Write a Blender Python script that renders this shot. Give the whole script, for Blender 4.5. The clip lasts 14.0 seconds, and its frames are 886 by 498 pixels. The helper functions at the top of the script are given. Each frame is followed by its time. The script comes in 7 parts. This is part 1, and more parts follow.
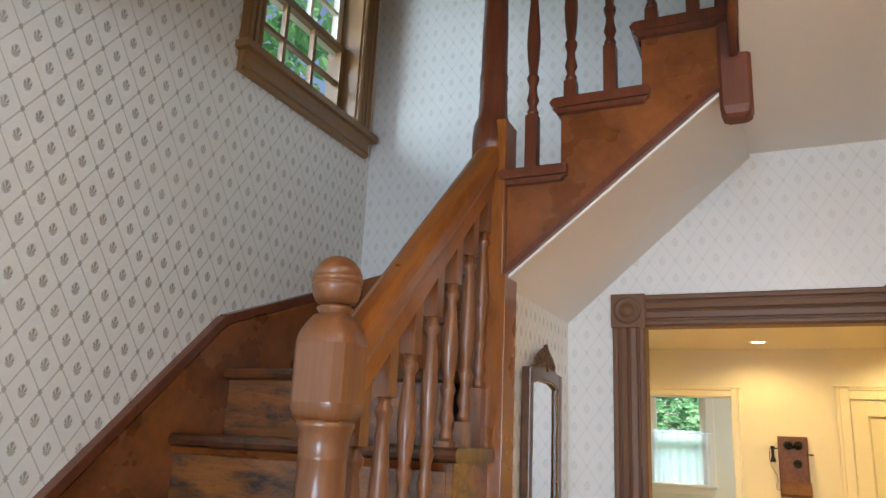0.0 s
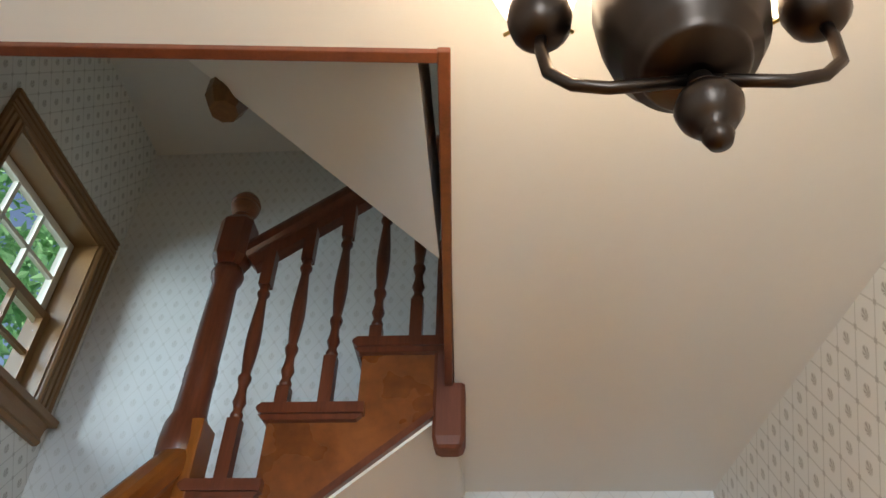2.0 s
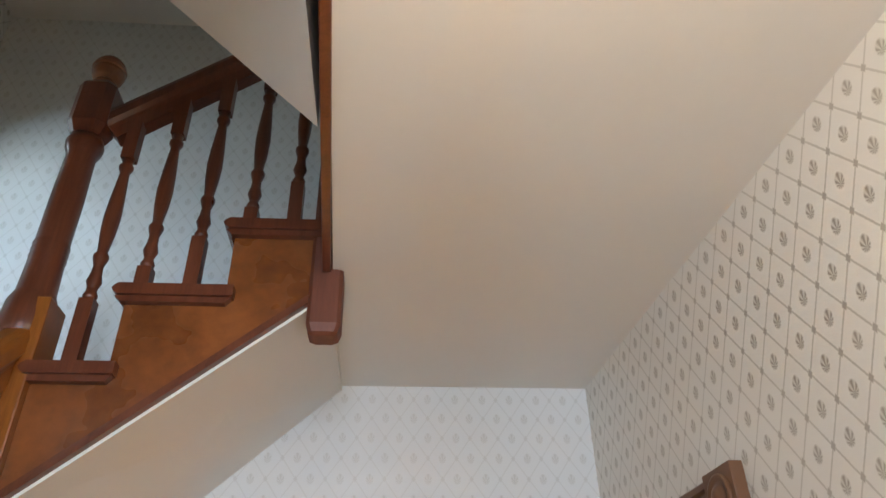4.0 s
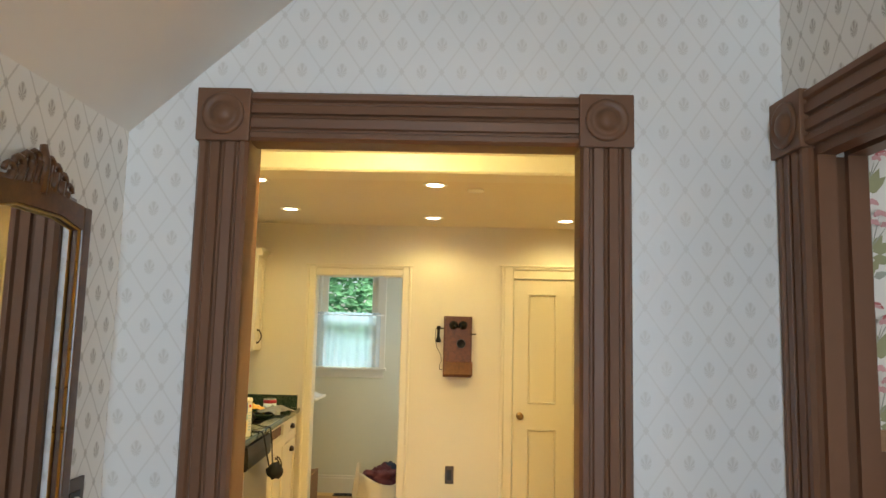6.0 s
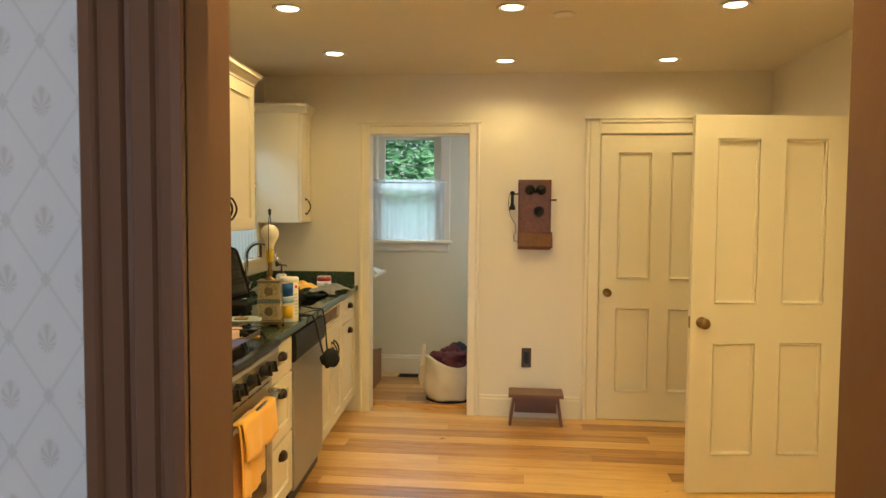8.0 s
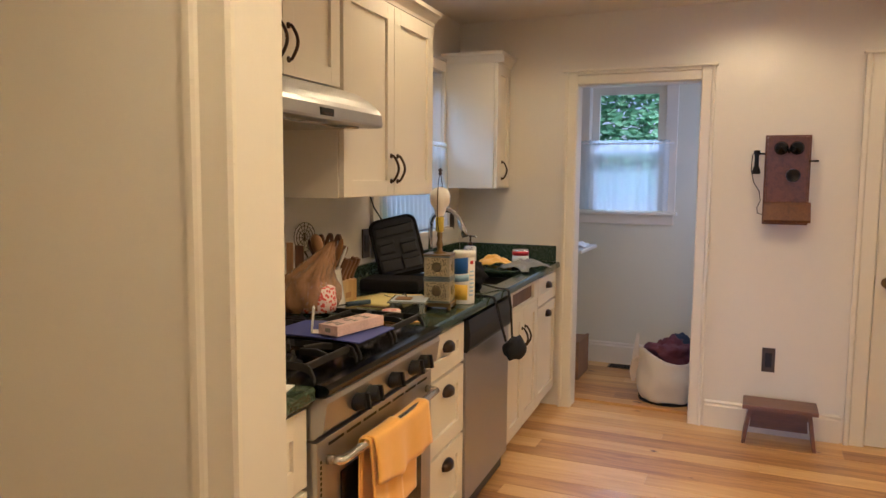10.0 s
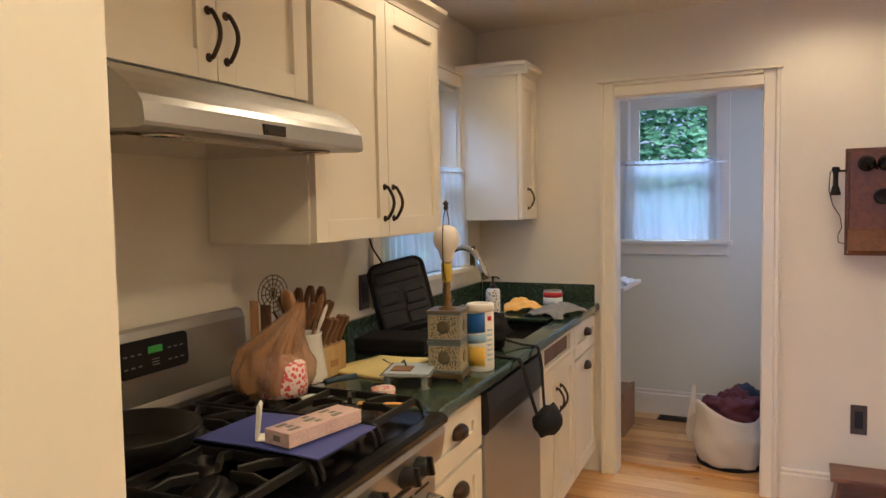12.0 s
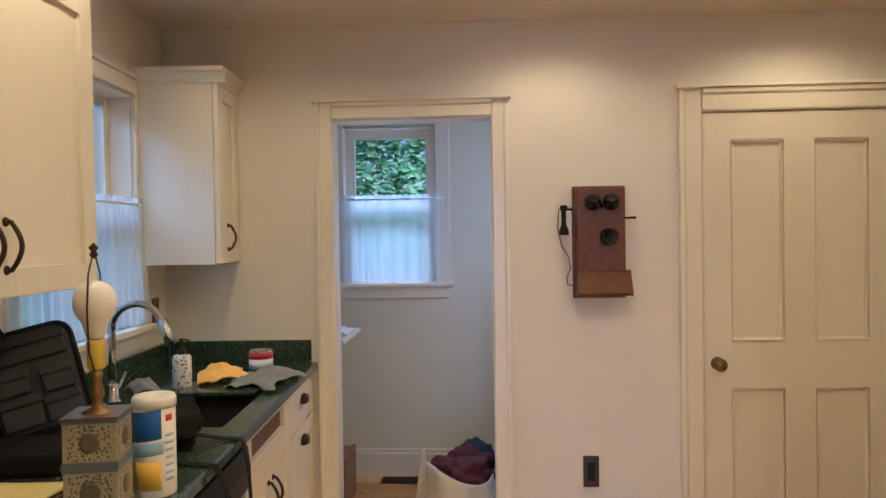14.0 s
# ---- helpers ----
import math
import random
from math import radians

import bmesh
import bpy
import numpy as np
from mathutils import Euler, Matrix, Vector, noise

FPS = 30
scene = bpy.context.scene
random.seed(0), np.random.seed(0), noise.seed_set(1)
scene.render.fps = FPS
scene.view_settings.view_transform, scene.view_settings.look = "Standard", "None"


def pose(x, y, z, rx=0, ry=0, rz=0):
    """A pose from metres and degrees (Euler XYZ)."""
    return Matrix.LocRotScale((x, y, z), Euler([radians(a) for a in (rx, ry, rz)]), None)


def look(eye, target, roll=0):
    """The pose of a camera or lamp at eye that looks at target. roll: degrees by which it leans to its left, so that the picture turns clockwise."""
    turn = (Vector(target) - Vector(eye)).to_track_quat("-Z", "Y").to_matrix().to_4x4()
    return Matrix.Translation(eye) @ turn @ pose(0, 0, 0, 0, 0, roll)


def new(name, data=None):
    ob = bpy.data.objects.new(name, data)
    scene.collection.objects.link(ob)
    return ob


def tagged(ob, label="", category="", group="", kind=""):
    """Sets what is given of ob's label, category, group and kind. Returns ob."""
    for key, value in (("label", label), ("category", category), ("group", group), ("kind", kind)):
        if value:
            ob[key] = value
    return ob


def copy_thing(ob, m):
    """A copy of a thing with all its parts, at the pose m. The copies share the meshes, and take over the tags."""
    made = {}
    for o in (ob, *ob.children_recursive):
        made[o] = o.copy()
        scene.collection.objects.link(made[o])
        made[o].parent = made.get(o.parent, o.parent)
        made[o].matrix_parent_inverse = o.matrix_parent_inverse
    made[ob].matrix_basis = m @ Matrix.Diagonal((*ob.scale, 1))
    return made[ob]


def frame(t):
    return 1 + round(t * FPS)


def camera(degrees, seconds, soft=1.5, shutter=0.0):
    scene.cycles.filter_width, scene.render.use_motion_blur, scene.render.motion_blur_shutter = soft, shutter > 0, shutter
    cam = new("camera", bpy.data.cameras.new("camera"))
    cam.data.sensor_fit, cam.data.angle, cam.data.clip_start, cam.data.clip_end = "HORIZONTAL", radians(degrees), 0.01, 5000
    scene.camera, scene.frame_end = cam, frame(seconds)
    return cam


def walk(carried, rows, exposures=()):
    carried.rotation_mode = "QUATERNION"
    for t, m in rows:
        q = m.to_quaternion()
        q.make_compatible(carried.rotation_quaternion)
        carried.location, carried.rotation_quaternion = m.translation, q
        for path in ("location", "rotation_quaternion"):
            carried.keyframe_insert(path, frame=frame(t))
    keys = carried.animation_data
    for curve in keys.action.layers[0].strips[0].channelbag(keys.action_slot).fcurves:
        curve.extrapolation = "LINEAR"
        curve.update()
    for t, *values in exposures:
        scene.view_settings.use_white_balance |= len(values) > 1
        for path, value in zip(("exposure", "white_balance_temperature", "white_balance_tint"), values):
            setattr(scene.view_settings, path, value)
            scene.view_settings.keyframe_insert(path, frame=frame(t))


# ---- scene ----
cam = camera(62.8, 14.0)
PATH = [
    (0, (0.785, 2.179, 1.523), (-0.037, 3.931, 2.027), 2.8),
    (0.5, (0.766, 2.277, 1.557), (0.068, 4.011, 2.268), 3.5),
    (1, (0.782, 2.347, 1.564), (0.235, 4.032, 2.494), 3.7),
    (1.5, (0.811, 2.375, 1.583), (0.476, 3.994, 2.708), 2.8),
    (2, (0.841, 2.369, 1.595), (0.711, 3.899, 2.877), 1.7),
    (2.2, (0.848, 2.369, 1.604), (0.792, 3.859, 2.937), 0.8),
    (4.3, (0.873, 2.565, 1.583), (1.027, 4.312, 2.544), -1.1),
    (4.5, (0.872, 2.628, 1.572), (1.002, 4.435, 2.419), -0.7),
    (5, (0.824, 2.794, 1.552), (0.907, 4.703, 2.143), -0.1),
    (5.5, (0.828, 2.966, 1.531), (0.845, 4.929, 1.915), 0.8),
    (6, (0.838, 3.163, 1.512), (0.795, 5.148, 1.75), 1.4),
    (6.5, (0.812, 3.357, 1.488), (0.734, 5.352, 1.602), 1.1),
    (7, (0.771, 3.569, 1.493), (0.671, 5.566, 1.503), 0.6),
    (9.3, (0.709, 4.452, 1.432), (0.149, 6.364, 1.255), 0.7),
    (9.5, (0.719, 4.523, 1.43), (0.077, 6.409, 1.25), 0.7),
    (10, (0.72, 4.668, 1.422), (-0.075, 6.493, 1.229), 0.5),
    (10.5, (0.655, 4.825, 1.429), (-0.244, 6.602, 1.245), -0.2),
    (11, (0.605, 4.942, 1.433), (-0.35, 6.692, 1.266), -0.7),
    (11.5, (0.563, 5.105, 1.44), (-0.388, 6.859, 1.295), -0.9),
    (12, (0.547, 5.263, 1.451), (-0.334, 7.054, 1.329), -1.0),
    (12.5, (0.488, 5.383, 1.446), (-0.264, 7.233, 1.348), -1.1),
    (13, (0.394, 5.545, 1.462), (-0.164, 7.464, 1.389), -1.2),
    (13.5, (0.347, 5.686, 1.46), (0.008, 7.656, 1.407), -1.3),
    (14, (0.343, 5.869, 1.467), (0.233, 7.866, 1.431), -0.9),
]
walk(cam, [(t, look(eye, target, roll)) for t, eye, target, roll in PATH],
     [(0.0, 0.22, 7000, 17), (1.0, 0.34, 6950, 15), (2.0, 0.02, 6980, 13), (4.5, 0.16, 6600, 14), (6.0, -0.06, 6700, 10), (7.2, -0.3, 6950, 7), (9.3, -0.50, 5400, 39), (11.0, -0.64, 5130, 37), (12.5, -0.54, 5060, 37), (14.0, -0.60, 5000, 35)])

# ---- world, sun, large lights ----
world = bpy.data.worlds.new("sky")
scene.world = world
world.use_nodes = True
wn = world.node_tree.nodes
sky = wn.new("ShaderNodeTexSky")
sky.sky_type, sky.sun_disc = "NISHITA", False
sky.sun_elevation, sky.sun_rotation = radians(44.3), radians(127.6)
world.node_tree.links.new(sky.outputs[0], wn["Background"].inputs[0])
wn["Background"].inputs[1].default_value = 0.15


def lamp(name, kind, m, power, color, **kw):
    d = bpy.data.lights.new(name, kind)
    d.energy, d.color = power, color
    for k, v in kw.items():
        if k == "size":
            d.size = v
        elif k == "size_y":
            d.shape, d.size_y = "RECTANGLE", v
        elif k == "radius":
            d.shadow_soft_size = v
        elif k == "angle":
            d.angle = v
        elif k == "spot":
            d.spot_size, d.spot_blend = v
        elif k == "disk":
            d.shape, d.size = "DISK", v
    o = new(name, d)
    o.matrix_world = m
    return o


WARM = (1.0, 0.77, 0.29)
lamp("sun", "SUN", look((6.5, -5, 8), (0, 0, 0)), 5.0, (1.0, 0.95, 0.86), angle=radians(0.6))
# skylight through the front door's glass, the stair window, the sink window and the pantry window
lamp("front_door_sky", "AREA", look((0.85, -0.42, 1.55), (0.85, 3.0, 1.6)), 82, (0.55, 0.77, 1.0), size=0.66, size_y=1.5)
lamp("stair_window_sky", "AREA", look((-2.3, 3.45, 3.35), (-0.2, 4.55, 3.0)), 62, (0.62, 0.84, 0.98), size=1.5, size_y=1.5)
lamp("sink_window_sky", "AREA", look((-2.3, 8.1, 3.0), (-0.6, 8.4, 1.0)), 46, (0.46, 0.84, 1.0), size=1.2, size_y=1.2)
lamp("pantry_window_sky", "AREA", look((-0.3, 11.7, 3.2), (-0.1, 9.9, 0.9)), 150, (0.62, 0.88, 0.98), size=1.2, size_y=1.2)
lamp("chandelier_lamp", "POINT", pose(0.987, 2.702, 2.36), 9.5, (1.0, 0.78, 0.52), radius=0.10)
lamp("vestibule_lamp", "SPOT", pose(0.60, 5.06, 2.385), 78, WARM, radius=0.05, spot=(radians(165), 0.6))
# added fill lamp inside the windowless side room, brightening its papered wall
lamp("side_room_sky", "AREA", look((3.3, 3.95, 1.6), (2.1, 5.15, 1.5)), 16, (0.9, 0.95, 1.0), size=0.7, size_y=1.2)
# added fill lamp in an opening cut out of sight in the pantry's right wall
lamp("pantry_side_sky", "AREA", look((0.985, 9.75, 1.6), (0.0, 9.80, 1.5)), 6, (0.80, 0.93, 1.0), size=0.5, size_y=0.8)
DOWNLIGHTS = [(-0.36, 7.35), (0.69, 7.41), (1.70, 7.44), (-0.39, 8.35), (0.64, 8.63), (1.65, 8.66), (0.69, 6.25), (1.70, 6.25)]
for dx, dy in DOWNLIGHTS:
    lamp("downlight_lamp", "SPOT", pose(dx, dy, 2.385), 20 if dy > 8 else 25 if dy > 7 else 50, WARM, radius=0.045, spot=(radians(158), 0.6))

# ---- small mesh helpers ----


def box(bm, x0, x1, y0, y1, z0, z1, bevel=0.0):
    vs = [bm.verts.new((x, y, z)) for x in (x0, x1) for y in (y0, y1) for z in (z0, z1)]
    fs = [bm.faces.new([vs[i] for i in f]) for f in
          ((0, 1, 3, 2), (4, 6, 7, 5), (0, 4, 5, 1), (2, 3, 7, 6), (0, 2, 6, 4), (1, 5, 7, 3))]
    if bevel:
        es = list({e for f in fs for e in f.edges})
        bmesh.ops.bevel(bm, geom=es, offset=bevel, segments=2, profile=0.6, affect="EDGES")
    return bm


def prism(bm, pts, a, b, axis="y"):
    """A polygon pts in the plane across axis, drawn out from a to b along it."""
    def at(p, s):
        u, v = p
        return {"x": (s, u, v), "y": (u, s, v), "z": (u, v, s)}[axis]
    lo = [bm.verts.new(at(p, a)) for p in pts]
    hi = [bm.verts.new(at(p, b)) for p in pts]
    n = len(pts)
    bm.faces.new(lo)
    bm.faces.new(hi[::-1])
    for i in range(n):
        bm.faces.new((lo[i], hi[i], hi[(i + 1) % n], lo[(i + 1) % n]))
    bmesh.ops.recalc_face_normals(bm, faces=bm.faces[:])
    return bm


def lathe(bm, profile, centre=(0, 0, 0), seg=16, m=None, squash=1.0):
    """Turns a profile of (radius, height) round z at centre."""
    m = m or Matrix()
    rings = []
    for r, z in profile:
        rings.append([bm.verts.new(m @ (Vector(centre) + Vector((max(r, 1e-4) * math.cos(2 * math.pi * k / seg),
                                                               squash * max(r, 1e-4) * math.sin(2 * math.pi * k / seg), z)))) for k in range(seg)])
    for a, b in zip(rings, rings[1:]):
        for k in range(seg):
            f = bm.faces.new((a[k], a[(k + 1) % seg], b[(k + 1) % seg], b[k]))
            f.smooth = True
    bm.faces.new(rings[0][::-1])
    bm.faces.new(rings[-1])
    return bm


def tube(bm, pts, r, seg=8, taper=None):
    """A round rod through pts."""
    pts = [Vector(p) for p in pts]
    rings, up = [], None
    for i, p in enumerate(pts):
        d = (pts[min(i + 1, len(pts) - 1)] - pts[max(i - 1, 0)]).normalized()
        if up is None:
            up = d.orthogonal().normalized()
        up = (up - d * up.dot(d)).normalized()
        side = d.cross(up)
        rr = r if taper is None else r * (1 + (taper - 1) * i / (len(pts) - 1))
        rings.append([bm.verts.new(p + rr * (math.cos(2 * math.pi * k / seg) * up + math.sin(2 * math.pi * k / seg) * side)) for k in range(seg)])
    for a, b in zip(rings, rings[1:]):
        for k in range(seg):
            f = bm.faces.new((a[k], a[(k + 1) % seg], b[(k + 1) % seg], b[k]))
            f.smooth = True
    bm.faces.new(rings[0][::-1])
    bm.faces.new(rings[-1])
    return bm


def arc(c, r, a0, a1, n, plane="xz"):
    out = []
    for k in range(n + 1):
        a = radians(a0 + (a1 - a0) * k / n)
        u, v = r * math.cos(a), r * math.sin(a)
        out.append((c[0] + (u if "x" in plane else 0), c[1] + (u if plane == "yz" else v if plane == "xy" else 0), c[2] + (v if "z" in plane else 0)))
    return out


def sheet(bm, fn, nu, nv, thick=0.0, smooth=True):
    """A surface fn(u, v) over the unit square, with a thickness along its normals."""
    g = [[bm.verts.new(fn(i / nu, j / nv)) for j in range(nv + 1)] for i in range(nu + 1)]
    fs = []
    for i in range(nu):
        for j in range(nv):
            f = bm.faces.new((g[i][j], g[i + 1][j], g[i + 1][j + 1], g[i][j + 1]))
            f.smooth = smooth
            fs.append(f)
    if thick:
        bm.normal_update()
        bmesh.ops.solidify(bm, geom=fs, thickness=thick)
    return bm


def mesh_of(bm, name, mats):
    me = bpy.data.meshes.new(name)
    bm.normal_update()
    bm.to_mesh(me)
    bm.free()
    for m in (mats if isinstance(mats, (list, tuple)) else [mats]):
        me.materials.append(m)
    return me


def part(name, bm, material, parent=None, label="", m=None):
    ob = new(name, mesh_of(bm, name, material))
    if parent is not None:
        ob.parent = parent
    if m is not None:
        ob.matrix_basis = m
    if label:
        tagged(ob, label)
    return ob


def thing(name, label, category, m=None, group=""):
    ob = new(name)
    ob.empty_display_size = 0.05
    if m is not None:
        ob.matrix_basis = m
    return tagged(ob, label, category, group)


def setting(name, bm, material, label="", parent=None):
    ob = part(name, bm, material, parent)
    if parent is None:
        tagged(ob, label, "", "", "structure")
    return ob


B = bmesh.new

# ---- materials ----


class Nodes:
    """Short hand for wiring node materials."""

    def __init__(self, name):
        self.mat = bpy.data.materials.new(name)
        self.mat.use_nodes = True
        self.t = self.mat.node_tree
        self.bsdf = self.t.nodes["Principled BSDF"]

    def put(self, socket, value):
        if isinstance(value, bpy.types.NodeSocket):
            self.t.links.new(value, socket)
        else:
            socket.default_value = value

    def math(self, op, a, b=0.0, c=0.0):
        n = self.t.nodes.new("ShaderNodeMath")
        n.operation = op
        for s, v in zip(n.inputs, (a, b, c)):
            self.put(s, v)
        return n.outputs[0]

    def pos(self, scale=(1, 1, 1), local=False, turn=0.0):
        if local:
            src = self.t.nodes.new("ShaderNodeTexCoord").outputs["Object"]
        else:
            src = self.t.nodes.new("ShaderNodeNewGeometry").outputs["Position"]
        mp = self.t.nodes.new("ShaderNodeMapping")
        mp.inputs["Scale"].default_value = scale
        mp.inputs["Rotation"].default_value = (0, 0, turn)
        self.put(mp.inputs[0], src)
        return mp.outputs[0]

    def xyz(self, v):
        n = self.t.nodes.new("ShaderNodeSeparateXYZ")
        self.put(n.inputs[0], v)
        return n.outputs

    def noise(self, v, scale, detail=4.0, rough=0.55, distort=0.0):
        n = self.t.nodes.new("ShaderNodeTexNoise")
        self.put(n.inputs["Vector"], v)
        n.inputs["Scale"].default_value, n.inputs["Detail"].default_value = scale, detail
        n.inputs["Roughness"].default_value, n.inputs["Distortion"].default_value = rough, distort
        return n.outputs[0]

    def ramp(self, f, stops):
        n = self.t.nodes.new("ShaderNodeValToRGB")
        self.put(n.inputs[0], f)
        while len(n.color_ramp.elements) < len(stops):
            n.color_ramp.elements.new(0.5)
        for e, (p, c) in zip(n.color_ramp.elements, stops):
            e.position, e.color = p, (*c, 1) if len(c) == 3 else c
        return n.outputs[0]

    def mix(self, f, a, b):
        n = self.t.nodes.new("ShaderNodeMix")
        n.data_type = "RGBA"
        for s, v in ((n.inputs[0], f), (n.inputs[6], a), (n.inputs[7], b)):
            if isinstance(v, tuple):
                v = (*v, 1) if len(v) == 3 else v
            self.put(s, v)
        return n.outputs[2]

    def rand(self):
        return self.t.nodes.new("ShaderNodeObjectInfo").outputs["Random"]

    def bump(self, h, strength, dist=0.01):
        n = self.t.nodes.new("ShaderNodeBump")
        n.inputs["Strength"].default_value, n.inputs["Distance"].default_value = strength, dist
        self.put(n.inputs["Height"], h)
        self.put(self.bsdf.inputs["Normal"], n.outputs[0])

    def set(self, **kw):
        names = {"color": "Base Color", "rough": "Roughness", "metal": "Metallic", "spec": "Specular IOR Level", "coat": "Coat Weight",
                 "coat_rough": "Coat Roughness", "trans": "Transmission Weight", "ior": "IOR", "alpha": "Alpha",
                 "emit": "Emission Color", "power": "Emission Strength", "sub": "Subsurface Weight", "sheen": "Sheen Weight"}
        for k, v in kw.items():
            if isinstance(v, tuple) and len(v) == 3:
                v = (*v, 1)
            self.put(self.bsdf.inputs[names[k]], v)
        return self


def paint(name, color, rough=0.5, wear=0.06, bump=0.08, grain=35.0, spec=0.5):
    """Brushed or rolled paint: a plain colour with faint broad and fine unevenness."""
    n = Nodes(name)
    p = n.pos()
    broad, fine = n.noise(p, 1.7, 3), n.noise(p, grain, 3)
    dark = tuple(c * (1 - 2 * wear) for c in color)
    c = n.mix(n.math("MULTIPLY_ADD", broad, 0.7, n.math("MULTIPLY", fine, 0.3)), dark, tuple(min(1, c * (1 + wear)) for c in color))
    n.set(color=c, rough=n.math("MULTIPLY_ADD", fine, 0.12, rough - 0.06), spec=spec)
    n.bump(fine, bump, 0.004)
    return n.mat


def wood(name, dark, light, scale=(1, 1, 1), rough=0.32, coat=0.25, local=True, figure=6.0, bump=0.06, blotch=0.35):
    """Grained wood; scale stretches the grain along the axis with the smallest number."""
    n = Nodes(name)
    p = n.pos(scale, local)
    g = n.noise(p, figure, 6, 0.62, 0.6)
    f = n.noise(p, figure * 7, 3, 0.6)
    b = n.noise(n.pos((1, 1, 1), local), 5.0, 3)
    mixv = n.math("ADD", n.math("MULTIPLY", g, 0.75 - blotch * 0.5), n.math("ADD", n.math("MULTIPLY", f, 0.25), n.math("MULTIPLY", b, blotch * 0.5)))
    mid = tuple((a + c) / 2 for a, c in zip(dark, light))
    c = n.ramp(mixv, [(0.30, dark), (0.5, mid), (0.70, light)])
    n.set(color=c, rough=n.math("MULTIPLY_ADD", b, 0.25, rough - 0.1), coat=coat, coat_rough=0.25)
    n.bump(f, bump, 0.003)
    return n.mat


def wallpaper(name, horizontal, ink_strength=1.0, ground=((0.72, 0.695, 0.645), (0.79, 0.77, 0.725))):
    """Cream paper with a taupe lattice of lozenges, a dot at each crossing and a small leaf sprig in each lozenge."""
    n = Nodes(name)
    ax = n.xyz(n.pos())
    a = n.math("DIVIDE", ax[horizontal], 0.088)
    b = n.math("DIVIDE", ax[2], 0.1265)
    wob = n.math("MULTIPLY", n.math("SUBTRACT", n.noise(n.pos(), 160.0, 2), 0.5), 0.03)
    p, q = n.math("ADD", n.math("ADD", a, b), wob), n.math("SUBTRACT", n.math("SUBTRACT", a, b), wob)
    fp, fq = n.math("FRACT", p), n.math("FRACT", q)
    dp, dq = n.math("ABSOLUTE", n.math("SUBTRACT", fp, 0.5)), n.math("ABSOLUTE", n.math("SUBTRACT", fq, 0.5))

    def below(v, edge, soft):
        return n.math("SUBTRACT", 1.0, n.math("SMOOTH_MIN", 1.0, n.math("MAXIMUM", n.math("DIVIDE", n.math("SUBTRACT", v, edge), soft), 0.0), 0.05))
    lines = n.math("MAXIMUM", below(dp, 0.016, 0.02), below(dq, 0.016, 0.02))
    dots = below(n.math("MAXIMUM", dp, dq), 0.06, 0.03)
    gp = n.math("SUBTRACT", n.math("FRACT", n.math("ADD", p, 0.5)), 0.5)
    gq = n.math("SUBTRACT", n.math("FRACT", n.math("ADD", q, 0.5)), 0.5)
    dx = n.math("MULTIPLY", n.math("ADD", gp, gq), 0.044)
    dz = n.math("MULTIPLY", n.math("SUBTRACT", gp, gq), 0.063)
    r = n.math("SQRT", n.math("ADD", n.math("POWER", n.math("DIVIDE", dx, 0.0108), 2.0), n.math("POWER", n.math("DIVIDE", dz, 0.0155), 2.0)))
    ang = n.math("ARCTAN2", n.math("ADD", dz, 0.008), dx)
    leaf = n.math("MULTIPLY_ADD", n.math("SINE", n.math("MULTIPLY", ang, 9.0)), 0.35, 0.62)
    sprig = n.math("MULTIPLY", below(r, 0.85, 0.3), leaf)
    ink = n.math("MAXIMUM", n.math("MULTIPLY", lines, 0.48), n.math("MAXIMUM", n.math("MULTIPLY", dots, 0.75), sprig))
    age = n.noise(n.pos(), 1.3, 3)
    ground = n.mix(age, *ground)
    ink = n.math("MULTIPLY", ink, ink_strength)
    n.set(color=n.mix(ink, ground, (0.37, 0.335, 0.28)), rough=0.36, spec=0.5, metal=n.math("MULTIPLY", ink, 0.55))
    n.bump(n.noise(n.pos(), 90.0, 3), 0.12, 0.002)
    return n.mat


M = {}
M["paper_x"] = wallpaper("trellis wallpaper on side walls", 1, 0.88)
# same paper, with daylight glare painted in: weaker print on a cooler ground
M["paper_y_glare"] = wallpaper("trellis wallpaper on end walls with glare painted in", 0, 0.37, ((0.69, 0.69, 0.68), (0.74, 0.74, 0.735)))
M["plaster"] = paint("ceiling plaster", (0.78, 0.75, 0.70), 0.55, 0.03)
M["kitchen_wall"] = paint("kitchen wall paint", (0.76, 0.72, 0.64), 0.55, 0.03)
M["kitchen_ceiling"] = paint("kitchen ceiling paint", (0.74, 0.68, 0.58), 0.6, 0.03)
M["pantry_wall"] = paint("pantry wall paint", (0.72, 0.70, 0.57), 0.55, 0.03)
M["trim"] = paint("cream trim gloss", (0.78, 0.73, 0.62), 0.3, 0.03, 0.05)
M["cabinet"] = paint("cream cabinet paint", (0.78, 0.73, 0.62), 0.32, 0.03, 0.04)
M["brown"] = paint("brown casing paint", (0.170, 0.083, 0.046), 0.40, 0.12, 0.10, spec=0.25)
M["brown_window"] = paint("olive brown window paint", (0.25, 0.128, 0.048), 0.32, 0.12, 0.10)
M["stair_wood"] = wood("reddish varnished stair wood", (0.062, 0.014, 0.004), (0.34, 0.104, 0.024), (1, 1, 1), 0.26, 0.5, False, 4.5, 0.05, 1.0)
M["newel_wood"] = wood("turned newel wood", (0.12, 0.042, 0.014), (0.28, 0.102, 0.037), (6, 6, 0.5), 0.30, 0.35, False, 4.0)
M["rail_wood"] = wood("orange brown handrail wood", (0.14, 0.037, 0.006), (0.40, 0.130, 0.021), (8, 0.8, 0.8), 0.28, 0.35, False, 4.0)
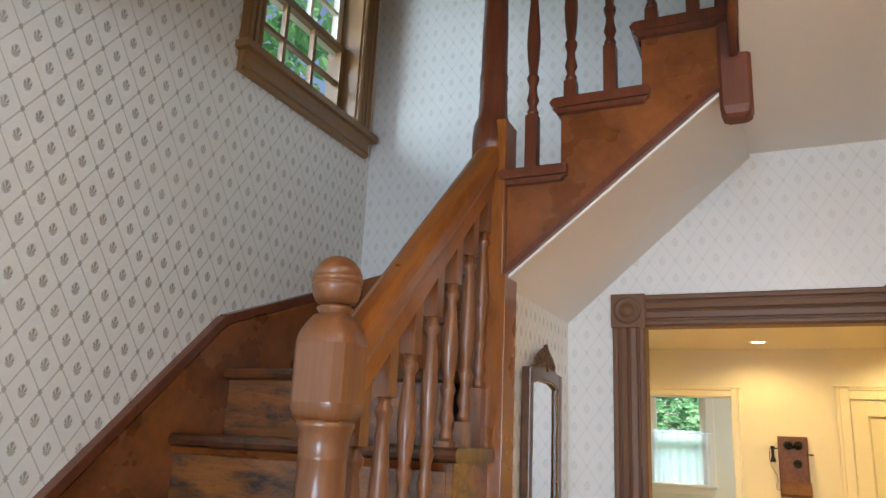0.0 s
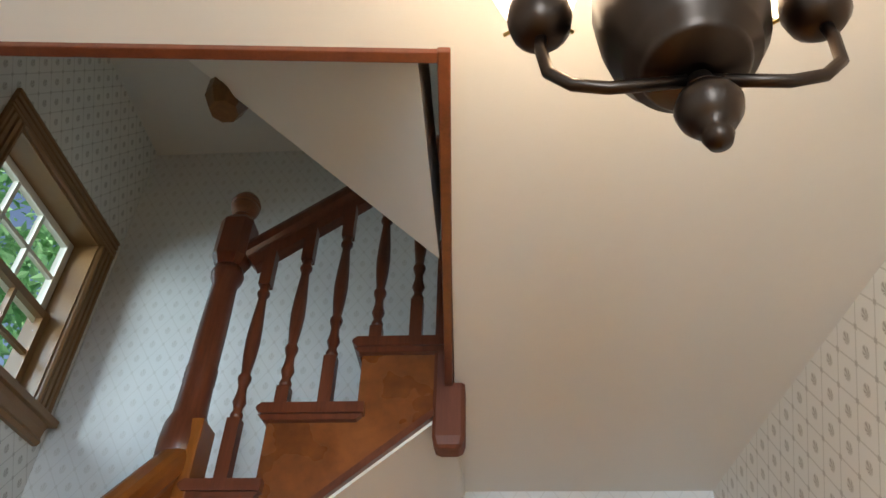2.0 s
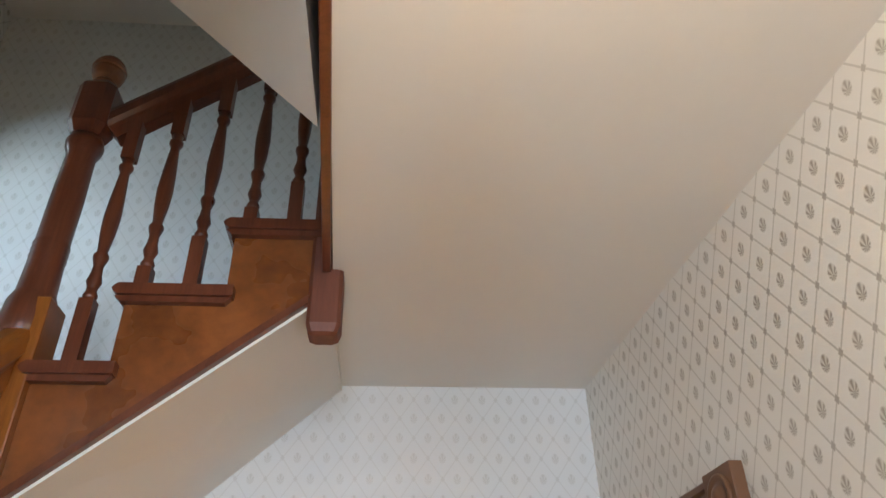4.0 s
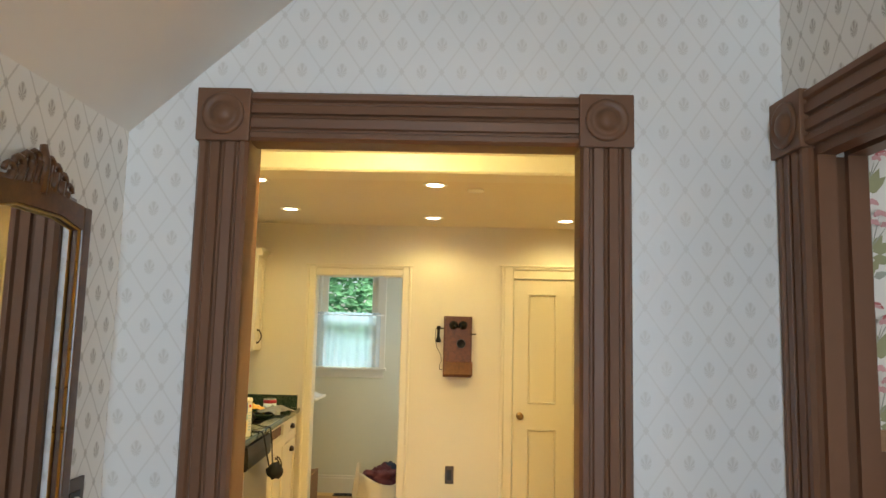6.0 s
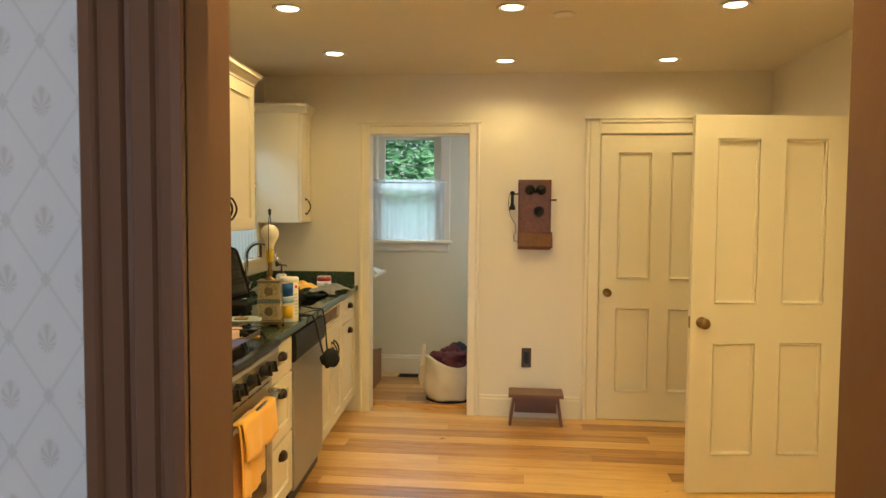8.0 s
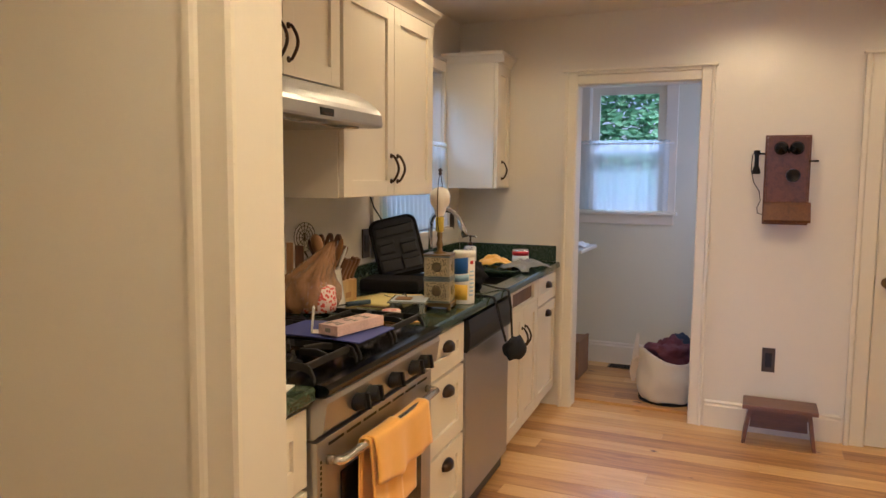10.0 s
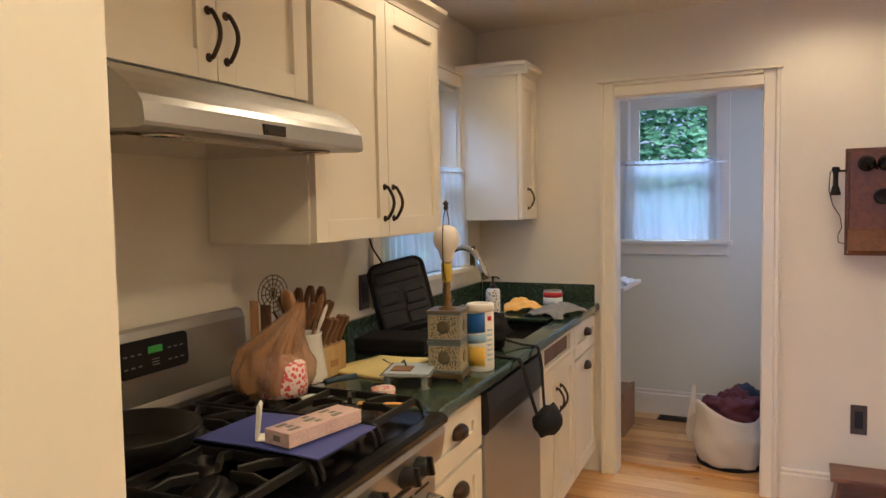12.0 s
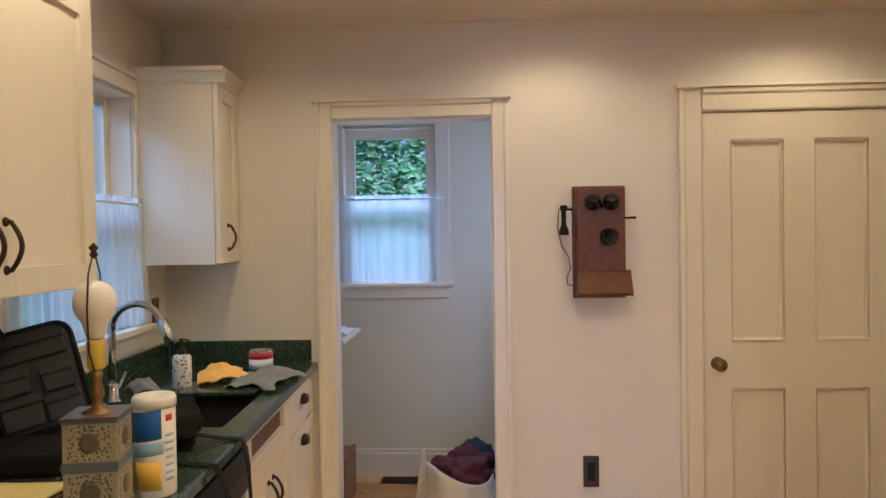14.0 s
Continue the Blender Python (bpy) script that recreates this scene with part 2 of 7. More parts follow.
M["red_wood"] = wood("red stained drop newel", (0.085, 0.022, 0.010), (0.20, 0.055, 0.026), (6, 6, 0.6), 0.55, 0.0, False, 4.0)
M["dark_red"] = wood("dark red upper stair wood", (0.075, 0.018, 0.008), (0.20, 0.055, 0.022), (6, 6, 0.6), 0.3, 0.35, False, 4.0)


def floor_boards():
    n = Nodes("honey pine floorboards")
    p = n.pos((0.55, 7.0, 7.0))
    shift = n.t.nodes.new("ShaderNodeVectorMath")
    n.put(shift.inputs[0], p)
    comb = n.t.nodes.new("ShaderNodeCombineXYZ")
    n.put(comb.inputs[0], n.math("MULTIPLY", n.rand(), 37.0))
    n.put(comb.inputs[1], n.math("MULTIPLY", n.rand(), 91.0))
    n.put(shift.inputs[1], comb.outputs[0])
    v = shift.outputs[0]
    g, f = n.noise(v, 3.2, 6, 0.65, 1.2), n.noise(v, 26.0, 3)
    knots = n.noise(n.pos((2.2, 5.0, 5.0)), 4.0, 2)
    tone = n.math("ADD", n.math("MULTIPLY", g, 0.55), n.math("ADD", n.math("MULTIPLY", f, 0.15), n.math("MULTIPLY", n.rand(), 0.42)))
    c = n.ramp(tone, [(0.30, (0.24, 0.085, 0.016)), (0.52, (0.60, 0.31, 0.080)), (0.80, (0.82, 0.54, 0.19))])
    c = n.mix(n.ramp(knots, [(0.70, (0, 0, 0)), (0.76, (1, 1, 1))]), c, (0.16, 0.06, 0.02))
    n.set(color=c, rough=n.math("MULTIPLY_ADD", f, 0.15, 0.24), coat=0.3, coat_rough=0.2)
    n.bump(f, 0.05, 0.002)
    return n.mat


def tread_wood(name, dark, light, spread):
    n = Nodes(name)
    p = n.pos((0.6, 6, 6))
    g, f = n.noise(p, 4.0, 6, 0.6, 0.5), n.noise(p, 30.0, 3)
    stain = n.noise(n.pos(spread), 7.0, 6, 0.7)
    c = n.ramp(n.math("MULTIPLY_ADD", g, 0.75, n.math("MULTIPLY", f, 0.25)), [(0.3, dark), (0.7, light)])
    c = n.mix(n.ramp(stain, [(0.46, (0, 0, 0)), (0.64, (1, 1, 1))]), c, (0.026, 0.010, 0.006))
    n.set(color=c, rough=n.math("MULTIPLY_ADD", stain, 0.3, 0.2), coat=0.5, coat_rough=0.2)
    n.bump(f, 0.08, 0.003)
    return n.mat


M["floor_wood"] = floor_boards()
M["tread"] = tread_wood("worn reddish stair treads", (0.050, 0.015, 0.006), (0.165, 0.055, 0.018), (1.3, 1.3, 1.3))
M["riser"] = tread_wood("amber stair risers with dark scuffs", (0.11, 0.032, 0.006), (0.31, 0.105, 0.019), (0.8, 1.3, 2.6))


def granite():
    n = Nodes("dark green granite")
    v = n.t.nodes.new("ShaderNodeTexVoronoi")
    n.put(v.inputs["Vector"], n.pos())
    v.inputs["Scale"].default_value = 210.0
    f = n.noise(n.pos(), 60.0, 4)
    c = n.ramp(n.math("MULTIPLY_ADD", v.outputs["Distance"], 0.6, n.math("MULTIPLY", f, 0.5)), [(0.30, (0.010, 0.026, 0.015)), (0.55, (0.026, 0.050, 0.033)), (0.80, (0.10, 0.135, 0.10))])
    n.set(color=c, rough=0.12, spec=0.5)
    return n.mat


M["granite"] = granite()


def metal(name, color, rough=0.3, brushed=(1, 1, 1), amount=0.15):
    n = Nodes(name)
    f = n.noise(n.pos(brushed, True), 60.0, 3)
    n.set(color=n.mix(f, tuple(c * 0.85 for c in color), color), metal=1.0, rough=n.math("MULTIPLY_ADD", f, amount, rough - amount / 2))
    return n.mat


M["steel"] = metal("brushed stainless steel", (0.50, 0.50, 0.50), 0.38, (400, 2.0, 400), 0.08)
M["chrome"] = metal("brushed nickel", (0.62, 0.60, 0.57), 0.18)
M["bronze"] = metal("oil rubbed bronze", (0.075, 0.052, 0.04), 0.35)
M["old_brass"] = metal("aged brass", (0.28, 0.19, 0.09), 0.35)


def plain(name, color, rough=0.5, grain=40.0, vary=0.15, bump=0.1, **kw):
    n = Nodes(name)
    f = n.noise(n.pos((1, 1, 1), True), grain, 4)
    b = n.noise(n.pos((1, 1, 1), True), grain / 9, 3)
    k = n.math("MULTIPLY_ADD", f, 0.5, n.math("MULTIPLY", b, 0.5))
    n.set(color=n.mix(k, tuple(c * (1 - vary) for c in color), tuple(min(1, c * (1 + vary)) for c in color)), rough=rough, **kw)
    n.bump(f, bump, 0.002)
    return n.mat


M["black_enamel"] = plain("black stove enamel", (0.004, 0.004, 0.0045), 0.16, spec=0.4)
M["black_iron"] = plain("cast iron", (0.011, 0.0105, 0.010), 0.42, 150.0, 0.3, 0.3, spec=0.3)
M["black_plastic"] = plain("black plastic", (0.009, 0.009, 0.010), 0.35, spec=0.3)
M["black_cloth"] = plain("black nylon", (0.010, 0.010, 0.012), 0.8, 300.0, 0.3, 0.4, spec=0.2)
M["dark_cloth"] = plain("dark slate lining", (0.045, 0.050, 0.064), 0.8, 300.0, 0.25, 0.4)
M["orange_cloth"] = plain("orange microfibre", (0.88, 0.47, 0.055), 0.9, 260.0, 0.12, 0.4, sheen=0.3)
M["grey_cloth"] = plain("grey cotton", (0.23, 0.22, 0.20), 0.9, 260.0, 0.2, 0.4)
M["canvas"] = plain("natural canvas", (0.62, 0.56, 0.46), 0.9, 220.0, 0.1, 0.4)
M["maroon"] = plain("maroon cloth", (0.10, 0.022, 0.030), 0.9, 200.0, 0.25, 0.4)
M["navy"] = plain("navy cloth", (0.02, 0.03, 0.05), 0.9, 200.0, 0.25, 0.4)
M["white_plastic"] = plain("white plastic", (0.75, 0.74, 0.72), 0.35)
M["white_china"] = plain("glazed white crock", (0.70, 0.68, 0.64), 0.2)
M["blue"] = plain("blue print", (0.01, 0.11, 0.44), 0.4)
M["yellow"] = plain("yellow print", (0.75, 0.48, 0.03), 0.4)
M["red"] = plain("red print", (0.55, 0.03, 0.03), 0.4)
M["purple"] = plain("violet folder card", (0.065, 0.085, 0.34), 0.6)
M["paper"] = plain("white paper", (0.75, 0.74, 0.70), 0.8)
M["yellow_paper"] = plain("yellow legal paper", (0.80, 0.68, 0.26), 0.8)
M["pinkbox"] = plain("pale pink printed box", (0.62, 0.45, 0.42), 0.6, 140.0, 0.6)
M["maple"] = wood("pale maple", (0.46, 0.28, 0.09), (0.66, 0.46, 0.19), (4, 4, 0.8), 0.4, 0.1)
M["walnut"] = wood("dark knife handles", (0.06, 0.022, 0.010), (0.17, 0.07, 0.03), (5, 5, 1), 0.4, 0.1)
M["knife_handle"] = wood("brown knife handles", (0.10, 0.042, 0.020), (0.27, 0.13, 0.065), (5, 5, 1), 0.45, 0.05)
M["spoon"] = wood("wooden spoons", (0.26, 0.12, 0.045), (0.46, 0.25, 0.10), (5, 5, 1), 0.5, 0.0)
M["pendant_wood"] = wood("honey brown stained pine", (0.11, 0.055, 0.018), (0.22, 0.12, 0.045), (7, 7, 0.5), 0.45, 0.05)
M["phone_wood"] = wood("red brown oak", (0.050, 0.013, 0.004), (0.185, 0.060, 0.015), (7, 7, 0.5), 0.45, 0.05)
M["stool_wood"] = wood("brown oak stool", (0.085, 0.030, 0.014), (0.22, 0.095, 0.045), (0.6, 5, 5), 0.4, 0.15)
M["mirror_wood"] = wood("dark mirror frame", (0.030, 0.011, 0.005), (0.15, 0.060, 0.018), (5, 5, 0.6), 0.3, 0.3)
M["carton"] = plain("brown cardboard", (0.27, 0.15, 0.075), 0.8)
M["dark_plate"] = plain("bronze switch plate", (0.055, 0.035, 0.022), 0.4)
M["mirror"] = Nodes("silvered glass").set(color=(0.86, 0.87, 0.86), metal=1.0, rough=0.015).mat
g = Nodes("window glass")
g.set(color=(1, 1, 1), trans=1.0, rough=0.0, ior=1.02, spec=0.3)
M["glass"] = g.mat


def glow(name, color, power):
    n = Nodes(name)
    n.set(color=(0.8, 0.8, 0.8), emit=color, power=power, rough=0.4)
    return n.mat


M["downlight"] = glow("lit downlight lens", (1.0, 0.80, 0.55), 14.0)
M["shade"] = glow("lit opal glass", (1.0, 0.83, 0.60), 5.0)
M["green_led"] = Nodes("green clock display").set(color=(0.02, 0.07, 0.015), emit=(0.12, 0.8, 0.05), power=0.16, rough=0.3).mat


def sheer():
    n = Nodes("sheer cotton voile")
    n.set(color=(0.72, 0.78, 0.82), rough=0.8, alpha=0.42)
    tr = n.t.nodes.new("ShaderNodeBsdfTranslucent")
    tr.inputs[0].default_value = (0.80, 0.86, 0.92, 1)
    mx = n.t.nodes.new("ShaderNodeMixShader")
    mx.inputs[0].default_value = 0.34
    out = n.t.nodes["Material Output"]
    n.t.links.new(n.bsdf.outputs[0], mx.inputs[1])
    n.t.links.new(tr.outputs[0], mx.inputs[2])
    n.t.links.new(mx.outputs[0], out.inputs[0])
    return n.mat


M["sheer"] = sheer()


def leaf_mat():
    n = Nodes("green leaves")
    n2 = n.t.nodes.new("ShaderNodeNewGeometry")
    c = n.ramp(n2.outputs["Random Per Island"], [(0.0, (0.10, 0.27, 0.11)), (0.5, (0.20, 0.45, 0.21)), (1.0, (0.33, 0.60, 0.31))])
    n.set(color=c, rough=0.5)
    tr = n.t.nodes.new("ShaderNodeBsdfTranslucent")
    n.put(tr.inputs[0], c)
    mx = n.t.nodes.new("ShaderNodeMixShader")
    mx.inputs[0].default_value = 0.28
    n.t.links.new(n.bsdf.outputs[0], mx.inputs[1])
    n.t.links.new(tr.outputs[0], mx.inputs[2])
    n.t.links.new(mx.outputs[0], n.t.nodes["Material Output"].inputs[0])
    return n.mat


M["leaf"] = leaf_mat()
M["floral_ground"] = paint("white floral paper ground", (0.76, 0.76, 0.73), 0.5, 0.02)
M["chair_rail"] = wood("honey chair rail", (0.20, 0.10, 0.04), (0.36, 0.20, 0.09), (0.6, 5, 5))
M["print_green"] = plain("printed olive green", (0.30, 0.31, 0.17), 0.6)
M["print_red"] = plain("printed red", (0.46, 0.13, 0.14), 0.6)
M["print_pink"] = plain("printed pink", (0.58, 0.32, 0.33), 0.6)
M["print_grey"] = plain("printed grey green", (0.34, 0.36, 0.31), 0.6)
M["bark"] = plain("tree bark", (0.10, 0.07, 0.05), 0.9, 30.0, 0.3, 0.5)
M["grass"] = plain("lawn", (0.06, 0.12, 0.03), 0.9, 30.0, 0.4, 0.5)
M["siding"] = paint("blue grey siding", (0.17, 0.28, 0.33), 0.5)

M["blue_dark"] = plain("blue tool handle", (0.03, 0.06, 0.09), 0.4)
M["pale_blue"] = plain("pale blue print", (0.30, 0.50, 0.72), 0.4)
M["blue_paper"] = plain("pale blue printed paper", (0.46, 0.55, 0.66), 0.5, 25.0, 0.3)
M["green"] = plain("green print", (0.16, 0.42, 0.10), 0.4)
M["gold"] = plain("yellow socket sleeve", (0.62, 0.46, 0.03), 0.3)
M["gilt"] = metal("gilt bead", (0.60, 0.42, 0.15), 0.3)
M["bulb"] = plain("white bulb glass", (0.78, 0.76, 0.72), 0.3)
M["tile_body"] = plain("aged cream tile", (0.33, 0.30, 0.20), 0.3, 60.0, 0.45)
M["tile_green"] = plain("green brown medallion", (0.13, 0.115, 0.055), 0.3, 90.0, 0.6)
M["tile_blue"] = plain("grey blue tile border", (0.11, 0.14, 0.155), 0.3, 60.0, 0.4)


def two_tone(name, a, b, scale, rough, cut=0.5, **kw):
    n = Nodes(name)
    v = n.t.nodes.new("ShaderNodeTexVoronoi")
    n.put(v.inputs["Vector"], n.pos((1, 1, 1), True))
    v.inputs["Scale"].default_value = scale
    n.set(color=n.mix(n.ramp(v.outputs["Distance"], [(cut - 0.05, (0, 0, 0)), (cut + 0.05, (1, 1, 1))]), a, b), rough=rough, **kw)
    return n.mat


M["red_check"] = two_tone("red and white print", (0.62, 0.06, 0.05), (0.75, 0.62, 0.58), 90.0, 0.4, 0.45)
M["china_pattern"] = two_tone("white china with dark pattern", (0.06, 0.07, 0.12), (0.72, 0.70, 0.68), 75.0, 0.2, 0.30)
film = Nodes("crinkled brown plastic film").set(color=(0.50, 0.27, 0.12), rough=0.24, alpha=0.60, spec=0.7)
film.bump(film.noise(film.pos((1, 1, 0.6), True), 38.0, 5, 0.6, 1.0), 0.9, 0.02)
M["bag_film"] = film.mat
M["acrylic"] = Nodes("clear acrylic").set(color=(0.86, 0.92, 0.96), rough=0.08, trans=0.7, ior=1.2, alpha=0.75).mat
M["sink_dark"] = plain("dark sink enamel", (0.045, 0.045, 0.045), 0.4)
M["tile_print"] = two_tone("cream and olive printed tile", (0.070, 0.065, 0.045), (0.36, 0.31, 0.19), 170.0, 0.3, 0.42)
M["rosette"] = plain("olive brown rosette", (0.115, 0.095, 0.055), 0.35, 120.0, 0.5)


def blind_mat():
    n = Nodes("white linen blind")
    n.set(color=(0.70, 0.70, 0.66), rough=0.8)
    tr = n.t.nodes.new("ShaderNodeBsdfTranslucent")
    tr.inputs[0].default_value = (0.55, 0.58, 0.56, 1)
    mx = n.t.nodes.new("ShaderNodeMixShader")
    mx.inputs[0].default_value = 0.35
    n.t.links.new(n.bsdf.outputs[0], mx.inputs[1])
    n.t.links.new(tr.outputs[0], mx.inputs[2])
    n.t.links.new(mx.outputs[0], n.t.nodes["Material Output"].inputs[0])
    return n.mat


M["blind"] = blind_mat()

# ---- the large structure ----
YW = 4.70          # hall's end wall, hall side
YK = 4.885         # the same wall, kitchen side
XR = 1.53          # hall's right wall
XL = -0.77         # stair wall with the window
XU = 0.11          # low wall under the upper flight
ZC = 2.51          # hall ceiling
ZU = 4.19          # ceiling over the stair well
DOOR_X0, DOOR_X1, DOOR_Z = 0.380, 1.093, 1.921


def wall_with_hole(name, axis, at, thick, a0, a1, z0, z1, holes, mat, label):
    """A wall across axis at 'at' .. at+thick, from a0 to a1, with rectangular openings (b0, b1, zb, zt) that don't overlap along a."""
    bm = B()
    lo, hi = sorted((at, at + thick))

    def put(u0, u1, w0, w1):
        if u1 - u0 < 1e-4 or w1 - w0 < 1e-4:
            return
        if axis == "x":
            box(bm, lo, hi, u0, u1, w0, w1)
        else:
            box(bm, u0, u1, lo, hi, w0, w1)
    cur = a0
    for b0, b1, zb, zt in sorted(holes):
        put(cur, b0, z0, z1)
        put(b0, b1, z0, zb)
        put(b0, b1, zt, z1)
        cur = b1
    put(cur, a1, z0, z1)
    return setting(name, bm, mat, label)


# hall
wall_with_hole("wall_hall_end", "y", YW, 0.08, XL - 0.16, XR + 0.14, -0.02, ZU, [(DOOR_X0 - 0.035, DOOR_X1 + 0.035, -0.02, DOOR_Z + 0.048)], M["paper_y_glare"], "end wall in cream trellis wallpaper with a cased doorway")
wall_with_hole("wall_kitchen_near", "y", YW + 0.081, YK - YW - 0.081, -3.0, XR + 0.14, -0.02, 2.6, [(0.338, 1.128, -0.02, 1.972)], M["kitchen_wall"], "cream painted wall behind the hall")
HR = pose(1.533, YW, 0, 0, 0, 3.9)     # the hall's right wall, out of square
wall_with_hole("wall_hall_right", "x", 0.0, 0.085, -5.2, 0.05, -0.02, ZC, [(-0.70, -0.115, -0.02, 1.905)], M["paper_x"], "side wall in cream trellis wallpaper with a pocket door opening").matrix_basis = HR
wall_with_hole("wall_stair_window", "x", XL, -0.16, -0.4, YW, -0.02, ZU, [(3.920, 4.562, 2.738, 3.496)], M["paper_x"], "stair wall in cream trellis wallpaper with a window")
setting("wall_under_stair", prism(B(), [(4.052, -0.02), (YW, -0.02), (YW, 1.955), (4.052, 2.04)], XU - 0.08, XU, "x"), M["paper_x"], "low papered wall under the stair")
wall_with_hole("wall_hall_front", "y", -0.4, -0.14, XL - 0.16, 4.2, -0.02, ZU, [(0.5, 1.2, -0.02, 2.4)], M["paper_y_glare"], "front wall in cream trellis wallpaper")
bm = B()
prism(bm, [(XL, -0.4), (2.2, -0.4), (1.62, YW), (0.733, YW), (0.733, 4.0), (0.742, 4.0), (0.784, 3.003), (0.123, 2.957), (XL, 2.895)], ZC, ZC + 0.2, "z")
setting("ceiling_hall", bm, M["plaster"], "cream plaster ceiling with the stair opening")
setting("ceiling_stair_well", box(B(), XL - 0.16, 4.2, -0.5, YW + 0.16, ZU, ZU + 0.1), M["plaster"], "plaster ceiling over the stair well")
setting("wall_upper_east", box(B(), 3.0, 3.1, -0.4, YW, ZC + 0.2, ZU), M["paper_x"], "papered wall of the upper landing")
setting("floor_hall", box(B(), XL, 2.1, -0.4, YK, -0.12, 0.0), M["floor_wood"], "pine floor of the hall")
# trim round the stair opening
bm = B()
box(bm, -0.020, 0.0, 0.0, 0.985, -0.012, 0.37, 0.003)
part_m = Matrix.Translation((0.790, 2.998, ZC)) @ Matrix.Rotation(radians(3.0), 4, "Z")
ob = setting("trim_opening_side", bm, M["dark_red"], "dark red wooden trim round the stair opening")
ob.matrix_basis = part_m
bm = B()
box(bm, -1.6, -0.0, -0.0, 0.020, -0.010, 0.368, 0.003)
ob = setting("trim_opening_front", bm, M["dark_red"], "dark red wooden trim round the stair opening")
ob.matrix_basis = Matrix.Translation((0.789, 3.001, ZC)) @ Matrix.Rotation(radians(4.0), 4, "Z")

# side room beyond the pocket door
setting("floor_side_room", box(B(), XR + 0.14, 4.2, 2.0, 5.15, -0.12, -0.005), M["floor_wood"], "pine floor of the side room")
setting("wall_side_room_end", box(B(), XR + 0.14, 4.2, 5.15, 5.25, -0.02, 2.6), M["floral_ground"], "side room wall in white floral wallpaper")
setting("wall_side_room_east", box(B(), 4.1, 4.2, 2.0, 5.15, -0.02, 2.6), M["floral_ground"], "side room wall in white floral wallpaper")
setting("wall_side_room_south", box(B(), XR + 0.14, 4.2, 1.9, 2.0, -0.02, 2.6), M["floral_ground"], "side room wall in white floral wallpaper")
setting("wall_side_room_west", box(B(), XR + 0.10, XR + 0.20, YW + 0.05, 5.659, -0.02, 2.6), M["floral_ground"], "side room wall in white floral wallpaper")
setting("ceiling_side_room", box(B(), XR + 0.14, 4.2, 2.0, 5.15, ZC + 0.004, ZC + 0.1), M["plaster"], "plaster ceiling of the side room")
setting("chair_rail", box(B(), XR + 0.21, 4.1, 5.125, 5.15, 1.24, 1.295, 0.006), M["chair_rail"], "honey brown wooden chair rail")
setting("wainscot", box(B(), XR + 0.21, 4.1, 5.138, 5.149, 0.0, 1.24), M["brown"], "dark wooden wainscot")


# kitchen, vestibule, pantry
RUN = pose(-1.09, 9.07, 0, 0, 0, 3)       # the cabinets' wall, a little out of square
KZ = 2.405
bm = B()
box(bm, -0.16, 0.0, -4.35, 0.35, -0.02, 1.12)
box(bm, -0.16, 0.0, -4.35, 0.35, 2.05, KZ + 0.1)
box(bm, -0.16, 0.0, -4.35, -1.20, 1.12, 2.05)
box(bm, -0.16, 0.0, -0.33, 0.35, 1.12, 2.05)
ob = setting("wall_kitchen_left", bm, M["kitchen_wall"], "cream kitchen wall with the sink window")
ob.matrix_basis = RUN
wall_with_hole("wall_kitchen_back", "y", 9.07, 0.10, -1.3, 3.3, -0.02, KZ + 0.1, [(-0.32, 0.388, -0.02, 1.99), (1.292, 2.115, -0.02, 1.985)], M["kitchen_wall"], "cream kitchen wall with a cased doorway and a door")
setting("wall_kitchen_right", box(B(), 2.42, 2.52, 5.79, 9.07, -0.02, KZ + 0.1), M["kitchen_wall"], "cream kitchen wall")
setting("ceiling_kitchen", box(B(), -1.5, 3.3, 5.79, 9.17, KZ, KZ + 0.1), M["kitchen_ceiling"], "kitchen ceiling with recessed lights")
setting("ceiling_vestibule", box(B(), -1.5, XR + 0.1, YK, 5.66, KZ, KZ + 0.1), M["kitchen_ceiling"], "plaster ceiling")
bm = B()
box(bm, -1.4, -0.093, 5.66, 5.79, -0.02, KZ + 0.1)
box(bm, -0.093, 1.75, 5.66, 5.79, 2.077, KZ + 0.1)
box(bm, 1.75, 3.3, 5.66, 5.79, -0.02, KZ + 0.1)
setting("wall_kitchen_arch", bm, M["kitchen_wall"], "cream wall with a wide cased opening into the kitchen")
setting("floor_kitchen_base", box(B(), -1.4, 3.3, YK, 10.4, -0.14, -0.021), M["bark"], "subfloor under the boards")
# pantry
setting("wall_pantry_left", box(B(), -0.90, -0.80, 9.17, 10.24, -0.02, KZ + 0.1), M["pantry_wall"], "pale grey green pantry wall")
# unseen opening added for the pantry's fill light; the blind softens the sun
wall_with_hole("wall_pantry_right", "x", 1.0, 0.1, 9.17, 10.24, -0.02, KZ + 0.1, [(9.48, 10.02, 1.15, 2.05)], M["pantry_wall"], "pale grey green pantry wall with an added unseen opening")
setting("window_pantry_side", box(B(), 1.05, 1.056, 9.48, 10.02, 1.15, 2.05), M["blind"], "added unseen white blind that softens the sun")
wall_with_hole("wall_pantry_back", "y", 10.24, 0.14, -0.9, 1.1, -0.02, KZ + 0.1, [(-0.50, 0.07, 1.20, 2.13)], M["pantry_wall"], "pale grey green pantry wall with a window")
setting("ceiling_pantry", box(B(), -0.9, 1.1, 9.17, 10.38, KZ, KZ + 0.1), M["plaster"], "pantry ceiling")
setting("ground", box(B(), -60, 60, -60, 60, -0.8, -0.6), M["grass"], "lawn round the house")

# ---- casings, doors, windows ----


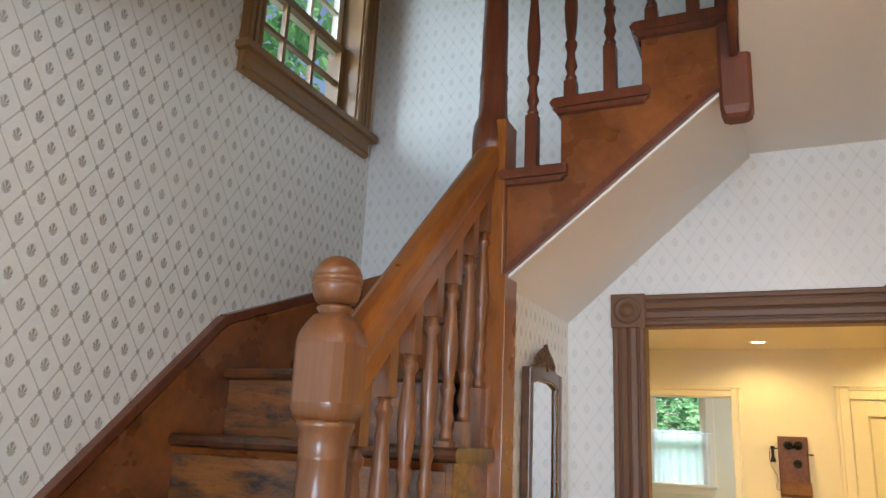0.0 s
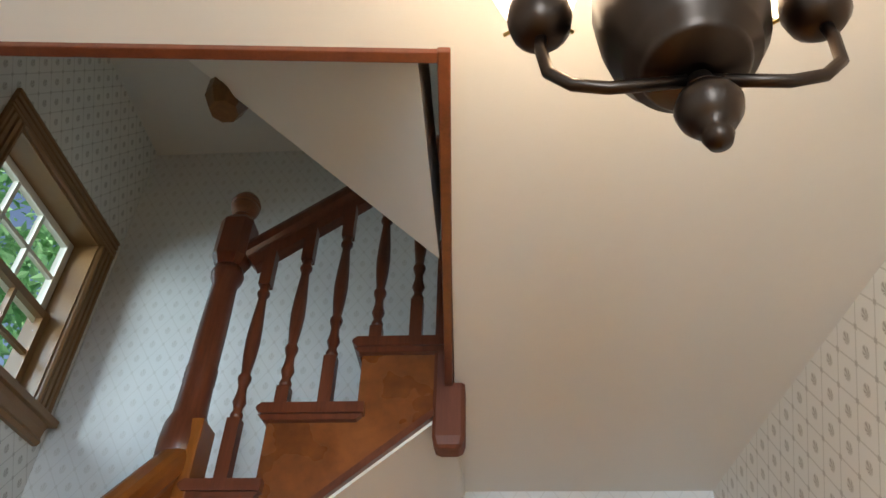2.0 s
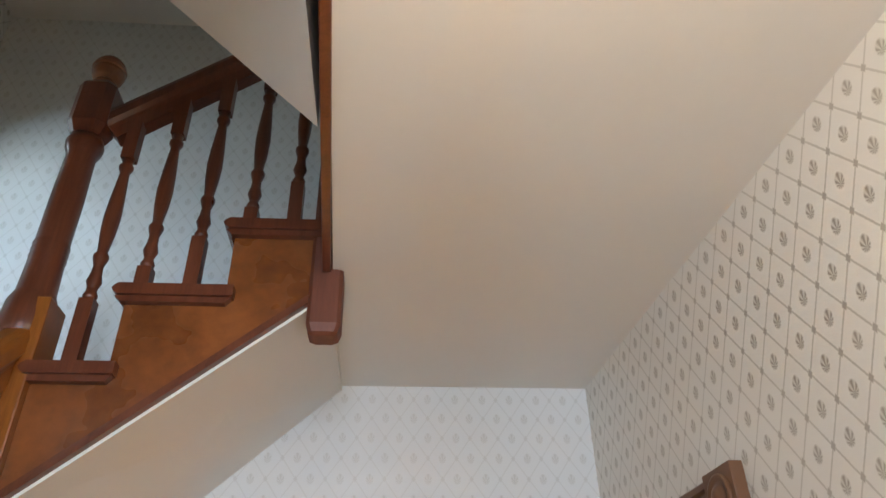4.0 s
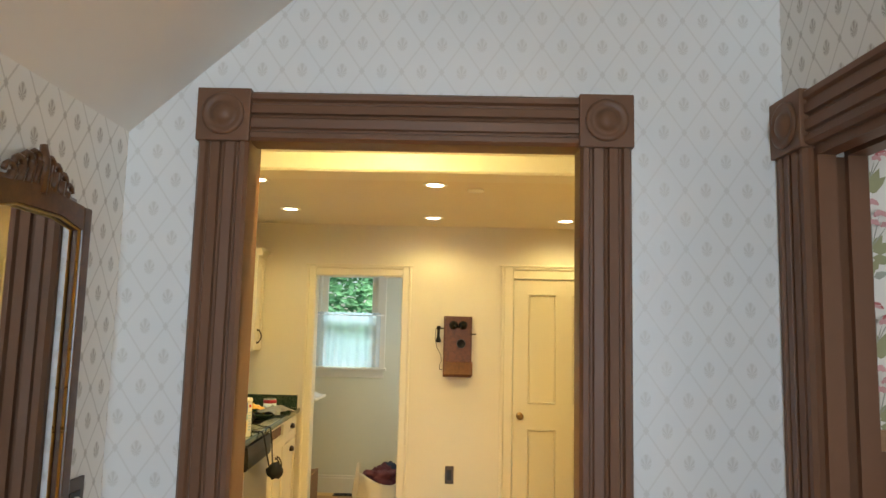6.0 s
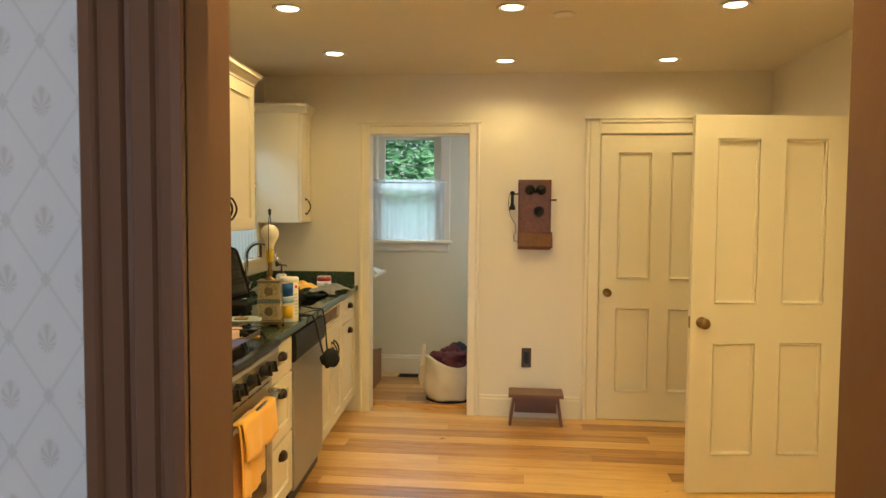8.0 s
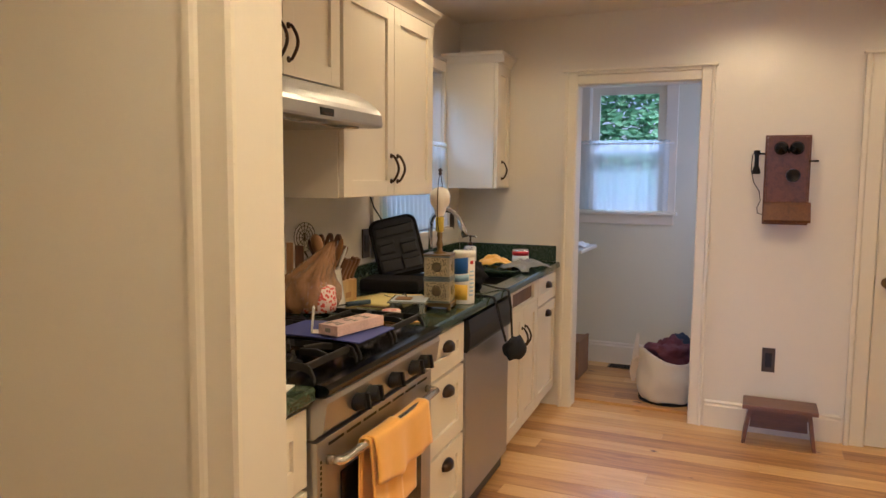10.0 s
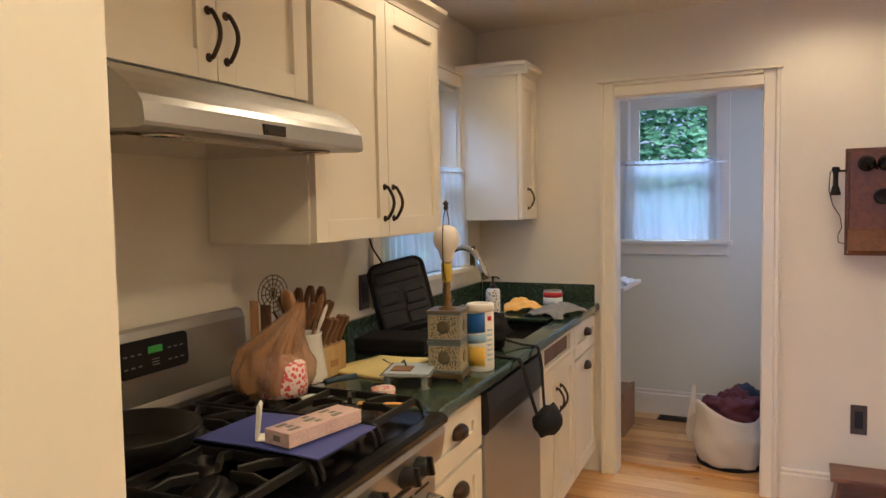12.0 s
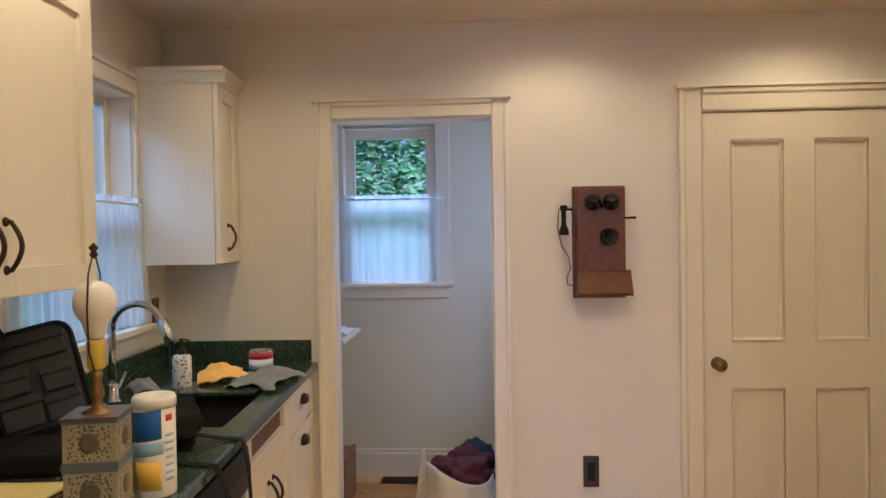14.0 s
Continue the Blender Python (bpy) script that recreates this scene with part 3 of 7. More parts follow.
def fluted(bm, a0, a1, b, width, m, depth=0.022):
    """A fluted board along local y from a0 to a1, from x = b to b + width, proud along local z."""
    w = width
    prof = [(0, 0), (0, 0.6), (0.06, 1.0), (0.16, 1.0), (0.20, 0.62), (0.24, 0.62), (0.27, 0.9), (0.44, 0.95), (0.46, 0.55), (0.50, 0.45), (0.54, 0.55),
            (0.56, 0.95), (0.73, 0.9), (0.76, 0.62), (0.80, 0.62), (0.84, 1.0), (0.94, 1.0), (1, 0.6), (1, 0)]
    lo = [bm.verts.new(m @ Vector((b + w * u, a0, depth * d))) for u, d in prof]
    hi = [bm.verts.new(m @ Vector((b + w * u, a1, depth * d))) for u, d in prof]
    k = len(prof)
    for i in range(k):
        bm.faces.new((lo[i], lo[(i + 1) % k], hi[(i + 1) % k], hi[i]))
    bm.faces.new(lo[::-1])
    bm.faces.new(hi)
    return bm


def rosette(bm, cx, cy, s, m):
    h = s / 2
    tmp = B()
    box(tmp, cx - h, cx + h, cy - h, cy + h, 0, 0.030, 0.003)
    lathe(tmp, [(0.40 * s, 0.0302), (0.40 * s, 0.034), (0.34 * s, 0.037), (0.29 * s, 0.033), (0.22 * s, 0.033), (0.19 * s, 0.039), (0.10 * s, 0.044), (0.0, 0.045)], (cx, cy, 0), 24)
    for v in tmp.verts:
        v.co = m @ v.co
    me = bpy.data.meshes.new("tmp")
    tmp.to_mesh(me)
    tmp.free()
    bm.from_mesh(me)
    bpy.data.meshes.remove(me)
    return bm


def rosette_casing(name, label, x0, x1, z1, m, mat, w=0.115):
    """Fluted casing with corner blocks round an opening x0..x1 up to z1, in the local plane (x along the wall, y up, z out)."""
    t = thing(name, label, "door casing", m)
    t["kind"] = "structure"
    for side, b in (("casing_leg", x0 - w), ("casing_leg", x1)):
        part(side, fluted(B(), 0.0, z1, b, w, Matrix()), mat, t)
    turn = Matrix(((0, 1, 0, 0), (1, 0, 0, 0), (0, 0, 1, 0), (0, 0, 0, 1)))
    part("casing_head", fluted(B(), x0 + 0.001, x1 - 0.001, z1, w, turn), mat, t)
    for cx in (x0 - w / 2, x1 + w / 2):
        part("corner_block", rosette(B(), cx, z1 + w / 2, w + 0.006, Matrix()), mat, t)
    return t


# local x to the right along the wall as seen, local y up, local z towards the viewer
FACE_S = Matrix(((1, 0, 0, 0), (0, 0, -1, 0), (0, 1, 0, 0), (0, 0, 0, 1)))           # seen looking towards +y
FACE_W = Matrix(((0, 0, -1, 0), (-1, 0, 0, 0), (0, 1, 0, 0), (0, 0, 0, 1)))          # on the right wall, seen looking towards +x
FACE_E = Matrix(((0, 0, 1, 0), (1, 0, 0, 0), (0, 1, 0, 0), (0, 0, 0, 1)))            # on a left wall, seen looking towards -x: local x is +y

rosette_casing("casing_kitchen_door", "brown fluted door casing with bullseye corner blocks", DOOR_X0, DOOR_X1, DOOR_Z, Matrix.Translation((0, YW, 0)) @ FACE_S, M["brown"], 0.110)
rosette_casing("casing_pocket_door", "brown fluted casing with bullseye corner blocks round the pocket door", 0.115, 0.70, 1.905, HR @ FACE_W, M["brown"])
# lining of the kitchen doorway: brown in front of the stop, cream behind
bm = B()
for x0, x1 in ((DOOR_X0 - 0.04, DOOR_X0), (DOOR_X1, DOOR_X1 + 0.04)):
    box(bm, x0, x1, YW - 0.004, YW + 0.055, 0, DOOR_Z)
box(bm, DOOR_X0 - 0.04, DOOR_X1 + 0.04, YW - 0.004, YW + 0.055, DOOR_Z, DOOR_Z + 0.05)
for x0, x1 in ((0.330, 0.350), (1.116, 1.136)):
    box(bm, x0, x1, YW + 0.0555, YK + 0.004, 0, DOOR_Z + 0.045)
box(bm, 0.330, 1.136, YW + 0.0555, YK + 0.004, DOOR_Z + 0.045, DOOR_Z + 0.065)
setting("door_lining_brown", bm, M["brown"], "brown painted door lining with a rebate")
# lining of the pocket door opening with the door's slot
bm = B()
for y0, y1 in ((-0.128, -0.112), (-0.703, -0.687)):
    for x0, x1 in ((-0.002, 0.036), (0.060, 0.10)):
        box(bm, x0, x1, y0, y1, 0, 1.90)
for y0, y1 in ((-0.116, -0.085), (-0.730, -0.699)):
    box(bm, 0.0362, 0.0598, y0, y1, 0, 1.884)
box(bm, -0.002, 0.036, -0.695, -0.12, 1.885, 1.908)
box(bm, 0.060, 0.10, -0.695, -0.12, 1.885, 1.908)
box(bm, 0.040, 0.056, -0.695, -0.12, 1.897, 1.91)
setting("pocket_door_lining", bm, M["brown"], "brown pocket door lining with a slot").matrix_basis = HR


def plain_casing(name, label, x0, x1, z1, m, w=0.075, cap=0.012, legs=True, z0=0.0):
    """Flat cream casing with a back band and a small cap."""
    t = thing(name, label, "door casing", m)
    t["kind"] = "structure"
    prof = [(0, 0), (0, 0.010), (0.08, 0.016), (0.70, 0.016), (0.74, 0.022), (0.80, 0.027), (0.97, 0.027), (1.0, 0.024), (1.0, 0)]
    for s, b in ((-1, x0), (1, x1)):
        bm = B()
        pts = [(b + s * w * u, d) for u, d in prof]
        lo = [bm.verts.new((u, z0, d)) for u, d in pts]
        hi = [bm.verts.new((u, z1 + w, d)) for u, d in pts]
        k = len(pts)
        for i in range(k):
            bm.faces.new((lo[i], lo[(i + 1) % k], hi[(i + 1) % k], hi[i]))
        bm.faces.new(lo)
        bm.faces.new(hi)
        bmesh.ops.recalc_face_normals(bm, faces=bm.faces[:])
        part("casing_leg", bm, M["trim"], t)
    bm = B()
    prism(bm, [(z1 + w * u, d + 0.001) for u, d in prof], x0 - w * 0.0, x1 + w * 0.0, "x")
    part("casing_head", bm, M["trim"], t)
    bm = B()
    box(bm, x0 - w - cap, x1 + w + cap, z1 + w, z1 + w + 0.014, 0, 0.040, 0.003)
    part("casing_cap", bm, M["trim"], t)
    return t


plain_casing("casing_pantry_door", "cream moulded casing round the pantry doorway", -0.318, 0.386, 1.988, Matrix.Translation((0, 9.07, 0)) @ FACE_S)
plain_casing("casing_back_door", "cream moulded casing round a closed door", 1.292, 2.115, 1.985, Matrix.Translation((0, 9.07, 0)) @ FACE_S, 0.10)
plain_casing("casing_kitchen_arch", "cream moulded casing of the wide opening", -0.093, 1.75, 2.077, Matrix.Translation((0, 5.66, 0)) @ FACE_S, 0.092)
FACE_N = Matrix(((-1, 0, 0, 0), (0, 0, 1, 0), (0, 1, 0, 0), (0, 0, 0, 1)))
plain_casing("casing_hall_door_back", "cream moulded casing behind the hall doorway", -1.13, -0.345, 1.966, Matrix.Translation((0, YK, 0)) @ FACE_N, 0.10)
bm = B()
box(bm, -0.334, -0.316, 9.066, 9.18, 0, 1.99)
box(bm, 0.384, 0.402, 9.066, 9.18, 0, 1.99)
box(bm, -0.334, 0.402, 9.066, 9.18, 1.984, 2.0)
setting("pantry_door_lining", bm, M["trim"], "cream doorway lining")


def panel_door(name, label, w, h, m, knob_side, knob_z):
    """A four-panel door, local x across, y up, front at z = 0 .. 0.035."""
    t = thing(name, label, "door", m)
    t["kind"] = "structure"
    st, mid = 0.118, 0.13
    xs = [(st, w / 2 - mid / 2), (w / 2 + mid / 2, w - st)]
    zs = [(0.20, 0.785), (0.985, h - 0.118)]
    bm = B()
    for x0, x1 in ((0, st), (w / 2 - mid / 2, w / 2 + mid / 2), (w - st, w)):
        box(bm, x0, x1, 0, h, 0, 0.035)
    for a, b in xs:
        for z0, z1 in ((0, 0.20), (0.785, 0.985), (h - 0.118, h)):
            box(bm, a, b, z0, z1, 0.0001, 0.0349)
    part("door_frame", bm, M["trim"], t)
    for a, b in xs:
        for z0, z1 in zs:
            bm = B()
            box(bm, a, b, z0, z1, 0.010, 0.022)
            part("panel", bm, M["trim"], t)
            bm = B()
            for s0, s1, r0, r1 in ((a, b, z0, z0 + 0.016), (a, b, z1 - 0.016, z1)):
                prism(bm, [(r0, 0.022), (r1, 0.022), (r1 - (0.004 if r0 > z0 else 0.010), 0.040), (r0 + (0.010 if r0 > z0 else 0.004), 0.040)], s0, s1, "x")
            for r0, r1 in ((a, a + 0.016), (b - 0.016, b)):
                prism(bm, [(r0, 0.022), (r1, 0.022), (r1 - 0.005, 0.033), (r0 + 0.005, 0.033)], z0 + 0.01, z1 - 0.01, "y")
            part("panel_moulding", bm, M["trim"], t)
    kx = 0.055 if knob_side < 0 else w - 0.055
    bm = B()
    lathe(bm, [(0.028, 0.0), (0.028, 0.004), (0.012, 0.008), (0.011, 0.030), (0.024, 0.040), (0.028, 0.052), (0.024, 0.064), (0.0, 0.069)], (kx, knob_z, 0.035), 20)
    part("door_knob", bm, M["old_brass"], t, "aged brass door knob")
    bm = B()
    lathe(bm, [(0.028, 0.0), (0.028, 0.004), (0.012, 0.008), (0.011, 0.030), (0.024, 0.040), (0.028, 0.052), (0.024, 0.064), (0.0, 0.069)], (0, 0, 0), 20, pose(kx, knob_z, 0, 180))
    part("door_knob", bm, M["old_brass"], t, "aged brass door knob")
    bm = B()
    ex = -0.0015 if knob_side < 0 else w + 0.0015
    box(bm, min(ex, ex * 0.9), max(ex, ex * 0.9) + 0.001, knob_z - 0.03, knob_z + 0.03, 0.008, 0.028)
    part("latch_plate", bm, M["old_brass"], t)
    return t


panel_door("door_back", "closed cream four-panel door with a brass knob", 0.815, 1.975, Matrix.Translation((1.296, 9.105, 0.006)) @ FACE_S, -1, 0.89)
# the side door of the kitchen, standing open
HINGE = Matrix.Translation((2.405, 7.90, 0.006)) @ Matrix.Rotation(radians(7), 4, "Z")
panel_door("door_side", "open cream four-panel door with a brass knob", 0.80, 1.945, HINGE @ Matrix(((-1, 0, 0, 0), (0, 0, -1, 0), (0, 1, 0, 0), (0, 0, 0, 1))), 1, 0.89)


def sash(bm, y0, y1, z0, z1, x, cols, rows, fr=0.035, bar=0.018, d=0.03, bottom=None):
    box(bm, x, x + d, y0, y0 + fr, z0, z1)
    box(bm, x, x + d, y1 - fr, y1, z0, z1)
    box(bm, x + 0.001, x + d - 0.001, y0 + fr, y1 - fr, z0, z0 + (bottom or fr))
    box(bm, x + 0.001, x + d - 0.001, y0 + fr, y1 - fr, z1 - fr, z1)
    zb = z0 + (bottom or fr)
    for k in range(1, cols):
        y = y0 + fr + (y1 - y0 - 2 * fr) * k / cols
        box(bm, x + 0.004, x + d - 0.004, y - bar / 2, y + bar / 2, zb, z1 - fr)
    for k in range(1, rows):
        z = zb + (z1 - fr - zb) * k / rows
        box(bm, x + 0.005, x + d - 0.005, y0 + fr, y1 - fr, z - bar / 2, z + bar / 2)
    return bm


def panes(parent, y0, y1, z0, z1, x, cols, rows, fr=0.035, bottom=None):
    zb = z0 + (bottom or fr)
    w, h = (y1 - y0 - 2 * fr) / cols, (z1 - fr - zb) / rows
    for i in range(cols):
        for j in range(rows):
            bm = B()
            box(bm, x, x + 0.003, y0 + fr + w * i + 0.004, y0 + fr + w * (i + 1) - 0.004, zb + h * j + 0.004, zb + h * (j + 1) - 0.004)
            o = part("pane", bm, M["glass"], parent)
            o.visible_shadow = False


# stair window, 6 over 6, in a brown casing
WIN_FIT = Matrix.Translation((0, 0.1526, 0.114)) @ Matrix.Diagonal((1, 0.966, 0.924, 1))
win = thing("window_stair", "six-over-six sash window in a brown wooden casing", "window", WIN_FIT)
win["kind"] = "structure"
mb = M["brown_window"]
bm = B()
box(bm, XL - 0.16, XL + 0.002, 3.892, 3.91, 2.84, 3.66)
box(bm, XL - 0.16, XL + 0.002, 4.555, 4.573, 2.84, 3.66)
box(bm, XL - 0.16, XL + 0.002, 3.892, 4.573, 3.65, 3.668)
part("reveal", bm, mb, win)
bm = B()
for b in (3.805, 4.562):
    fluted(bm, 2.86, 3.66, b, 0.10, Matrix.Translation((XL, 0, 0)) @ FACE_E)
turn = Matrix(((0, 1, 0, 0), (1, 0, 0, 0), (0, 0, 1, 0), (0, 0, 0, 1)))
part("side_casing", bm, mb, win)
bm = B()
fluted(bm, 3.805, 4.662, 3.66, 0.10, Matrix.Translation((XL, 0, 0)) @ FACE_E @ turn)
part("head_casing", bm, mb, win)
bm = B()
box(bm, XL - 0.16, XL + 0.055, 3.79, 4.675, 2.83, 2.86, 0.004)
part("window_sill", bm, mb, win)
bm = B()
prism(bm, [(XL, 2.75), (XL + 0.018, 2.75), (XL + 0.026, 2.765), (XL + 0.02, 2.78), (XL + 0.024, 2.81), (XL + 0.035, 2.829), (XL, 2.829)], 3.81, 4.655, "y")
part("apron", bm, mb, win)
bm = B()
sash(bm, 3.912, 4.553, 3.24, 3.648, XL - 0.13, 3, 2)
up = part("upper_sash", bm, M["trim"], win)
panes(up, 3.912, 4.553, 3.24, 3.648, XL - 0.115, 3, 2)
bm = B()
sash(bm, 3.912, 4.553, 2.862, 3.272, XL - 0.098, 3, 2, bottom=0.05)
lo_ = part("lower_sash", bm, mb, win)
panes(lo_, 3.912, 4.553, 2.862, 3.272, XL - 0.083, 3, 2, bottom=0.05)

# sink window in the cabinets' wall (run coordinates)
win = thing("window_sink", "white sash window behind the sink", "window", RUN)
win["kind"] = "structure"
bm = B()
for b in (-1.30, -0.33):
    box(bm, 0.0, 0.02, b, b + 0.09, 1.10, 2.06, 0.003)
box(bm, 0.0005, 0.021, -1.30, -0.24, 2.06, 2.12, 0.003)
box(bm, 0.0, 0.034, -1.31, -0.23, 2.12, 2.135, 0.003)
part("casing", bm, M["trim"], win)
bm = B()
box(bm, -0.16, 0.0, -1.21, -1.195, 1.12, 2.06)
box(bm, -0.16, 0.0, -0.335, -0.32, 1.12, 2.06)
box(bm, -0.16, 0.0, -1.21, -0.32, 2.045, 2.06)
part("reveal", bm, M["trim"], win)
bm = B()
box(bm, -0.16, 0.045, -1.32, -0.22, 1.095, 1.12, 0.004)
part("window_sill", bm, M["trim"], win)
bm = B()
box(bm, 0.0, 0.018, -1.29, -0.25, 1.03, 1.094, 0.003)
part("apron", bm, M["trim"], win)
bm = B()
sash(bm, -1.194, -0.336, 1.58, 2.044, -0.12, 2, 1)
sash(bm, -1.194, -0.336, 1.122, 1.61, -0.085, 2, 1)
sh_ = part("sashes", bm, M["trim"], win)
panes(sh_, -1.194, -0.336, 1.58, 2.044, -0.108, 2, 1)
panes(sh_, -1.194, -0.336, 1.122, 1.61, -0.07, 2, 1)

# pantry window
win = thing("window_pantry", "white sash window in the pantry", "window")
win["kind"] = "structure"
bm = B()
for b in (-0.575, 0.065):
    box(bm, b, b + 0.082, 10.218, 10.24, 1.18, 2.14, 0.003)
box(bm, -0.575, 0.147, 10.217, 10.24, 2.14, 2.21, 0.003)
part("casing", bm, M["trim"], win)
bm = B()
box(bm, -0.507, -0.492, 10.24, 10.37, 1.20, 2.135)
box(bm, 0.056, 0.071, 10.24, 10.37, 1.20, 2.135)
box(bm, -0.507, 0.071, 10.24, 10.37, 2.12, 2.135)
part("reveal", bm, M["trim"], win)
bm = B()
box(bm, -0.60, 0.165, 10.19, 10.37, 1.165, 1.19, 0.004)
part("window_sill", bm, M["trim"], win)
bm = B()
box(bm, -0.57, 0.14, 10.222, 10.24, 1.095, 1.164, 0.003)
part("apron", bm, M["trim"], win)
SW = Matrix(((0, 1, 0, 0), (-1, 0, 0, 0), (0, 0, 1, 0), (0, 0, 0, 1)))
for nm, z0, z1, x in (("upper_sash", 1.65, 2.12, -10.335), ("lower_sash", 1.192, 1.69, -10.30)):
    bm = B()
    sash(bm, -0.491, 0.055, z0, z1, x, 1, 1, fr=0.055)
    o = part(nm, bm, M["trim"], win, m=SW)
    panes(o, -0.491, 0.055, z0, z1, x + 0.014, 1, 1, fr=0.055)

# baseboards of kitchen and pantry
def baseboard(name, x0, x1, y, h=0.155):
    bm = B()
    prism(bm, [(y, 0.001), (y - 0.018, 0.001), (y - 0.018, h - 0.03), (y - 0.012, h - 0.02), (y - 0.014, h - 0.008), (y - 0.006, h), (y, h)], x0, x1, "x")
    return setting(name, bm, M["trim"], "cream moulded baseboard")


baseboard("baseboard_kitchen", 0.476, 1.176, 9.069)
baseboard("baseboard_pantry", -0.80, 1.0, 10.239, 0.18)
baseboard("baseboard_kitchen_far", 2.23, 3.2, 9.069)

# ---- staircase ----
LOW_R, LOW_G, LOW_Y = 1.503 / 8, 0.19, 3.757      # rise and going of the lower flight, front of its last step
POST = (0.168, 3.768)
stair = thing("staircase", "varnished reddish wooden staircase with worn treads and turned balusters", "staircase")


def nosed_tread(bm, x0, x1, y0, y1, z, t=0.034, nose="y"):
    """A board with a rounded front edge, top at z."""
    if nose == "y":
        pts = [(y1, z), (y0 + 0.012, z), (y0 + 0.003, z - 0.007), (y0, z - t / 2), (y0 + 0.003, z - t + 0.007), (y0 + 0.012, z - t), (y1, z - t)]
        return prism(bm, pts, x0, x1, "x")
    pts = [(x1, z), (x0 + 0.012, z), (x0 + 0.003, z - 0.007), (x0, z - t / 2), (x0 + 0.003, z - t + 0.007), (x0 + 0.012, z - t), (x1, z - t)]
    return prism(bm, pts, y0, y1, "y")


for k in range(1, 9):
    z, y = LOW_R * k, LOW_Y - LOW_G * (8 - k)
    part("tread", nosed_tread(B(), XL + 0.022, 0.11, y - 0.02, y + LOW_G + 0.03, z), M["tread"], stair)
    part("riser", box(B(), XL + 0.022, 0.075, y + 0.008, y + 0.026, z - LOW_R + 0.0005, z - 0.035), M["riser"], stair)
    bm = B()
    prism(bm, [(y - 0.012, z - 0.0355), (y + 0.008, z - 0.0355), (y + 0.008, z - 0.055), (y, z - 0.05)], XL + 0.022, 0.075, "x")
    part("scotia", bm, M["stair_wood"], stair)
# straight tread before the winders, and the lower flight's outer string under the tread ends
y, z = LOW_Y + LOW_G, 1.70
part("tread", nosed_tread(B(), XL + 0.022, -0.004, y - 0.02, 4.20, z), M["tread"], stair)
part("riser", box(B(), XL + 0.022, -0.004, y + 0.008, y + 0.026, LOW_R * 8 + 0.0005, z - 0.035), M["riser"], stair)
steps = [(LOW_Y - LOW_G * 7, 0.0)]
for k in range(1, 9):
    y, z = LOW_Y - LOW_G * (8 - k) + 0.01, LOW_R * k - 0.0355
    steps += [(y, z), (y + LOW_G if k < 8 else 4.02, z)]
steps.append((4.02, 0.0))
part("lower_string", prism(B(), steps, 0.0755, 0.093, "x"), M["riser"], stair)
# winder treads round the corner post
for i, (z, a) in enumerate(((1.89, 160.0), (2.07, 128.0))):
    px, py = 0.03, 4.09
    d = Vector((math.cos(radians(a)), math.sin(radians(a))))
    tmax = min((px - (XL + 0.022)) / -d.x if d.x < 0 else 9, (YW - 0.002 - py) / d.y if d.y > 1e-6 else 9)
    far = (px + d.x * tmax, py + d.y * tmax)
    pts = [(px, py - 0.01), far]
    if a > 137:
        pts.append((XL + 0.022, YW - 0.002))
    xe = 0.029
    pts += [(xe, YW - 0.002), (xe, py)]
    part("winder_tread", prism(B(), pts, z - 0.034, z, "z"), M["tread"], stair)
    bm = B()
    nrm = Vector((-d.y, d.x)) * -0.018
    a0, a1 = Vector((px, py)) + nrm * 0.6, Vector(far) + nrm * 0.6
    prism(bm, [(a0.x, a0.y), (a1.x, a1.y), (a1.x + nrm.x, a1.y + nrm.y), (a0.x + nrm.x, a0.y + nrm.y)], z - 0.19, z - 0.0345, "z")
    part("winder_riser", bm, M["stair_wood"], stair)
# skirt board on the stair wall and its moulding
SK = [(2.05, -0.03), (2.05, 0.03), (3.417, 1.356), (3.909, 1.833), (4.373, 1.995), (4.695, 2.11)]
bm = B()
prism(bm, SK[1:] + [(4.695, 1.3), (3.9, 1.2), (2.0, -0.3)], XL + 0.001, XL + 0.021, "x")
part("wall_skirt", bm, M["stair_wood"], stair)
bm = B()
for (ya, za), (yb, zb) in zip(SK[1:], SK[2:]):
    n = Vector((za - zb, yb - ya)).normalized() * 0.026
    prism(bm, [(ya, za), (yb, zb), (yb + n.x, zb + n.y), (ya + n.x, za + n.y)], XL + 0.001, XL + 0.034, "x")
part("skirt_moulding", bm, M["dark_red"], stair)
bm = B()
for (ya, za), (yb, zb) in zip(SK[1:], SK[2:]):
    n = Vector((za - zb, yb - ya)).normalized()
    a_, b_ = n * -0.020, n * -0.006
    prism(bm, [(ya + a_.x, za + a_.y), (yb + a_.x, zb + a_.y), (yb + b_.x, zb + b_.y), (ya + b_.x, za + b_.y)], XL + 0.020, XL + 0.028, "x")
part("skirt_bead", bm, M["stair_wood"], stair)
# skirt on the back wall along the winders and upper flight
bm = B()
prism(bm, [(XL + 0.03, 2.135), (-0.2, 2.25), (0.15, 2.42), (0.72, 2.95), (0.72, 2.60), (0.1, 2.06), (XL + 0.03, 1.6)], YW - 0.02, YW - 0.001, "y")
part("back_skirt", bm, M["stair_wood"], stair)

# the outer side of the stair is laid out at 1 : 1.1 and brought to its size and place at the end
GROW = Matrix.Translation((-0.106, -0.115, -0.160)) @ Matrix.Scale(1.10, 4)
lower = set(stair.children_recursive)

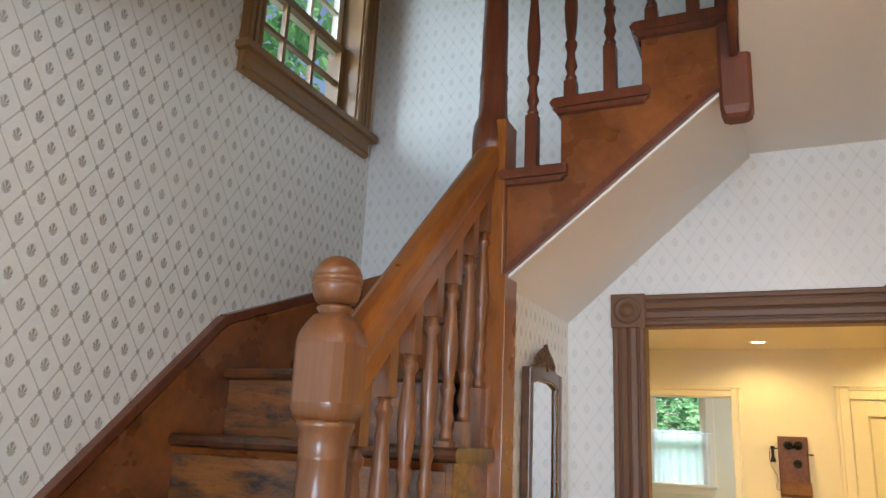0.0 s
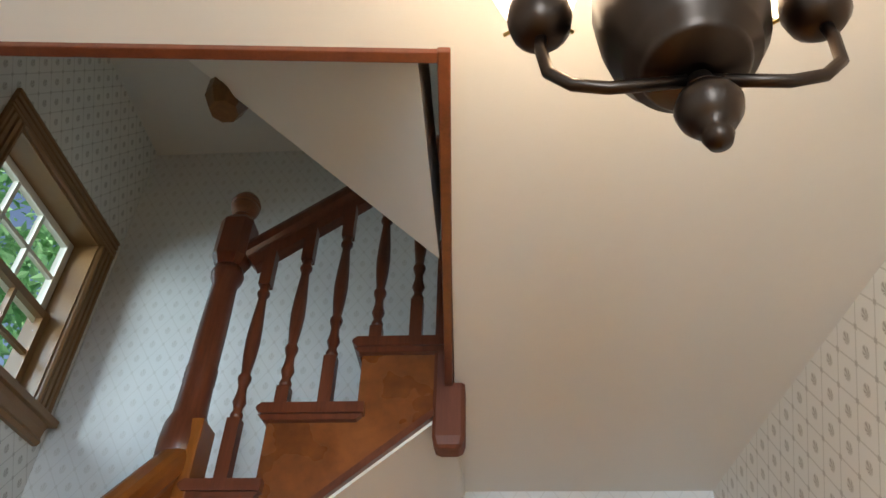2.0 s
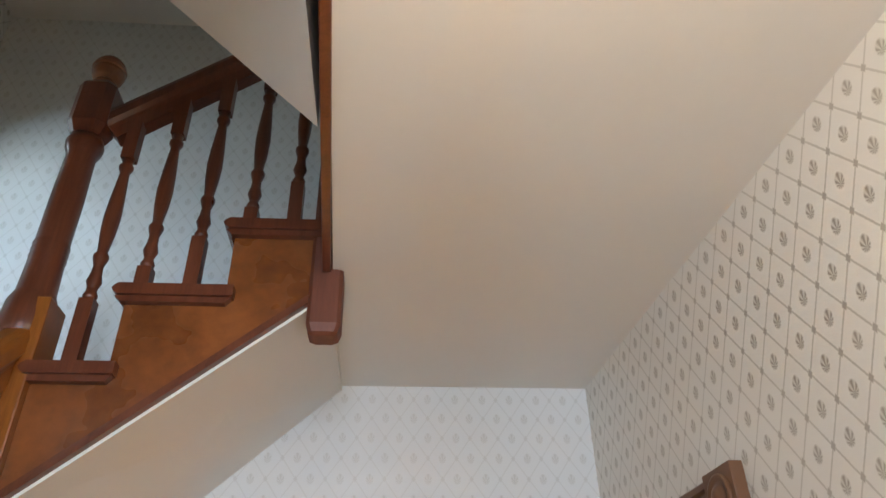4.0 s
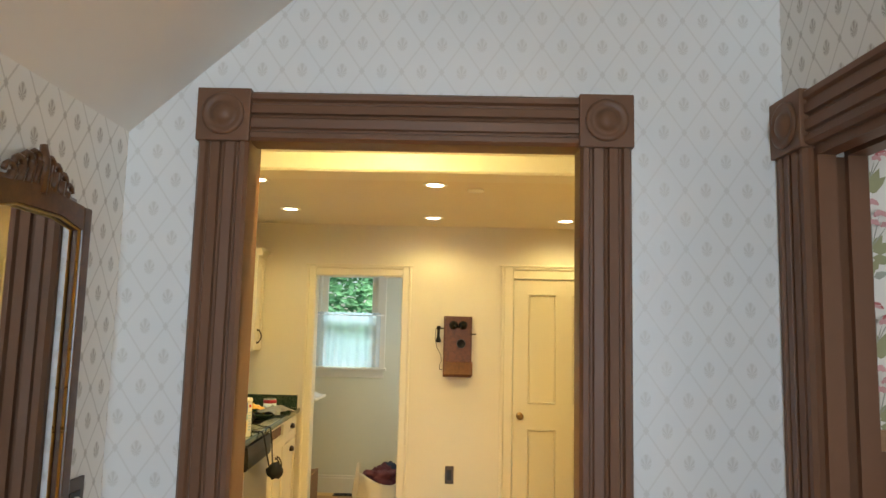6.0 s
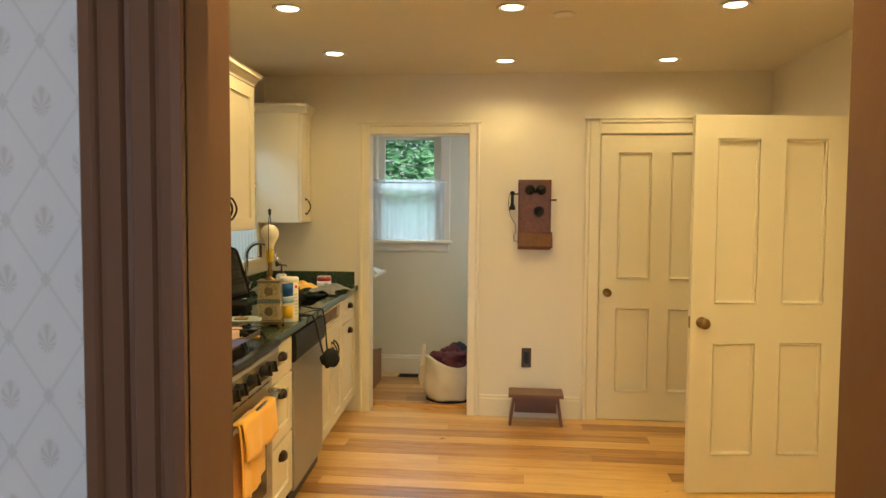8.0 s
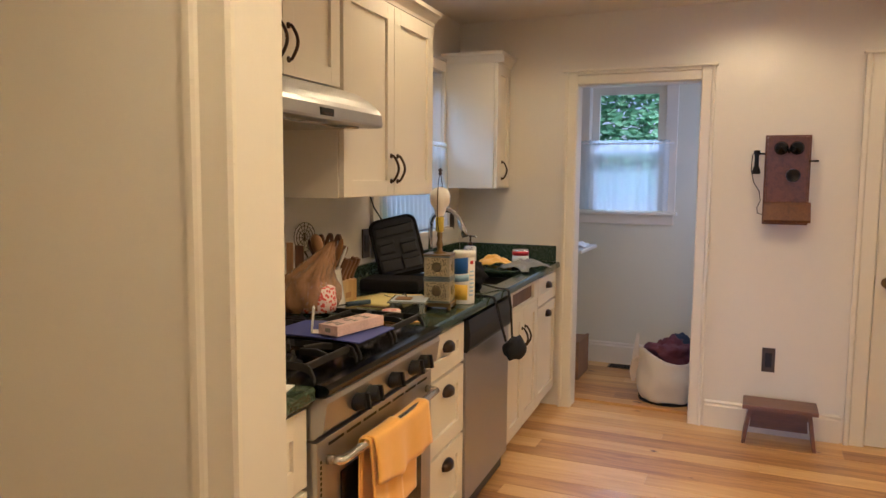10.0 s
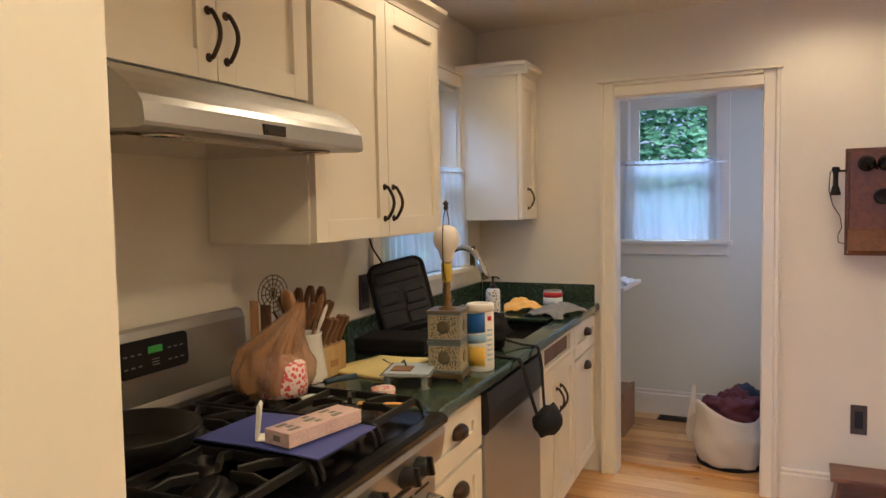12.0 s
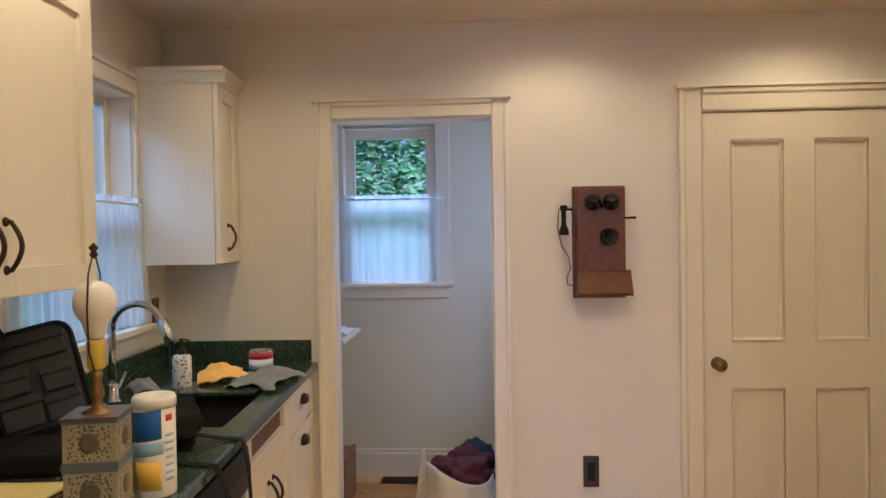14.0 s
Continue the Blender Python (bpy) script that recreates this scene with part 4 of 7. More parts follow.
# upper flight: treads, risers, outer string
UP = [(0.185, 2.20), (0.345, 2.378), (0.548, 2.552), (0.752, 2.725)]
YF = 3.745
for i, (x, z) in enumerate(UP[:3]):
    x1 = UP[i + 1][0] + 0.02
    bm = nosed_tread(B(), x - 0.024 if i else x + 0.0, x1, YF - 0.026, 4.25, z, 0.026, "x")
    part("tread", bm, M["dark_red"], stair)
    bm = B()
    prism(bm, [(x - 0.019 if i else x, z - 0.0265), (x1 - 0.004, z - 0.0265), (x1 - 0.016, z - 0.040), (x - 0.006 if i else x, z - 0.040)], YF - 0.018, YF - 0.001, "y")
    part("end_moulding", bm, M["dark_red"], stair)
    if i:
        part("riser", box(B(), x + 0.0, x + 0.018, YF + 0.02, 4.25, UP[i - 1][1] + 0.0005, z - 0.033), M["stair_wood"], stair)
x = 0.752
part("riser", box(B(), x, x + 0.018, YF + 0.02, 4.25, 2.553, 2.70), M["stair_wood"], stair)
# outer string, stepped above and sloping below
lowline = lambda xx: 1.925 + 0.81 * (xx - 0.204)
pts = [(0.206, lowline(0.206)), (0.725, lowline(0.725)), (0.725, 2.519), (0.548, 2.519), (0.548, 2.345), (0.345, 2.345), (0.345, 2.167), (0.206, 2.167)]
part("outer_string", prism(B(), pts, YF, YF + 0.03, "y"), M["stair_wood"], stair)
bm = B()
prism(bm, [(0.206, lowline(0.206) + 0.004), (0.725, lowline(0.725) + 0.004), (0.725, lowline(0.725) + 0.020), (0.206, lowline(0.206) + 0.020)], YF - 0.012, YF - 0.0005, "y")
prism(bm, [(0.206, lowline(0.206) - 0.004), (0.725, lowline(0.725) - 0.004), (0.725, lowline(0.725) + 0.007), (0.206, lowline(0.206) + 0.007)], YF - 0.018, YF - 0.0005, "y")
part("string_moulding", bm, M["dark_red"], stair)
# sloping plaster soffit under the upper flight
bm = B()
fa, fb = GROW @ Vector((0.2, YF, lowline(0.2) - 0.012)), GROW @ Vector((0.7, YF, lowline(0.7) - 0.012))
front = lambda xx: fa.z + (fb.z - fa.z) * (xx - fa.x) / (fb.x - fa.x)
q = [(0.11, fa.y, front(0.11)), (0.735, fa.y, front(0.735)), (0.735, YW, 2.495), (0.11, YW, 1.94)]
lo = [bm.verts.new(p) for p in q]
hi = [bm.verts.new((p[0], p[1], p[2] + 0.02)) for p in q]
bm.faces.new(lo)
bm.faces.new(hi[::-1])
for i in range(4):
    bm.faces.new((lo[i], hi[i], hi[(i + 1) % 4], lo[(i + 1) % 4]))
bmesh.ops.recalc_face_normals(bm, faces=bm.faces[:])
setting("ceiling_under_stair", bm, M["plaster"], "sloping plaster under the stair")
bm = B()
vs = [bm.verts.new(p) for p in ((0.733, fa.y, front(0.735)), (0.733, YW, 2.494), (0.733, YW, 2.56), (0.733, fa.y, 2.56), (0.738, fa.y, front(0.735)), (0.738, YW, 2.494), (0.738, YW, 2.56), (0.738, fa.y, 2.56))]
for f in ((0, 1, 2, 3), (7, 6, 5, 4), (0, 4, 5, 1), (2, 6, 7, 3), (0, 3, 7, 4), (1, 5, 6, 2)):
    bm.faces.new([vs[k] for k in f])
setting("soffit_cheek", bm, M["plaster"], "plaster cheek at the head of the stair")

BALL = [(0.010, 0.0), (0.030, 0.004), (0.036, 0.012), (0.0405, 0.026), (0.0418, 0.034), (0.0400, 0.0355), (0.0400, 0.0375), (0.0425, 0.039), (0.0430, 0.043), (0.0425, 0.047), (0.0400, 0.0485), (0.0400, 0.0505), (0.0410, 0.052),
        (0.036, 0.064), (0.028, 0.075), (0.016, 0.082), (0.0, 0.085)]


def newel(name_label, x, y, z0, zb, zt, mat, parent, half=0.048):
    """A newel post: turned shaft from z0, chamfered block zb..zt, ball on top."""
    t = part("newel_post", lathe(B(), [(0.052, z0), (0.052, z0 + 0.06), (0.043, z0 + 0.08), (0.040, (z0 + zb) / 2), (0.039, zb - 0.10), (0.0385, zb - 0.062), (0.0395, zb - 0.060), (0.0395, zb - 0.054),
                                       (0.0385, zb - 0.052), (0.040, zb - 0.030), (0.044, zb - 0.014), (0.046, zb - 0.010), (0.046, zb - 0.004), (0.043, zb)], (x, y, 0), 24), mat, parent, name_label)
    h, c = half, 0.013
    oct_ = [(-h + c, -h), (h - c, -h), (h, -h + c), (h, h - c), (h - c, h), (-h + c, h), (-h, h - c), (-h, -h + c)]
    bm = B()
    rings = []
    for s, z in ((0.74, zb - 0.004), (0.90, zb + 0.004), (0.97, zb + 0.014), (1.0, zb + 0.026), (1.0, zt - 0.034), (0.97, zt - 0.022), (0.88, zt - 0.010), (0.72, zt + 0.004), (0.58, zt + 0.014)):
        rings.append([bm.verts.new((x + u * s, y + v * s, z)) for u, v in oct_])
    for a, b in zip(rings, rings[1:]):
        for k in range(8):
            bm.faces.new((a[k], a[(k + 1) % 8], b[(k + 1) % 8], b[k])).smooth = a is not rings[3]
    bm.faces.new(rings[0][::-1])
    bm.faces.new(rings[-1])
    part("newel_block", bm, mat, t)
    bm = B()
    lathe(bm, [(0.028, zt + 0.010), (0.026, zt + 0.020), (0.030, zt + 0.024), (0.030, zt + 0.027), (0.024, zt + 0.031)], (x, y, 0), 24)
    lathe(bm, [(r, zt + 0.030 + z) for r, z in BALL], (x, y, 0), 28)
    part("newel_ball", bm, mat, t)
    return t


newel("turned newel post with a ball finial", 0.1555, 3.077, 0.26, 1.548, 1.70, M["newel_wood"], stair, 0.047)
# corner post: square below, turned above
bm = box(B(), POST[0] - 0.037, POST[0] + 0.046, POST[1] - 0.042, POST[1] + 0.042, 0.262, 1.93, 0.0015)
box(bm, POST[0] - 0.037, POST[0] + 0.037, POST[1] - 0.042, POST[1] + 0.042, 1.925, 2.345, 0.004)
post = part("corner_post", bm, M["rail_wood"], stair, "square corner post")
bm = B()
lathe(bm, [(0.052, 2.20), (0.054, 2.30), (0.050, 2.345), (0.040, 2.37), (0.037, 2.45), (0.039, 2.458), (0.037, 2.466), (0.039, 2.474), (0.037, 2.482), (0.039, 2.490), (0.036, 2.50), (0.036, 2.62), (0.033, 2.75), (0.042, 2.77), (0.044, 2.785), (0.038, 2.805)], (POST[0] - 0.018, POST[1], 0), 24)
part("turned_shaft", bm, M["dark_red"], post)
bm = B()
h, c, zb, zt = 0.046, 0.018, 2.81, 2.985
px = POST[0] - 0.018
oct_ = [(-h + c, -h), (h - c, -h), (h, -h + c), (h, h - c), (h - c, h), (-h + c, h), (-h, h - c), (-h, -h + c)]
rings = [[bm.verts.new((px + u * s, POST[1] + v * s, z)) for u, v in oct_] for s, z in ((0.75, zb - 0.004), (1.0, zb + 0.025), (1.0, zt - 0.025), (0.62, zt))]
for a, b in zip(rings, rings[1:]):
    for k in range(8):
        bm.faces.new((a[k], a[(k + 1) % 8], b[(k + 1) % 8], b[k]))
bm.faces.new(rings[0][::-1])
bm.faces.new(rings[-1])
part("post_block", bm, M["dark_red"], post)
bm = B()
lathe(bm, [(0.026, zt - 0.002), (0.028, zt + 0.012), (0.022, zt + 0.018)], (px, POST[1], 0), 20)
lathe(bm, [(r, zt + 0.016 + z) for r, z in BALL], (px, POST[1], 0), 28)
part("post_ball", bm, M["newel_wood"], post)


def rail(bm, p0, p1, w=0.062, h=0.075):
    """A moulded handrail between two points, its top through them."""
    p0, p1 = Vector(p0), Vector(p1)
    d = (p1 - p0).normalized()
    side = Vector((d.y, -d.x, 0)).normalized()
    upv = side.cross(d)
    prof = [(-0.5, -0.15), (-0.42, 0.0), (-0.2, 0.06), (0.2, 0.06), (0.42, 0.0), (0.5, -0.15), (0.5, -0.40), (0.36, -0.52), (0.30, -0.62), (0.30, -1.0), (-0.30, -1.0), (-0.30, -0.62), (-0.36, -0.52), (-0.5, -0.40)]
    rows = [[bm.verts.new(p + side * (u * w) + upv * (v * h)) for u, v in prof] for p in (p0, p1)]
    k = len(prof)
    for i in range(k):
        bm.faces.new((rows[0][i], rows[0][(i + 1) % k], rows[1][(i + 1) % k], rows[1][i]))
    bm.faces.new(rows[0])
    bm.faces.new(rows[1])
    bmesh.ops.recalc_face_normals(bm, faces=bm.faces[:])
    return bm


RX = 0.1555
rail_top = lambda y: 1.7336 + 0.961 * (y - 3.17)
part("lower_handrail", rail(B(), (RX, 3.10, rail_top(3.10)), (RX, 3.765, rail_top(3.765)), 0.064, 0.09), M["rail_wood"], stair, "orange brown moulded handrail")
up_top = lambda x: 2.905 + 0.80 * (x - 0.21)
part("upper_handrail", rail(B(), (0.17, POST[1] + 0.005, up_top(0.17)), (1.0, POST[1] + 0.005, up_top(1.0)), 0.06, 0.085), M["dark_red"], stair, "dark red moulded handrail")


def baluster(parent, x, y, z0, z1, mat, cut, axis):
    """A turned baluster: square foot and head, vase between; the head is cut to the rail's slope."""
    s = 0.0155
    head = z1 - 0.10
    foot = max(z0 + 0.012, head - 0.385)
    bm = B()
    box(bm, x - s, x + s, y - s, y + s, z0, foot)
    # sloped head
    sl = cut * s
    vs = []
    for z in (head, z1):
        for u, v in ((-s, -s), (s, -s), (s, s), (-s, s)):
            k = (u if axis == "x" else v) / s * sl if z == z1 else 0
            vs.append(bm.verts.new((x + u, y + v, z + k)))
    for f in ((3, 2, 1, 0), (4, 5, 6, 7), (0, 1, 5, 4), (1, 2, 6, 5), (2, 3, 7, 6), (3, 0, 4, 7)):
        bm.faces.new([vs[i] for i in f])
    L = head - foot
    prof = [(0.013, 0.0), (0.0155, 0.012), (0.011, 0.022), (0.011, 0.030), (0.0165, 0.045), (0.012, 0.065), (0.0105, 0.085), (0.0165, 0.105), (0.0165, 0.112), (0.011, 0.122)]
    zz = [(r, foot + z) for r, z in prof]
    zz += [(0.016, foot + 0.20 * L + 0.09), (0.0185, foot + 0.32 * L + 0.09), (0.0165, foot + 0.55 * L + 0.05), (0.012, head - 0.06), (0.0105, head - 0.04), (0.0165, head - 0.028), (0.0165, head - 0.020), (0.011, head - 0.012), (0.014, head)]
    lathe(bm, zz, (x, y, 0), 14)
    return part("baluster", bm, mat, parent)


for y in (3.172, 3.262, 3.355, 3.448, 3.540, 3.632, 3.715):
    k = min(8, int((1.1 * y - 0.115 - (LOW_Y - 7 * LOW_G) + 0.02) / LOW_G) + 1)
    baluster(stair, RX, y, (LOW_R * k + 0.16) / 1.1, rail_top(y) - 0.125, M["newel_wood"], 0.965, "y")
for x, i in ((0.264, 0), (0.366, 1), (0.468, 1), (0.573, 2), (0.672, 2)):
    baluster(stair, x, POST[1] - 0.006, UP[i][1], up_top(x) - 0.108, M["dark_red"], 0.80, "x")
# drop newel under the ceiling
bm = B()
zb, zt, h, c = 2.288, 2.475, 0.036, 0.008
cx, cy = 0.759, YF + 0.020
pts = [(-h + c, -h), (h - c, -h), (h, -h + c), (h, h - c), (h - c, h), (-h + c, h), (-h, h - c), (-h, -h + c)]
rings = [[bm.verts.new((cx + u * s, cy + v * s, z)) for u, v in pts] for s, z in ((0.62, zb - 0.014), (0.84, zb - 0.008), (1, zb + 0.010), (1, zt), (1, ZC + 0.35))]
for a, b in zip(rings, rings[1:]):
    for k in range(8):
        bm.faces.new((a[k], a[(k + 1) % 8], b[(k + 1) % 8], b[k]))
bm.faces.new(rings[0][::-1])
bm.faces.new(rings[-1])
part("drop_newel", bm, M["red_wood"], stair, "red brown drop newel under the ceiling")

cover = part("post_cover", box(B(), 0.0, 0.1125, 4.042, 4.0515, 0.0, 2.0, 0.002), M["rail_wood"], stair)
lower.add(cover)

for o in stair.children_recursive:
    if o not in lower and o.data is not None:
        o.data.transform(GROW)

# attic stair overhead: only its plaster underside and drop newel are seen
bm = B()
prism(bm, [(0.738, 2.517), (0.738, 2.70), (-0.80, 4.28), (-0.80, 4.086)], 3.02, 3.50, "y")
setting("ceiling_attic_stair", bm, M["plaster"], "sloping plaster under the attic stair")
pend = thing("attic_drop_newel", "small brown wooden drop newel under the attic stair", "newel")
bm = B()
cx, cy = 0.168, 3.53
rings = [[bm.verts.new((cx + r * math.cos(radians(45 * k + 22)), cy + r * math.sin(radians(45 * k + 22)), z)) for k in range(8)] for r, z in ((0.038, 3.045), (0.058, 3.09), (0.058, 3.20), (0.040, 3.24))]
for a, b in zip(rings, rings[1:]):
    for k in range(8):
        bm.faces.new((a[k], a[(k + 1) % 8], b[(k + 1) % 8], b[k]))
bm.faces.new(rings[0][::-1])
bm.faces.new(rings[-1])
part("pendant", bm, M["pendant_wood"], pend)

# ---- kitchen cabinets and appliances, in the run's coordinates (x out from the wall, y along it, 0 at the back wall) ----


def at(w, y, z=0.0, rz=0.0):
    return RUN @ pose(w, y, z, 0, 0, rz)


def shaker(name, parent, w, y0, y1, z0, z1, fr=0.06, flat=False):
    """A framed front with a recessed panel, its back at w, facing +x."""
    g = 0.0015
    y0, y1, z0, z1 = y0 + g, y1 - g, z0 + g, z1 - g
    if flat or y1 - y0 < 2.4 * fr or z1 - z0 < 2.4 * fr:
        fr = min(fr, (z1 - z0) * 0.27, (y1 - y0) * 0.27)
    d = part(name, box(B(), w, w + 0.009, y0 + fr - 0.001, y1 - fr + 0.001, z0 + fr - 0.001, z1 - fr + 0.001), M["cabinet"], parent)
    part("stile", box(B(), w, w + 0.02, y0, y0 + fr, z0, z1, 0.0015), M["cabinet"], d)
    part("stile", box(B(), w, w + 0.02, y1 - fr, y1, z0, z1, 0.0015), M["cabinet"], d)
    part("rail", box(B(), w, w + 0.0199, y0 + fr, y1 - fr, z0, z0 + fr, 0.001), M["cabinet"], d)
    part("rail", box(B(), w, w + 0.0199, y0 + fr, y1 - fr, z1 - fr, z1, 0.001), M["cabinet"], d)
    return d


def bow_pull(parent, w, y, z, L=0.10):
    bm = B()
    pts = [(w, y, z - L / 2)] + [(w + 0.012 + 0.022 * math.sin(math.pi * k / 8), y, z - L / 2 + L * k / 8) for k in range(9)] + [(w, y, z + L / 2)]
    tube(bm, pts, 0.0052, 8)
    for s in (-1, 1):
        lathe(bm, [(0.010, 0), (0.010, 0.003), (0.006, 0.007)], (0, 0, 0), 12, pose(w, y, z + s * L / 2, 0, 90, 0))
    return part("handle", bm, M["bronze"], parent, "dark bronze bow handle")


def cup_pull(parent, w, y, z):
    bm = B()
    def cup(u, v):
        q, s = math.pi * min(1.0, v / 0.7) / 2, math.sin(math.pi * u) ** 0.6 if 0 < u < 1 else 0.0
        return (w + 0.0015 + 0.025 * s * math.sin(q), y - 0.040 * math.cos(math.pi * u), z + 0.020 * s * math.cos(q) - 0.014 * max(0.0, v - 0.7) / 0.3)
    sheet(bm, cup, 16, 8, 0.002)
    box(bm, w, w + 0.002, y - 0.043, y + 0.043, z - 0.004, z + 0.003)
    return part("cup_pull", bm, M["bronze"], parent, "dark bronze cup pull")


FW = 0.64          # cabinet boxes' front; fronts stand 20 mm proud


def base_unit(label, y0, y1, fronts, name="base_cabinet", top=0.874):
    t = thing(name, label, "cabinet", RUN, "kitchen base cabinets")
    bm = B()
    box(bm, 0.004, FW, y0, y1, 0.10, top)
    part("body", bm, M["cabinet"], t)
    part("toe_kick", box(B(), 0.02, FW - 0.06, y0 + 0.001, y1 - 0.001, 0.0, 0.0995), M["trim"], t)
    for kind, a, b, z0, z1, pull in fronts:
        d = shaker("drawer" if kind == "drawer" else "door", t, FW, a, b, z0, z1)
        if pull == "cup":
            cup_pull(d, FW + 0.02, (a + b) / 2, z1 - min(0.06, (z1 - z0) / 2))
        elif pull:
            bow_pull(d, FW + 0.02, pull[0], pull[1])
    return t


base_unit("cream shaker base cabinet beside the stove", -3.27, -2.985, [("drawer", -3.27, -2.985, 0.66, 0.86, None), ("door", -3.27, -2.985, 0.12, 0.65, (-3.02, 0.55))])
base_unit("cream shaker cabinet with three drawers and bronze cup pulls", -2.195, -1.795, [("drawer", -2.195, -1.795, 0.70, 0.86, "cup"), ("drawer", -2.195, -1.795, 0.415, 0.69, "cup"), ("drawer", -2.195, -1.795, 0.12, 0.405, "cup")])
t = base_unit("cream sink cabinet with two doors and a missing tilt front", -1.145, -0.51, [("door", -1.145, -0.83, 0.12, 0.755, (-0.862, 0.60)), ("door", -0.83, -0.515, 0.12, 0.755, (-0.798, 0.60))], "sink_cabinet", 0.695)
bm = B()
box(bm, FW, FW + 0.02, -1.145, -1.055, 0.757, 0.87)
box(bm, FW, FW + 0.02, -0.60, -0.515, 0.757, 0.87)
box(bm, FW, FW + 0.0199, -1.055, -0.60, 0.757, 0.775)
box(bm, FW, FW + 0.0199, -1.055, -0.60, 0.852, 0.87)
part("front_frame", bm, M["cabinet"], t)
# the opening's inner shade, put in as a thin dark sheet
part("opening_back", box(B(), FW + 0.0005, FW + 0.003, -1.055, -0.60, 0.776, 0.851), M["walnut"], t, "dark sheet standing for the shade behind the missing front")
base_unit("cream shaker cabinet with a drawer over a door", -0.505, -0.03, [("drawer", -0.505, -0.03, 0.70, 0.86, "cup"), ("door", -0.505, -0.03, 0.12, 0.69, "cup")])

# dishwasher
t = thing("dishwasher", "stainless steel dishwasher with a dark control strip", "dishwasher", RUN)
part("body", box(B(), 0.02, FW - 0.002, -1.788, -1.152, 0.02, 0.872), M["black_plastic"], t)
part("door", box(B(), FW, FW + 0.028, -1.787, -1.153, 0.10, 0.725, 0.004), M["steel"], t)
bm = B()
prism(bm, [(FW, 0.728), (FW + 0.030, 0.728), (FW + 0.042, 0.745), (FW + 0.044, 0.80), (FW + 0.036, 0.862), (FW, 0.866)], -1.787, -1.153, "y")
part("control_panel", bm, M["black_plastic"], t, "black control panel with a grip")
part("kick_plate", box(B(), FW - 0.06, FW - 0.05, -1.787, -1.153, 0.0, 0.098), M["black_plastic"], t)

# worktop: near piece, long piece with a sink cut-out, upstands
def slab(bm, x0, x1, y0, y1):
    prism(bm, [(x0, 0.876), (x1 - 0.006, 0.876), (x1, 0.884), (x1, 0.906), (x1 - 0.006, 0.914), (x0, 0.914)], y0, y1, "y")


t = thing("worktop", "polished dark green granite worktop with an upstand", "worktop", RUN)
bm = B()
slab(bm, 0.003, 0.685, -3.27, -2.985)
part("near_slab", bm, M["granite"], t)
for name, *ext in (("long_slab", 0.003, 0.685, -2.195, -1.145), ("end_slab", 0.003, 0.685, -0.62, -0.012), ("back_strip", 0.003, 0.20, -1.1449, -0.6201), ("front_strip", 0.60, 0.6849, -1.1449, -0.6201)):
    bm = B()
    slab(bm, *ext)
    part(name, bm, M["granite"], t)
part("upstand", box(B(), 0.003, 0.024, -2.195, -0.036, 0.9145, 1.012, 0.002), M["granite"], t)
bm = B()
box(bm, 0.025, 0.66, -0.036, -0.014, 0.9145, 1.012, 0.002)
o = part("end_upstand", bm, M["granite"], t)
t = thing("sink", "dark stainless undermount kitchen sink", "sink", RUN)
bm = B()
for b_ in ((0.19, 0.61, -1.155, -0.61, 0.70, 0.71), (0.19, 0.20, -1.155, -0.61, 0.71, 0.875), (0.60, 0.61, -1.155, -0.61, 0.71, 0.875), (0.20, 0.60, -1.155, -1.145, 0.71, 0.875), (0.20, 0.60, -0.62, -0.61, 0.71, 0.875)):
    box(bm, *b_)
part("bowl", bm, M["sink_dark"], t)

# wall cabinets
def crown(bm, y0, y1, w, z, ret=True):
    prof = [(w, z), (w + 0.006, z), (w + 0.010, z + 0.012), (w + 0.030, z + 0.034), (w + 0.042, z + 0.042), (w + 0.044, z + 0.058), (w, z + 0.058)]
    prism(bm, prof, y0, y1, "y")
    return bm


def wall_unit(label, y0, y1, z0, z1, depth, doors, near_side=True):
    t = thing("wall_cabinet", label, "cabinet", RUN, "kitchen wall cabinets")
    part("body", box(B(), 0.004, depth - 0.02, y0, y1, z0, z1), M["cabinet"], t)
    for a, b, hy, hz in doors:
        d = shaker("door", t, depth - 0.02 + 0.001, a, b, z0 + 0.002, z1 - 0.004)
        bow_pull(d, depth + 0.001, hy, hz)
    part("crown_moulding", crown(B(), y0 - 0.0, y1 + 0.0, depth - 0.005, z1 - 0.002), M["cabinet"], t)
    return t


WZ = 2.10
wall_unit("cream shaker wall cabinet with two doors and a crown moulding", -2.24, -1.385, 1.350, WZ, 0.36, [(-2.235, -1.812, -1.842, 1.46), (-1.812, -1.39, -1.782, 1.46)])
wall_unit("short cream shaker wall cabinet over the range hood", -3.01, -2.243, 1.725, WZ, 0.355, [(-3.005, -2.60, -2.628, 1.825), (-2.60, -2.248, -2.570, 1.825)])
wall_unit("cream shaker wall cabinet with one door", -3.27, -3.013, 1.350, WZ, 0.355, [(-3.265, -3.018, -3.045, 1.47)])
t = wall_unit("narrow cream shaker wall cabinet with a crown moulding beside the window", -0.31, -0.022, 1.365, 2.108, 0.345, [(-0.306, -0.026, -0.20, 1.475)])
bm = B()
prof = [(-0.31, 2.106), (-0.316, 2.106), (-0.320, 2.118), (-0.340, 2.140), (-0.352, 2.148), (-0.354, 2.164), (-0.31, 2.164)]
prism(bm, prof, 0.004, 0.384, "x")
part("crown_return", bm, M["cabinet"], t)

